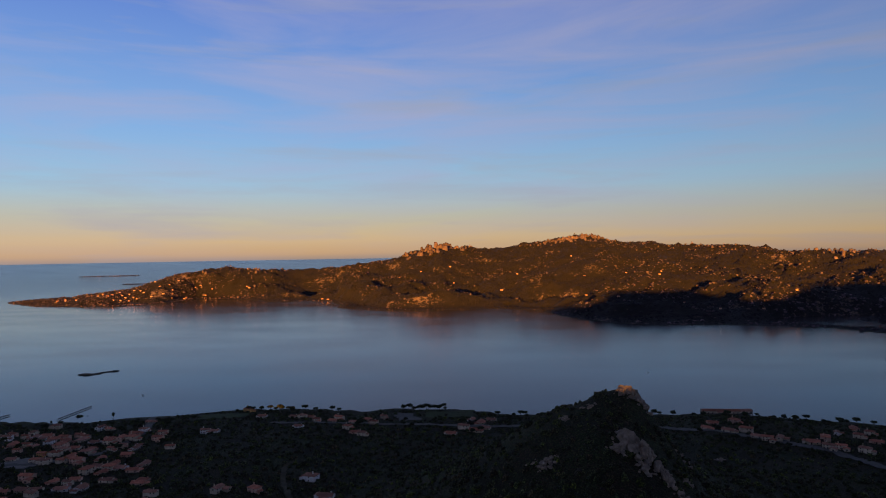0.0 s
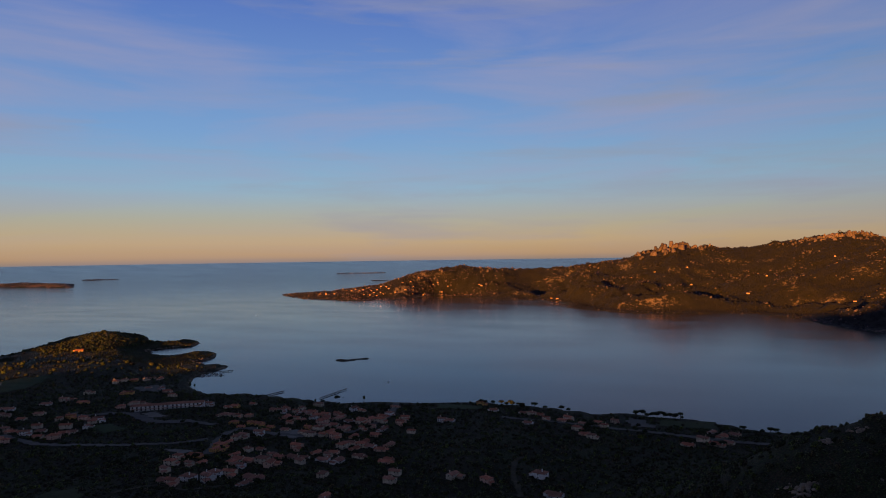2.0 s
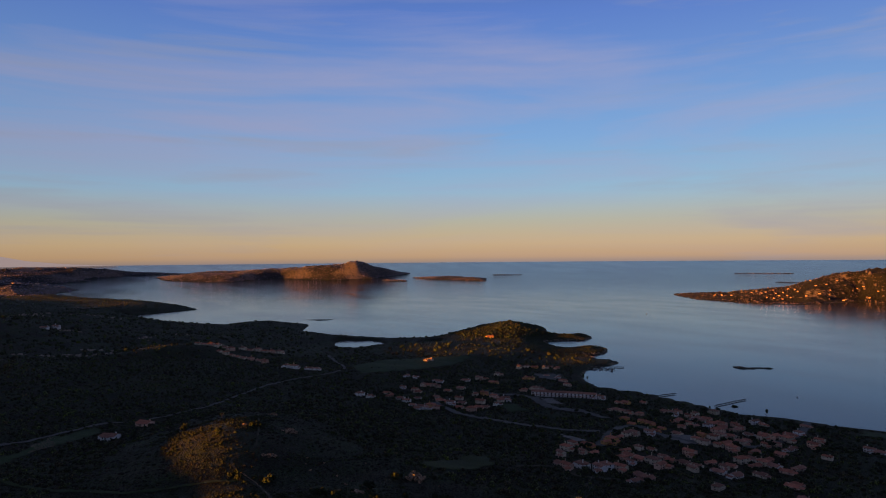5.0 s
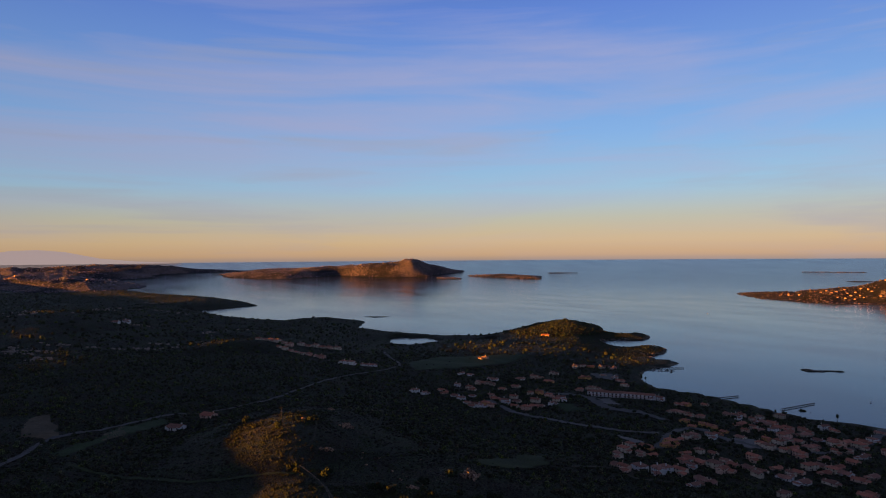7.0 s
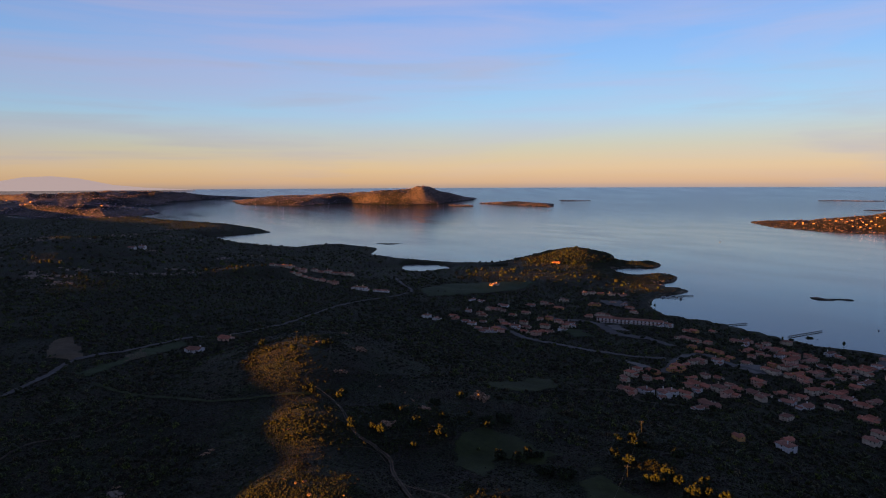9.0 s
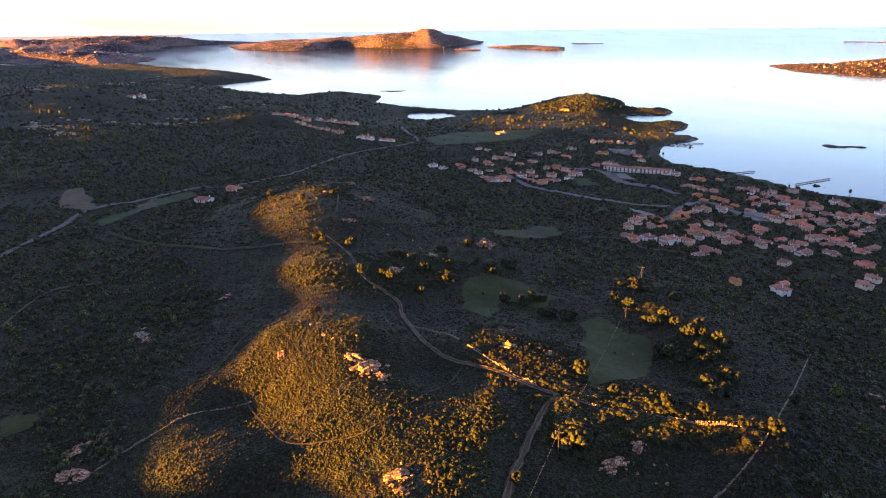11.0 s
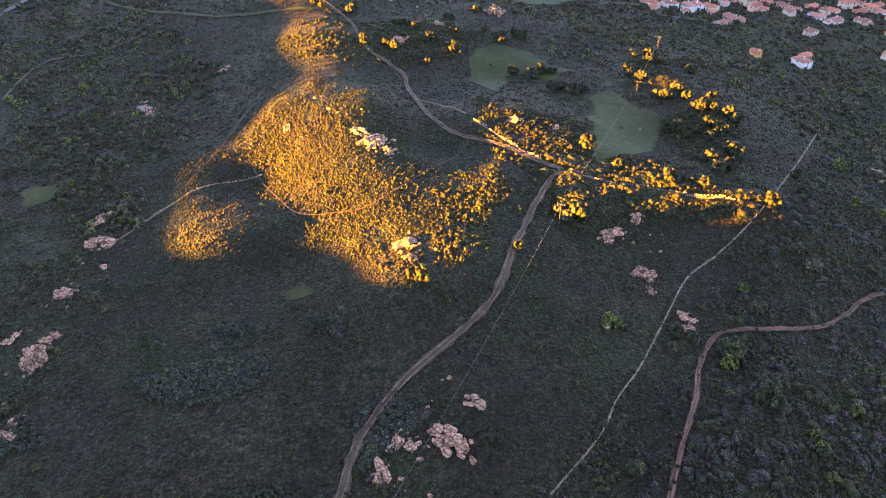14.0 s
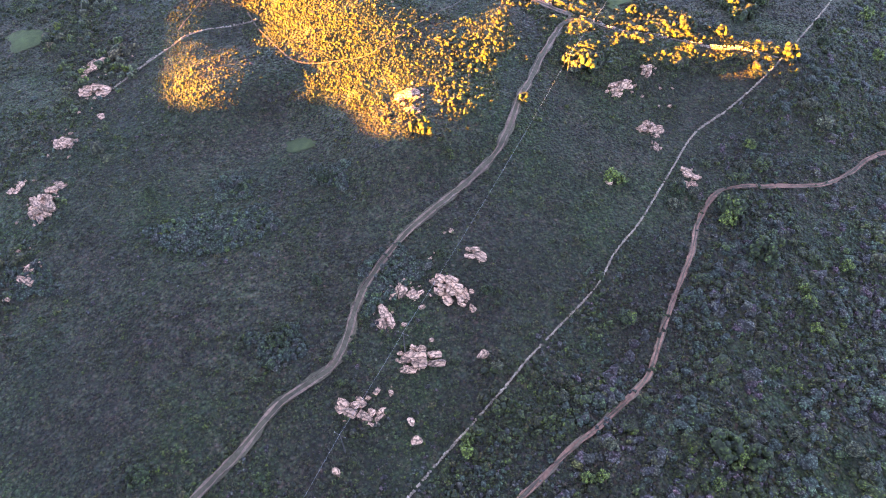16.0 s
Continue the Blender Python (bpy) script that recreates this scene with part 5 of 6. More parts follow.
for x0, y0, x1, y1, n in ((60, 622, 215, 615, 12), (225, 610, 385, 560, 16), (-150, 655, -100, 650, 6), (-42, 660, 2, 660, 15), (-200, 665, -150, 660, 8), (62, 620, 200, 622, 14)):
    for k in range(n):
        f = (k + brng.uniform(0.1, 0.9)) / n
        plant(TREE_MODELS[brng.choice(("pine", "oak", "oak"))], x0 + (x1 - x0) * f, y0 + (y1 - y0) * f + brng.uniform(-8, 2), brng.uniform(0.7, 1.15))

# ---- piers and boats ----
M_PLANK = shade("pier_timber", [(0.3, (0.055, 0.0468, 0.0413)), (0.7, (0.11, 0.0963, 0.0853))], 0.6, 0.9, 5, 0.3, 0.2)
M_HULL = shade("white_hull", [(0.3, (0.66, 0.66, 0.65)), (0.7, (0.80, 0.80, 0.79))], 1.0, 0.35, 2, 0.0, vary=0.1, stain=0.05)


def pier(x0, y0, x1, y1, width, label):
    ob = tagged(new("pier"), label, "pier", "piers of the bay")
    length = math.hypot(x1 - x0, y1 - y0)
    bm = bmesh.new()
    block(bm, 0, -width / 2, 0.9, length, width / 2, 1.15)
    part("deck", bm, M_PLANK, ob)
    for k in range(int(length / 6) + 1):
        for s in (-1, 1):
            bm = bmesh.new()
            tube(bm, (k * 6 + 0.3, s * (width / 2 - 0.2), -2), (k * 6 + 0.3, s * (width / 2 - 0.2), 0.9), 0.16, 0.16, 6)
            part("pile", bm, M_PLANK, ob)
    ob.matrix_world = pose(x0, y0, 0, 0, 0, math.degrees(math.atan2(y1 - y0, x1 - x0)))


pier(-384, 650, -380, 705, 2.0, "long narrow timber pier off the beach")
pier(-634, 733, -598, 775, 4.0, "straight jetty of the small harbour")
pier(-622, 722, -592, 748, 2.4, "floating pontoon inside the small harbour")
pier(-597, 748, -588, 735, 2.4, "short end of the harbour jetty")
pier(-452, 645, -446, 672, 3.0, "short rocky landing stage by the beach")


def boat_model():
    ob = tagged(new("boat"), "small white motor boat lying at anchor", "boat", "boats in the bay")
    bm = bmesh.new()
    ring = lambda z, k: [(-3.0 * k, -0.9 * k, z), (1.2 * k, -1.0 * k, z), (3.2 * k, 0, z + 0.15), (1.2 * k, 1.0 * k, z), (-3.0 * k, 0.9 * k, z)]
    solid(bm, ring(-0.3, 0.8), ring(0.75, 1.0))
    part("hull", bm, M_HULL, ob)
    bm = bmesh.new()
    solid(bm, [(-1.2, -0.65, 0.75), (0.9, -0.6, 0.75), (0.9, 0.6, 0.75), (-1.2, 0.65, 0.75)], [(-1.0, -0.5, 1.6), (0.3, -0.5, 1.6), (0.3, 0.5, 1.6), (-1.0, 0.5, 1.6)])
    part("cabin", bm, M_GLASS_DARK, ob)
    return ob


M_GLASS_DARK = shade("dark_cabin_glass", [(0.3, (0.02, 0.024, 0.03)), (0.7, (0.05, 0.055, 0.06))], 1.0, 0.15, 2, 0.0, stain=0.05)
first = boat_model()
for k, (x, y, s) in enumerate([(-350, 760, 0.8), (265, 855, 0.5), (-1110, 1540, 1.2), (-616, 735, 1.0), (-610, 742, 1.0), (-604, 748, 0.9), (-620, 729, 1.0), (-612, 727, 0.9), (-606, 733, 1.0), (-600, 739, 1.0)] ):
    ob = first if k == 0 else copy_thing(first, Matrix())
    ob.matrix_world = pose(x, y, 0, 0, 0, brng.uniform(0, 360)) @ Matrix.Scale(s, 4)

# ---- a hazy mountain far beyond the plan ----
bm = bmesh.new()
pts = [(94, 0.30), (92.7, 0.30), (91.3, 0.58), (89.5, 0.66), (87.7, 0.50), (85.4, 0.0), (83, -0.25), (80, -0.40), (77, -0.55)]
top_, low_ = [], []
for a, e in pts:
    c, s = -math.sin(radians(a)) * 4930, math.cos(radians(a)) * 4930
    top_.append(bm.verts.new((c, s, EYE + 4930 * math.tan(radians(e)))))
    low_.append(bm.verts.new((c, s, 90)))
for k in range(len(pts) - 1):
    bm.faces.new((low_[k], low_[k + 1], top_[k + 1], top_[k]))
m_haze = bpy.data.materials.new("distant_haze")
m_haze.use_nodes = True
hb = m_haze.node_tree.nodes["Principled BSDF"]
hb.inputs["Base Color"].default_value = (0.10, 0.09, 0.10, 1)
# a faint pink glow of the flat backdrop stands in for haze
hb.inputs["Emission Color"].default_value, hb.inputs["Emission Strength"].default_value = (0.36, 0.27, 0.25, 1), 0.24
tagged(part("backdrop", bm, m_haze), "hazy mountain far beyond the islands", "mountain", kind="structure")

# ---- houses ----
M_CREAM = shade("cream_plaster", [(0.3, (0.3823, 0.302, 0.2284)), (0.7, (0.5465, 0.4446, 0.3464))], 2.0, 0.9, 6, 0.1, 0.3, 0.15, 4, 0.2)
M_PINK = shade("pink_plaster", [(0.3, (0.4212, 0.2566, 0.2002)), (0.7, (0.58, 0.3707, 0.2858))], 2.0, 0.9, 6, 0.1, 0.3, 0.15, 4, 0.2)
M_WHITE = shade("white_plaster", [(0.3, (0.5227, 0.4942, 0.4817)), (0.7, (0.6739, 0.642, 0.6332))], 2.0, 0.9, 6, 0.1, 0.3, 0.12, 4, 0.1)
M_OCHRE = shade("ochre_plaster", [(0.3, (0.4212, 0.2228, 0.0758)), (0.7, (0.5562, 0.3126, 0.118))], 2.0, 0.9, 6, 0.1, 0.3, 0.15, 4, 0.15)
M_TILES = shade("terracotta_tiles", [(0.3, (0.2175, 0.0739, 0.0476)), (0.55, (0.3622, 0.1325, 0.0879)), (0.8, (0.4532, 0.1968, 0.1375))], 0.7, 0.9, 6, 0.5, 0.4, 0.25, 5, 0.3)
M_OLDTILES = shade("weathered_tiles", [(0.3, (0.172, 0.0787, 0.0572)), (0.55, (0.2894, 0.1373, 0.1026)), (0.8, (0.3804, 0.2035, 0.1608))], 0.7, 0.9, 6, 0.5, 0.4, 0.25, 5, 0.3)
M_GLASS = shade("dark_window_glass", [(0.3, (0.03, 0.03, 0.032)), (0.7, (0.07, 0.066, 0.062))], 1.0, 0.12, 2, 0.0, spec=0.5, stain=0.1)
# far granite: extra blue painted in as haze
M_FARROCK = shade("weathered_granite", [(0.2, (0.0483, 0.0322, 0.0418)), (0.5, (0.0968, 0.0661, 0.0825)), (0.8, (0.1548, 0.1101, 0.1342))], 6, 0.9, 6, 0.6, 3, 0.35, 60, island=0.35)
# island rock made paler and bluer: haze put into its colour
M_HAZED_ISLE = shade("island_granite", [(0.2, (0.1566, 0.1201, 0.1622)), (0.5, (0.2349, 0.178, 0.2352)), (0.8, (0.3286, 0.255, 0.3361))], 6, 0.9, 6, 0.6, 3, 0.4, 150, island=0.5)
M_SHUTTER = shade("green_shutter", [(0.3, (0.05, 0.035, 0.025)), (0.7, (0.10, 0.07, 0.05))], 0.5, 0.8, 4, 0.2)


def wing(thing, x0, y0, x1, y1, eave, pitch, wall_m, roof_m, hip=False, along_x=True):
    """One roofed volume: a wall body with its gables, and a tiled roof with eaves."""
    bm = bmesh.new()
    cx, cy, o, th = (x0 + x1) / 2, (y0 + y1) / 2, 0.45, 0.22
    half = (y1 - y0) / 2 if along_x else (x1 - x0) / 2
    rise = half * pitch
    if hip:
        block(bm, x0, y0, -2.5, x1, y1, eave)
    elif along_x:
        solid(bm, [(x0, y0, -2.5), (x0, y0, eave), (x0, cy, eave + rise), (x0, y1, eave), (x0, y1, -2.5)][::-1],
              [(x1, y0, -2.5), (x1, y0, eave), (x1, cy, eave + rise), (x1, y1, eave), (x1, y1, -2.5)][::-1])
    else:
        solid(bm, [(x0, y0, -2.5), (x0, y0, eave), (cx, y0, eave + rise), (x1, y0, eave), (x1, y0, -2.5)],
              [(x0, y1, -2.5), (x0, y1, eave), (cx, y1, eave + rise), (x1, y1, eave), (x1, y1, -2.5)])
    bmesh.ops.recalc_face_normals(bm, faces=bm.faces[:])
    part("wall", bm, wall_m, thing)
    bm = bmesh.new()
    ez, rz = eave - o * pitch + 0.02, eave + rise + 0.02
    if hip:
        k = half + o
        a, b = (x0 - o, y0 - o), (x1 + o, y1 + o)
        low = [(a[0], a[1], ez), (b[0], a[1], ez), (b[0], b[1], ez), (a[0], b[1], ez)]
        r0, r1 = ((x0 - o + k, cy), (x1 + o - k, cy)) if along_x else ((cx, y0 - o + k), (cx, y1 + o - k))
        v = [bm.verts.new(p) for p in low] + [bm.verts.new((p[0], p[1], p[2] + th)) for p in low] + [bm.verts.new((*r0, rz + th)), bm.verts.new((*r1, rz + th))]
        bm.faces.new((v[3], v[2], v[1], v[0]))
        for i in range(4):
            bm.faces.new((v[i], v[(i + 1) % 4], v[4 + (i + 1) % 4], v[4 + i]))
        if along_x:
            for q in ((4, 5, 9, 8), (6, 7, 8, 9)):
                bm.faces.new([v[i] for i in q])
            bm.faces.new((v[5], v[6], v[9])), bm.faces.new((v[7], v[4], v[8]))
        else:
            for q in ((5, 6, 9, 8), (7, 4, 8, 9)):
                bm.faces.new([v[i] for i in q])
            bm.faces.new((v[4], v[5], v[8])), bm.faces.new((v[6], v[7], v[9]))
    elif along_x:
        for s in (-1, 1):
            ye = cy + s * (half + o)
            low = [(x0 - o, ye, ez), (x1 + o, ye, ez), (x1 + o, cy, rz), (x0 - o, cy, rz)]
            solid(bm, low, [(p[0], p[1], p[2] + th) for p in low])
    else:
        for s in (-1, 1):
            xe = cx + s * (half + o)
            low = [(xe, y0 - o, ez), (xe, y1 + o, ez), (cx, y1 + o, rz), (cx, y0 - o, rz)]
            solid(bm, low, [(p[0], p[1], p[2] + th) for p in low])
    bmesh.ops.recalc_face_normals(bm, faces=bm.faces[:])
    part("roof", bm, roof_m, thing)


def opening(thing, name, x, y, z, w, h, facing, material):
    """A window or door with its frame standing a little proud of the wall."""
    bm = bmesh.new()
    for grow, d0, d1 in ((0.0, 0.0, 0.06), (0.12, 0.0, 0.03)):
        ww = w / 2 + grow
        if facing in "ns":
            s = 1 if facing == "n" else -1
            block(bm, x - ww, min(y + s * d0, y + s * d1), z - grow, x + ww, max(y + s * d0, y + s * d1), z + h + grow)
        else:
            s = 1 if facing == "e" else -1
            block(bm, min(x + s * d0, x + s * d1), y - ww, z - grow, max(x + s * d0, x + s * d1), y + ww, z + h + grow)
    return part(name, bm, material, thing)


def chimney(thing, x, y, z0, z1, material):
    bm = bmesh.new()
    block(bm, x - 0.35, y - 0.35, z0, x + 0.35, y + 0.35, z1)
    block(bm, x - 0.5, y - 0.5, z1, x + 0.5, y + 0.5, z1 + 0.15)
    part("chimney", bm, material, thing)


def veranda(thing, x0, y0, x1, y1, z, wall_m, roof_m):
    bm = bmesh.new()
    block(bm, x0, y0, z, x1, y1, z + 0.18)
    part("veranda_roof", bm, roof_m, thing)
    for k in range(3):
        bm = bmesh.new()
        xx = x0 + 0.3 + (x1 - x0 - 0.6) * k / 2
        block(bm, xx - 0.15, y0 + 0.1, -2.5, xx + 0.15, y0 + 0.4, z)
        part("veranda_post", bm, wall_m, thing)


def house(shape, wall_m, roof_m, label):
    """Four kinds of house; the front looks to -y."""
    t = tagged(new("house"), label, "house", "houses of the seaside village")
    win = lambda x, y, z, f, w=0.85, h=1.1: opening(t, "window", x, y, z - 0.2 * (z > 3), w, h, f, M_GLASS)
    if shape == "villa":
        wing(t, -6, -4, 6, 4, 2.8, 0.36, wall_m, roof_m)
        wing(t, -9.5, -2, -5.8, 4, 2.3, 0.36, wall_m, roof_m, along_x=False)
        veranda(t, -4, -6.4, 3, -4, 2.6, wall_m, roof_m)
        for x in (-3.6, 3.4):
            win(x, -4, 1.0, "s")
            win(x, 4, 1.0, "n")
        win(6, -1, 1.0, "e")
        opening(t, "door", -1.6, -4, 0.0, 1.0, 2.1, "s", M_SHUTTER)
        chimney(t, 3.5, 1.5, 3.0, 4.9, wall_m)
    elif shape == "two_storey":
        wing(t, -6, -4.5, 6, 4.5, 5.2, 0.34, wall_m, roof_m, hip=True)
        wing(t, 5.8, -4, 10, 2, 2.7, 0.34, wall_m, roof_m, along_x=False)
        for z in (1.0, 3.9):
            for x in (-3.5, 3):
                win(x, -4.5, z, "s")
            win(0, 4.5, z, "n"), win(-6, 0, z, "w")
        opening(t, "door", -1.8, -4.5, 0.0, 1.1, 2.1, "s", M_SHUTTER)
        chimney(t, -3, 2, 6.4, 8.6, wall_m)
    elif shape == "wings":
        wing(t, -7, -3.5, 5, 3.5, 4.8, 0.36, wall_m, roof_m)
        wing(t, 1, -9, 7.5, -3, 2.8, 0.36, wall_m, roof_m, along_x=False)
        for x in (-5, -2):
            win(x, -3.5, 1.0, "s"), win(x, -3.5, 3.8, "s"), win(x, 3.5, 3.8, "n")
        win(4.2, -9, 1.0, "s", 1.6), win(7.5, -6, 1.0, "e"), win(-7, 0, 3.8, "w")
        opening(t, "door", -0.4, -3.5, 0.0, 1.0, 2.1, "s", M_SHUTTER)
        chimney(t, -4, 1, 6.4, 8.1, wall_m)
    elif shape == "long":
        wing(t, -22, -4.5, 22, 4.5, 6.0, 0.38, wall_m, roof_m)
        for k in range(9):
            for z in (0.9, 3.7):
                win(-19.5 + 4.9 * k, -4.5, z, "s", 1.6, 1.9), win(-19.5 + 4.9 * k, 4.5, z, "n")
        veranda(t, -21, -6.6, 21, -4.5, 2.9, wall_m, roof_m)
    return t


SHAPES = ("villa", "two_storey", "wings")
STYLES = {"r": [(M_CREAM, M_OLDTILES, "cream plaster"), (M_PINK, M_TILES, "pink plaster"), (M_CREAM, M_TILES, "creamy plaster")], "w": [(M_WHITE, M_OLDTILES, "white plaster")], "o": [(M_OCHRE, M_TILES, "ochre plaster")]}
WORDS = {"villa": "single-storey villa", "two_storey": "two-storey house", "wings": "house of two wings", "long": "long two-storey block"}
MODELS = {}
hrng = random.Random(11)


def place_house(shape, style, x, y, turn, size=1.0):
    wall_m, roof_m, word = hrng.choice(STYLES[style])
    key = (shape, word)
    if key not in MODELS:
        MODELS[key] = house(shape, wall_m, roof_m, f"{word} {WORDS[shape]} with a terracotta tiled roof")
        ob = MODELS[key]
    else:
        ob = copy_thing(MODELS[key], Matrix())
    set_down(ob, x, y, turn, size, 0.1)
    HOUSE_SPOTS.append((x, y, {"long": 24}.get(shape, 7.5)))
    return ob


def clear_of_houses(x, y, gap):
    return all((x - hx) ** 2 + (y - hy) ** 2 > (gap + 0.5 * hw) ** 2 for hx, hy, hw in HOUSE_SPOTS)


def lane(x0, y0, x1, y1, n, style, shape=None):
    turn = math.degrees(math.atan2(y1 - y0, x1 - x0))
    n = max(1, min(n + 1, int(math.hypot(x1 - x0, y1 - y0) / 9.5) + 1))
    for k in range(n):
        f = 0.5 if n == 1 else k / (n - 1)
        x, y = x0 + (x1 - x0) * f + hrng.uniform(-1, 1), y0 + (y1 - y0) * f + hrng.uniform(-1, 1)
        if shape == "long" or clear_of_houses(x, y, 6):
            place_house(shape or hrng.choice(SHAPES), style, x, y, turn + hrng.uniform(-6, 6) + hrng.choice((0, 180)), hrng.uniform(0.7, 0.9))


HARBOUR = [(-642, 571, "r"), (-601, 583, "o"), (-592, 583, "o"), (-655, 671, "r"), (-605, 625, "r"), (-587, 626, "w"), (-568, 614, "r"), (-676, 643, "r"), (-676, 658, "r"),
           (-667, 665, "o"), (-660, 690, "r"), (-641, 682, "r")]
BEACH_ROW = [(-145, 629, "r"), (-136, 624, "r"), (-128, 626, "r"), (-118, 605, "r"), (-103, 604, "r"), (-98, 610, "r"), (-85, 569, "r"), (-76, 554, "r"), (-83, 592, "r"),
             (-71, 606, "r"), (-64, 588, "r"), (-57, 614, "r"), (-70, 548, "r"), (-129, 578, "w"), (24, 602, "w"), (31, 586, "r"), (15, 568, "r"), (5, 551, "r"), (25, 559, "r"),
             (35, 567, "r"), (42, 598, "r")]
EAST_SHORE = [(215, 541, "r"), (227, 556, "r"), (244, 555, "r"), (227, 527, "r"), (240, 525, "r"), (241, 508, "r"), (246, 500, "r"), (254, 499, "r"), (273, 488, "r"),
              (285, 493, "r"), (303, 509, "w"), (313, 498, "r"), (324, 522, "r"), (326, 505, "r"), (318, 483, "r"), (278, 475, "r"), (286, 474, "r"), (297, 465, "r"),
              (341, 489, "r"), (349, 482, "r"), (352, 470, "r")]
UPPER_LANES = [(-213, 317, "o"), (-194, 331, "w"), (-202, 346, "r"), (-73, 398, "w"), (-304, 333, "r"), (-313, 335, "r"), (-264, 351, "w"), (-301, 344, "w"), (-292, 352, "w"),
               (-262, 363, "r"), (-180, 390, "r"), (-269, 366, "r"), (-294, 361, "w"), (-121, 414, "r"), (-226, 384, "r"), (-329, 354, "r"), (-286, 367, "r"), (-143, 411, "r"),
               (-184, 407, "r"), (-90, 436, "w"), (-339, 370, "r"), (-326, 374, "r"), (-293, 388, "w"), (-322, 381, "r"), (-275, 396, "r"), (-303, 390, "r"), (-258, 407, "r"),
               (-285, 401, "r"), (-295, 400, "r"), (-346, 385, "r"), (-201, 429, "r"), (-234, 420, "w")]
MIDDLE_LANES = [(-304, 400, "r"), (-245, 419, "w"), (-339, 394, "o"), (-261, 419, "r"), (-201, 437, "r"), (-269, 417, "r"), (-280, 415, "r"), (-225, 435, "r"), (-315, 410, "r"),
                (-248, 431, "r"), (-290, 420, "r"), (-260, 434, "r"), (-335, 412, "o"), (-248, 440, "r"), (-313, 422, "r"), (-305, 428, "r"), (-280, 440, "r"), (-339, 423, "o"),
                (-219, 459, "r"), (-239, 456, "r"), (-249, 455, "r"), (-230, 464, "w"), (-238, 464, "r"), (-218, 475, "r"), (-343, 438, "r"), (-249, 470, "r"), (-241, 477, "r"),
                (-344, 449, "r"), (-342, 457, "r"), (-270, 482, "r"), (-257, 489, "r"), (-283, 482, "r")]
LOWER_LANES = [(-294, 480, "r"), (-241, 497, "r"), (-337, 471, "w"), (-303, 484, "r"), (-216, 513, "r"), (-284, 496, "o"), (-323, 489, "r"), (-341, 484, "o"), (-244, 515, "w"),
               (-279, 509, "r"), (-262, 517, "r"), (-301, 506, "r"), (-244, 524, "w"), (-343, 496, "o"), (-311, 506, "o"), (-370, 491, "o"), (-280, 518, "r"), (-258, 526, "r"),
               (-236, 540, "r"), (-361, 503, "o"), (-303, 521, "r"), (-370, 503, "o"), (-336, 514, "r"), (-297, 527, "r"), (-386, 501, "o"), (-276, 538, "r"), (-311, 529, "r"),
               (-260, 545, "r"), (-198, 564, "w"), (-269, 545, "r"), (-206, 565, "w"), (-331, 528, "r")]
SHORE_LANES = [(-290, 544, "w"), (-339, 532, "r"), (-281, 550, "r"), (-262, 556, "r"), (-242, 564, "r"), (-327, 541, "w"), (-306, 550, "r"), (-354, 536, "r"), (-318, 548, "r"),
               (-268, 567, "r"), (-402, 530, "r"), (-306, 559, "r"), (-393, 533, "r"), (-412, 530, "r"), (-420, 528, "r"), (-264, 575, "w"), (-323, 558, "r"), (-331, 556, "r"),
               (-317, 568, "r"), (-345, 560, "r"), (-354, 565, "w"), (-346, 571, "r"), (-375, 563, "w"), (-362, 567, "r"), (-300, 587, "r"), (-386, 565, "r"), (-175, 629, "w"),
               (-309, 589, "w"), (-463, 546, "w"), (-377, 573, "r"), (-436, 556, "r"), (-365, 581, "r")]
LAST_LANES = [(-432, 563, "o"), (-458, 556, "w"), (-276, 614, "r"), (-423, 581, "r"), (-358, 604, "r"), (-197, 658, "o")]
HILLSIDE_FRONT = [(-621, 355, "w"), (-608, 359, "w"), (-524, 363, "w"), (-540, 369, "w"), (-520, 370, "w"), (-531, 373, "w"), (-562, 375, "w"), (-527, 381, "o"), (-517, 381, "r"),
                  (-605, 383, "r"), (-585, 384, "w"), (-619, 387, "r"), (-573, 398, "w"), (-509, 403, "r"), (-493, 405, "r"), (-527, 407, "w"), (-547, 408, "r"), (-535, 409, "r"),
                  (-559, 411, "r"), (-600, 417, "r"), (-500, 417, "r"), (-523, 418, "r"), (-633, 419, "w"), (-613, 421, "r"), (-497, 426, "r"), (-541, 427, "r"), (-515, 434, "r"),
                  (-497, 441, "w"), (-631, 445, "r"), (-624, 447, "r"), (-586, 448, "r"), (-613, 454, "r")]
HILLSIDE_BACK = [(-505, 454, "r"), (-546, 454, "r"), (-623, 455, "r"), (-688, 461, "w"), (-675, 465, "w"), (-543, 465, "o"), (-529, 465, "r"), (-509, 465, "w"), (-589, 469, "r"),
                 (-643, 473, "w"), (-635, 473, "w"), (-623, 504, "w"), (-539, 520, "r"), (-598, 525, "o"), (-625, 527, "r"), (-625, 535, "r"), (-537, 535, "r"), (-526, 541, "w"),
                 (-535, 543, "r"), (-764, 545, "r"), (-765, 553, "r"), (-545, 597, "r")]
VILLAGE = HARBOUR + BEACH_ROW + EAST_SHORE + UPPER_LANES + MIDDLE_LANES + LOWER_LANES + SHORE_LANES + LAST_LANES + HILLSIDE_FRONT + HILLSIDE_BACK

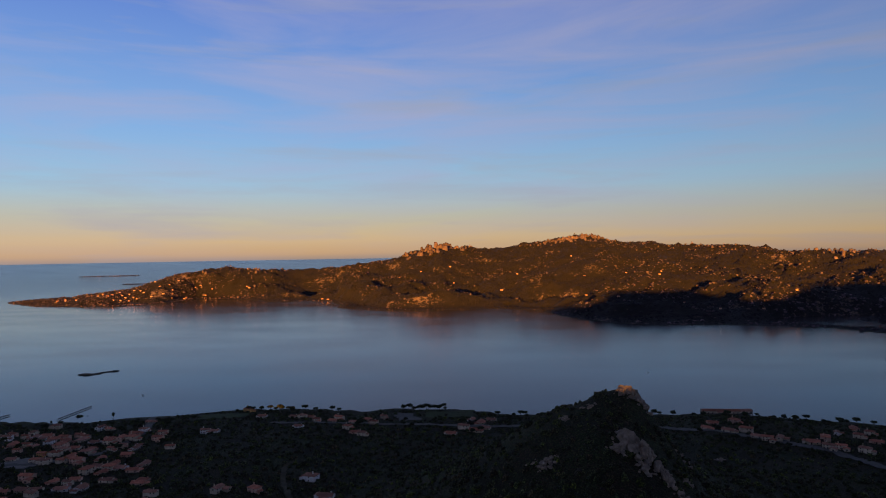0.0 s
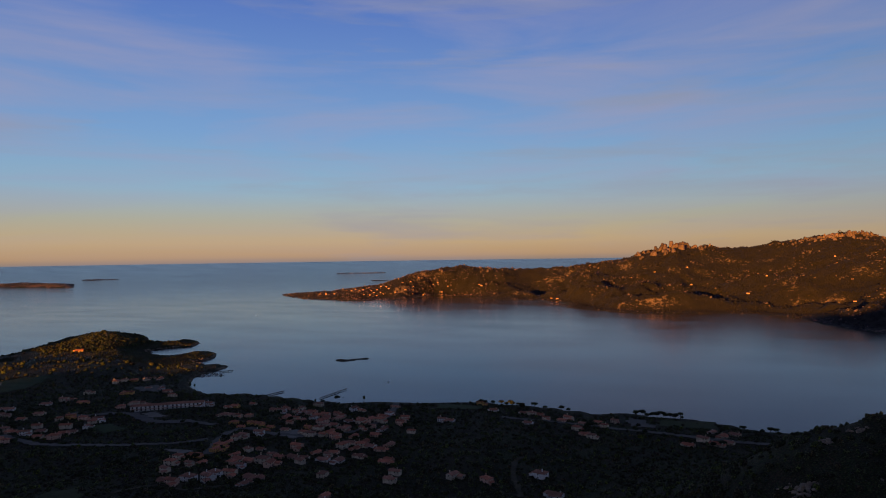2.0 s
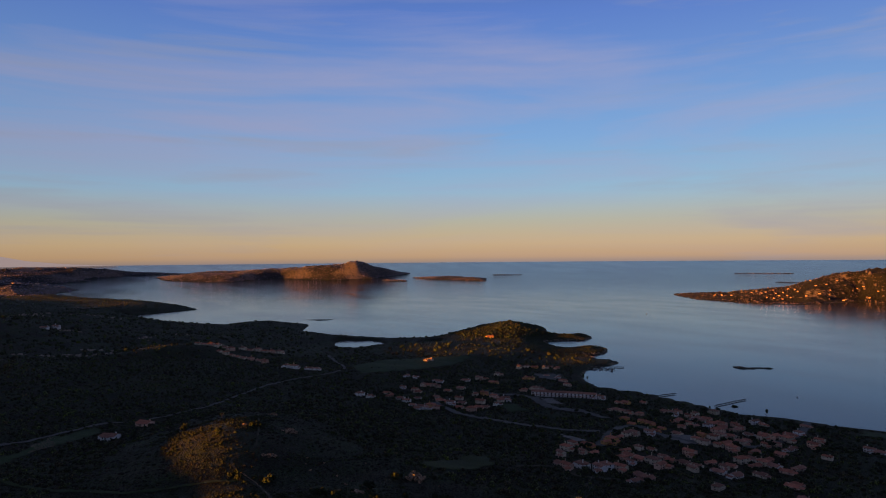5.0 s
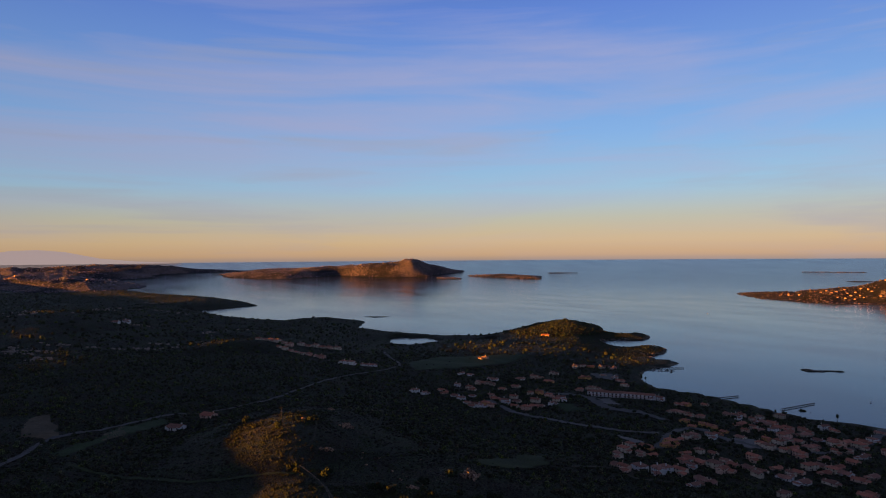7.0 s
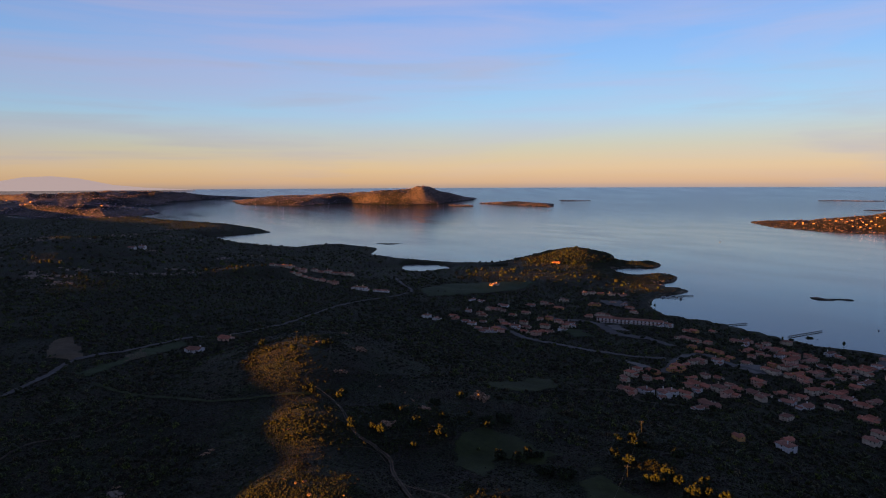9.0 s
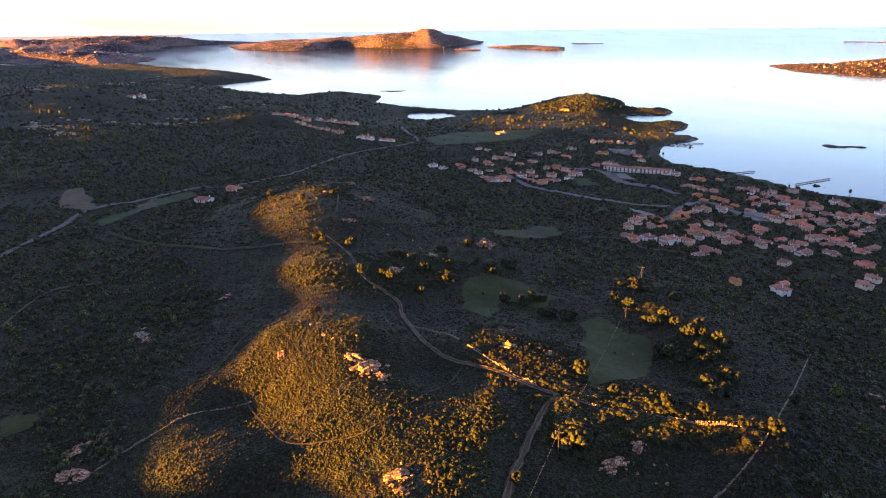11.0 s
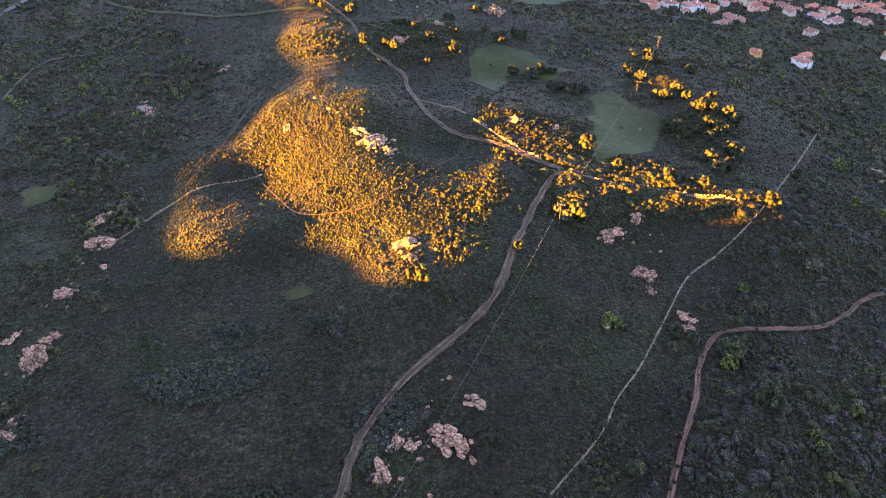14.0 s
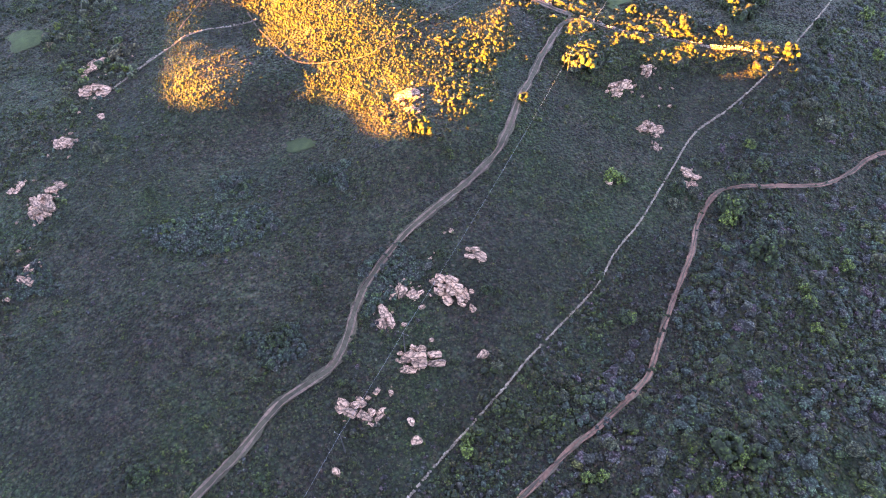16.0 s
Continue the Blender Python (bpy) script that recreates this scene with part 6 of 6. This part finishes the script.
for x, y, style in VILLAGE:   # the lanes run with the shore, most ridges along them
    along = 28 if x < -480 else -6 if x < -150 else -20 if x < 150 else -38
    place_house(hrng.choice(("villa", "villa", "two_storey", "wings")), style, x, y, along + hrng.choice((0, 0, 180, 90)) + hrng.uniform(-12, 12), hrng.uniform(0.52, 0.78))
lane(-500, 519, -474, 539, 1, "w", "long")
lane(268, 640, 280, 640, 1, "r", "long")
for row in [(-1058, 314, -1006, 349, 5, "r"), (-992, 326, -877, 351, 7, "r"), (-1015, 370, -961, 408, 5, "r"), (-811, 355, -779, 380, 4, "w")]:
    lane(*row)
for x, y, style, shape in [(-549, 98, "w", "villa"), (-582, 130, "r", "villa"), (-930, 812, "o", "villa"), (-1560, 30, "r", "villa"), (-1290, 130, "w", "villa"), (-1310, 150, "w", "wings")]:
    place_house(shape, style, x, y, hrng.uniform(20, 60), 1.0)

# cottages on the far shore, too small to pick apart
COTTAGE_V = np.array([(x, y, z) for x in (-1, 1) for y, z in ((-0.6, -0.5), (-0.6, 0.5), (0, 0.78), (0.6, 0.5), (0.6, -0.5))], float)
COTTAGE_F = np.array([(0, 1, 6, 5), (3, 4, 9, 8), (0, 4, 3, 1), (5, 6, 8, 9), (1, 2, 7, 6), (2, 3, 8, 7), (1, 3, 2, 2), (6, 7, 8, 8)])
cv, cf, cm, made_far = [], [], [], []
for k in range(700):
    a, f = 31 - 60 * hrng.random() ** 1.5, hrng.random()
    rr_ = float(np.interp(a, [-30, -16, -8, 0, 9, 14, 20, 31], [1440, 1480, 1860, 1830, 2230, 2420, 2560, 2520])) + 20 + 700 * f ** 1.3 * (0.25 if a > 17 else 1)
    x, y = -math.sin(radians(a)) * rr_, math.cos(radians(a)) * rr_
    if fbm(np.array([x]), np.array([y]), 240, 2, 90)[0] < (0.12 if a < 8 else -0.1) or inland(np.array([x]), np.array([y]), FAR_RING)[0] < 22:
        continue
    if any((x - p) ** 2 + (y - q) ** 2 < 400 for p, q in made_far) or len(made_far) > 75:
        continue
    made_far.append((x, y))
    t, s = hrng.uniform(-0.7, 0.7), hrng.uniform(2.4, 4.2)
    v = COTTAGE_V * (s, s, 3.2)
    base = 10 * (len(made_far) - 1)
    cv.append(np.stack([v[:, 0] * math.cos(t) - v[:, 1] * math.sin(t) + x, v[:, 0] * math.sin(t) + v[:, 1] * math.cos(t) + y, v[:, 2] + ground_z(x, y) + 1.2], 1))
    cf += [tuple(dict.fromkeys(int(q) + base for q in face)) for face in COTTAGE_F]
    cm += [0, 0, 0, 0, 1, 1, 0, 0]
for k in range(260):   # the town across the strait
    a, rr_ = hrng.uniform(78.5, 93), hrng.uniform(3650, 4350)
    x, y = -math.sin(radians(a)) * rr_, math.cos(radians(a)) * rr_
    if inland(np.array([x]), np.array([y]), TOWN_COAST)[0] < 20 or fbm(np.array([x]), np.array([y]), 300, 2, 91)[0] < 0.0:
        continue
    made_far.append((x, y))
    t, s = hrng.uniform(-0.5, 0.5), hrng.uniform(6, 13)
    v = COTTAGE_V * (s, s, 6.0)
    base = 10 * (len(made_far) - 1)
    cv.append(np.stack([v[:, 0] * math.cos(t) - v[:, 1] * math.sin(t) + x, v[:, 0] * math.sin(t) + v[:, 1] * math.cos(t) + y, v[:, 2] + ground_z(x, y) + 2], 1))
    cf += [tuple(dict.fromkeys(int(q) + base for q in face)) for face in COTTAGE_F]
    cm += [0, 0, 0, 0, 1, 1, 0, 0]
far_me = bpy.data.meshes.new("far_cottages")
far_me.from_pydata([tuple(p) for p in np.concatenate(cv)], [], cf)
far_me.materials.append(M_PINK), far_me.materials.append(M_TILES)
far_me.polygons.foreach_set("material_index", cm)
tagged(new("far_cottages", far_me), "small pale cottages along the far shore", "houses", kind="stuff")

# trees in the gardens
for ring_, n in (((-400, 612, -215, 480), 60), ((-375, 460, -255, 350), 35), ((-660, 490, -490, 375), 40), ((-480, 560, -400, 480), 18), ((-95, 615, 60, 545), 25), ((200, 560, 345, 460), 22)):
    for _ in range(n):
        x, y = brng.uniform(ring_[0], ring_[2]), brng.uniform(ring_[3], ring_[1])
        if clear_of_houses(x, y, 2.5) and open_ground(np.array([x]), np.array([y]))[0] and shore(np.array([x]), np.array([y]))[0][0] > 20:
            plant(TREE_MODELS[brng.choice(("oak", "oak", "pine", "slim"))], x, y, brng.uniform(0.6, 1.0))


# ---- plants ----
def off_houses(x, y):
    ok = ((x - 98) / 15) ** 2 + ((y - 343) / 12) ** 2 > 1
    for hx, hy, hw in HOUSE_SPOTS:
        ok &= (x - hx) ** 2 + (y - hy) ** 2 > (hw * 0.7) ** 2
    return ok


SMALL = [lump(rng, 2, 6, wild=0.4) for _ in range(5)]
TINY = [lump(rng, 2, 4, wild=0.4) for _ in range(5)]


def thicket(n):
    """A ragged bush of several small lumps."""
    vs, fs, base = [], [], 0
    for k in range(n):
        tv, tf = TINY[rng.integers(0, len(TINY))]
        a, d, s = rng.uniform(0, 6.3), 0.32 * math.sqrt(rng.random()), rng.uniform(0.35, 0.75)
        vs.append(tv * s + (d * math.cos(a), d * math.sin(a), rng.uniform(0, 0.28)))
        fs.append(tf + base)
        base += len(tv)
    return np.concatenate(vs), np.concatenate(fs)


RAGGED = [thicket(3) for _ in range(10)]
ROUND = [thicket(7) for _ in range(8)]
cover("low_scrub", 76000, (14, 128, 24, 240), TINY, (0.55, 1.15), M_SCRUB, "low grey-green heath scrub covering the hill", 70, power=1.5, tall=(0.45, 0.75))
cover("hill_scrub", 25000, (14, 112, 220, 430), TINY, (0.9, 1.8), M_SCRUB, "heath scrub on the upper hill", 78, power=1.5, tall=(0.45, 0.75))
cover("distant_scrub", 8000, (36, 96, 400, 680), TINY, (1.5, 3.0), M_SCRUB, "heath scrub on the farther slopes", 77, power=1.5, tall=(0.5, 0.8))
cover("evergreen_bushes", 17000, (0, 112, 36, 480), RAGGED, (0.9, 2.6), M_BUSH, "ragged evergreen bushes scattered over the hill", 71, power=1.3, clump=0.42, tall=(0.6, 0.95))
beyond_wall = lambda x, y: (x - 0.0) + 40 + 0.36 * (y - 13) > 4 * vnoise(x / 9, y / 9, 88)
cover("thick_bushes", 12000, (-14, 62, 24, 260), RAGGED, (0.8, 3.2), M_BUSH, "thick olive bushes on the slope beyond the wall", 81, beyond_wall, power=1.4, clump=0.30, clump_size=14, tall=(0.6, 0.95))
below_wall = lambda x, y: y < np.where(x > -203, -8 - 0.515 * (x + 203), -8 - 0.4 * (x + 203)) + 5 * vnoise(x / 9, y / 9, 87)
either = lambda x, y: beyond_wall(x, y) | below_wall(x, y)
def off_tracks(x, y, gap):
    line = np.concatenate([smooth_line(VALLEY_TRACK, 2.0), smooth_line(HILL_TRACK, 2.0)])
    return np.array([np.hypot(line[:, 0] - a, line[:, 1] - b).min() > gap for a, b in zip(x, y)], bool)


def valley_side(x, y):
    side = x + 40 + 0.36 * (y - 13)
    return (side > np.where(y < 108, 17, 3) + 5 * vnoise(x / 9, y / 9, 88)) & off_tracks(x, y, 2.4)


for name_, mat_, word_, seed_, n_ in (("olive_thicket", M_BUSH, "close-grown rounded olive bushes beyond the wall", 94, 2600), ("sage_thicket", M_SAGE, "close-grown rounded grey-green bushes beyond the wall", 95, 4200),
                                         ("twiggy_thicket", M_TWIG, "bare brown-purple bushes in patches beyond the track", 98, 2600)):
    cover(name_, n_, (-14, 62, 30, 300), ROUND, (2.0, 4.2), mat_, word_, seed_, valley_side, power=1.4, clump=0.62 if mat_ is M_TWIG else 0.36, clump_size=14, tall=(0.6, 0.85))
cover("sage_bushes", 27000, (-14, 126, 24, 330), RAGGED, (0.6, 2.5), M_SAGE, "thick grey-green bushes on the outer slopes", 84, either, power=1.4, clump=0.30, clump_size=12, tall=(0.6, 0.95))
cover("slope_thickets", 9000, (76, 126, 60, 330), RAGGED, (1.6, 3.6), M_BUSH, "dark green bushes below the rocky line", 85, below_wall, power=1.4, clump=0.40, clump_size=16, tall=(0.6, 0.95))
KNOLL = [(-230.2, 44), (-257.1, 64.3), (-266.7, 88.2), (-225.3, 104.9), (-176.6, 90.3), (-139.2, 77.5), (-120.3, 61.6), (-149.2, 50.4), (-186.5, 41.7)]
on_knoll = lambda x, y: inland(x, y, KNOLL) > 5 * vnoise(x / 10, y / 10, 86)
cover("knoll_bushes", 42000, (58, 82, 130, 300), RAGGED, (0.8, 1.9), M_BUSH, "dense low bushes over the rocky knoll", 86, on_knoll, power=1.4, clump=0.12, clump_size=9, tall=(0.55, 0.72))
CRESTS = [[(-357.8, 101.9), (-364.8, 143.7), (-304.4, 134.4), (-310.3, 187.4), (-275.1, 172.7), (-280.1, 116.5), (-306.7, 84.9)], [(-482, 105), (-520, 150), (-500, 215), (-409, 159.4), (-422, 113)]]
on_crest = lambda x, y: np.maximum.reduce([inland(x, y, ring) for ring in CRESTS]) > 6 * vnoise(x / 14, y / 14, 84)
cover("crest_bushes", 9000, (62, 80, 290, 560), RAGGED, (1.5, 3.2), M_BUSH, "dense low bushes along the sunlit crest", 91, on_crest, power=1.4, clump=0.25, clump_size=14, tall=(0.6, 0.95))
GROVES = [[(-134, -14), (-133, -1), (-123.9, 16), (-114.9, 17), (-114, 2), (-126, -12)], [(-87, -1), (-86, 9), (-78, 9), (-78, 1)], [(-141.9, -47), (-137.9, -37), (-126.9, -37), (-131.9, -48)], [(-130.8, 32), (-124.9, 39.6), (-117.5, 35.9), (-123.8, 30)], [(-141.9, 6), (-140.9, 15), (-130.9, 14), (-133.9, 5)], [(-91, 28), (-92, 38), (-83, 42), (-79, 32), (-79, 24)]]
in_grove = lambda x, y: np.maximum.reduce([inland(x, y, ring) for ring in GROVES]) > 1.5 * vnoise(x / 4, y / 4, 80)
cover("bush_groves", 40000, (58, 112, 60, 200), RAGGED, (1.2, 3.0), M_SAGE, "groups of taller green bushes on the open slope", 93, in_grove, power=1.4, tall=(0.65, 1.0))
cover("bare_thickets", 9000, (-14, 62, 24, 260), RAGGED, (0.8, 2.2), M_TWIG, "bare purplish thickets on the slope beyond the wall", 82, beyond_wall, power=1.4, clump=0.50, clump_size=11)
THICKETS = [[(-172.7, 94.4), (-159.6, 116.9), (-114.3, 82.8), (-119.6, 64.7)],
            [(-216.3, 139.1), (-178.7, 160.9), (-150.9, 152.9), (-105.1, 184.1), (-90.3, 187.6), (-99.2, 157.1), (-120.4, 132.1), (-128.4, 114.6), (-158.6, 119), (-189.8, 121.1)],
            [(-224.8, 233.9), (-214, 271), (-168.8, 219.1), (-186, 200)], [(-169.5, 202.2), (-152.3, 235.7), (-120.9, 194.6), (-131.2, 173.6)], [(-326.5, 137.6), (-311.8, 195.9), (-268, 171.7), (-269.1, 130.5)]]
by_wall = lambda x, y: np.maximum.reduce([inland(x, y, ring) for ring in THICKETS]) > 4 * vnoise(x / 12, y / 12, 89)
cover("tall_bushes", 40000, (28, 74, 120, 360), RAGGED, (1.0, 2.8), M_BUSH, "tall evergreen bushes round the walls and clearings", 83, by_wall, power=1.4, clump=0.24, clump_size=11, tall=(0.65, 0.95))
HEDGE = [(-162, 127), (-142.3, 147.5), (-120.9, 153.8), (-106.5, 166.9), (-97.7, 178.8), (-91.6, 173), (-98.7, 155.1), (-110.7, 143.6), (-120.7, 129.8), (-119, 120.2), (-125.7, 112.5), (-140.9, 123.5)]
cover("hedge_bushes", 22000, (28, 62, 150, 220), ROUND, (1.6, 3.4), M_BUSH, "thick bushes crowding the sunlit wall", 97, lambda x, y: (inland(x, y, HEDGE) > 3 * vnoise(x / 8, y / 8, 79)) & off_tracks(x, y, 2.6), power=1.4, clump=0.50, clump_size=9, tall=(0.65, 0.9))
cover("leafless_bushes", 6000, (5, 112, 36, 420), RAGGED, (0.8, 2.0), M_TWIG, "grey leafless winter bushes among the scrub", 72, power=1.3, clump=0.55)
def by_houses(x, y):
    near_ = np.zeros(x.shape, bool)
    for hx, hy, hw in HOUSE_SPOTS:
        near_ |= (x - hx) ** 2 + (y - hy) ** 2 < (hw + 8) ** 2
    return near_ & off_houses(x, y)


cover("garden_bushes", 16000, (-34, 62, 330, 860), RAGGED, (2.0, 5.0), M_WOOD, "dark garden trees and bushes between the houses", 92, by_houses, power=1.3, clump=0.36, clump_size=18, tall=(0.7, 1.2))
lowland = lambda x, y: off_houses(x, y) & ((height(x, y) < 29 + 2 * vnoise(x / 15, y / 15, 96)) | ((x > -75) & (y > 230)) | (x > 20) | (np.hypot(x, y) > 640))
cover("dark_woods", 46000, (-36, 96, 130, 1000), TINY, (2.4, 5.0), M_WOOD, "dense dark evergreen woods on the low ground", 73, lowland, power=1.4)
cover("far_woods", 24000, (-10, 94, 1000, 3300), TINY, (4.0, 8.0), M_WOOD, "distant dark woods along the coast", 74, lambda x, y: (shore(x, y)[0] > 10) & ((x < -905) | (y < 780)), power=1.2)
hx_, hy_ = fan(rng, 15000, 38, 57, 1030, 1560)
keep_ = (shore(hx_, hy_)[0] > 8) & (((hx_ + 995) / 130) ** 2 + ((hy_ - 925) / 125) ** 2 < 1) & (hx_ < -905)
hs_ = rng.uniform(4.5, 8, keep_.sum())
tagged(scatter("headland_wood", SMALL, hx_[keep_], hy_[keep_], hs_, hs_ * 0.95, M_WOOD, rng), "pine wood on the headland in evening sun", "wood", kind="stuff")
# the far peninsula and the isles: scrub and granite lumps
px_, py_ = fan(rng, 22000, -36, 34, 1250, 3150)
sh_ = shore(px_, py_)
ok_ = sh_[1] > 14
px_, py_ = px_[ok_], py_[ok_]
ps_ = rng.uniform(4.5, 9.5, len(px_))
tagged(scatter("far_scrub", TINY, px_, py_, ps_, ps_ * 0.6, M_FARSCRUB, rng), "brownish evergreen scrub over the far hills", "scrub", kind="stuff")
px_, py_ = fan(rng, 36000, -36, 34, 1250, 3150)
sh_ = shore(px_, py_)
ok_ = (sh_[1] > 4) & ((fbm(px_, py_, 120, 2, 36) > 0.40) | (fbm(px_, py_, 60, 3, 97) > 0.72) | (sh_[1] < 7) | ((np.degrees(np.arctan2(-px_, py_)) > 15) & (fbm(px_, py_, 70, 2, 98) > -0.05)))
px_, py_ = px_[ok_], py_[ok_]
ps_ = rng.uniform(2.0, 5.0, len(px_)) * (1 + 1.6 * rng.random(len(px_)) ** 4)
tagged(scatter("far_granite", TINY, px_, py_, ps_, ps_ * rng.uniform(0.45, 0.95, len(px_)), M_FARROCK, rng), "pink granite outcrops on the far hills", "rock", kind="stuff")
# crags that stand up on the far skyline
CRAGS = [(3.6, -2.6, 70, 24), (-8.0, -14.8, 150, 15), (17.5, 14.5, 40, 9), (21.5, 18.5, 40, 9), (29.0, 26.0, 50, 7), (-28.5, -33.5, 60, 13), (-19.5, -26, 50, 8), (8, 5, 30, 8)]
px_, py_, ps_ = [], [], []
for a0, a1, n, size in CRAGS:
    for k in range(n):
        a = a0 + (a1 - a0) * rng.random()
        mid = 1 - abs(2 * (a - a0) / (a1 - a0) - 1)
        r_ = float(table(np.array([a]), CREST, 1)[0]) - 8 - 150 * rng.random() ** 2
        px_.append(-math.sin(radians(a)) * r_), py_.append(math.cos(radians(a)) * r_), ps_.append(size * rng.uniform(0.5, 1.1) * (0.45 + 0.7 * mid))
px_, py_, ps_ = np.array(px_), np.array(py_), np.array(ps_)
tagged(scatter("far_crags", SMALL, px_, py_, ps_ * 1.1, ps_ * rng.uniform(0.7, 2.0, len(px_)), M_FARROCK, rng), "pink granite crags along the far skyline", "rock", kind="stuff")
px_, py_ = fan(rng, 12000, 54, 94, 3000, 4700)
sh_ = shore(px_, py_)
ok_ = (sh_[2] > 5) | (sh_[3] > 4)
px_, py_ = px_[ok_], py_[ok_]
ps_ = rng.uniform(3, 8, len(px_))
tagged(scatter("island_granite", TINY, px_, py_, ps_, ps_ * 0.6, M_HAZED_ISLE, rng), "granite lumps on the far islands", "rock", kind="stuff")
px_, py_ = fan(rng, 12000, 72, 97, 900, 2300)
ok_ = (shore(px_, py_)[0] > 25) & (fbm(px_, py_, 150, 3, 99) > 0.42) & (fbm(px_, py_, 34, 2, 100) > 0.1)
px_, py_ = px_[ok_], py_[ok_]
ps_ = rng.uniform(1.6, 5.0, len(px_))
tagged(scatter("valley_granite", SMALL, px_, py_, ps_ * 1.3, ps_ * rng.uniform(0.6, 1.0, len(px_)), M_TOR, rng), "pale granite knobs among the scrub of the far slopes", "rock", kind="stuff")
# the low islets beside the headland: scrub on top, pale granite along the water
px_, py_ = fan(rng, 9000, 36, 48, 1050, 1420)
sh_ = shore(px_, py_)[0]
ok_ = (sh_ > 3) & (px_ > -912) & (py_ > 770)
tagged(scatter("islet_scrub", SMALL, px_[ok_], py_[ok_], rng.uniform(2.0, 4.5, ok_.sum()), rng.uniform(0.8, 1.9, ok_.sum()), M_BUSH, rng), "low golden scrub on the islets in evening sun", "scrub", kind="stuff")
ok_ = (sh_ > -2.5) & (sh_ < 4) & (px_ > -915) & (py_ > 770)
tagged(scatter("islet_granite", SMALL, px_[ok_], py_[ok_], rng.uniform(1.5, 4.0, ok_.sum()), rng.uniform(1.0, 2.4, ok_.sum()), M_TOR, rng), "pale granite blocks along the water of the islets", "rock", kind="stuff")
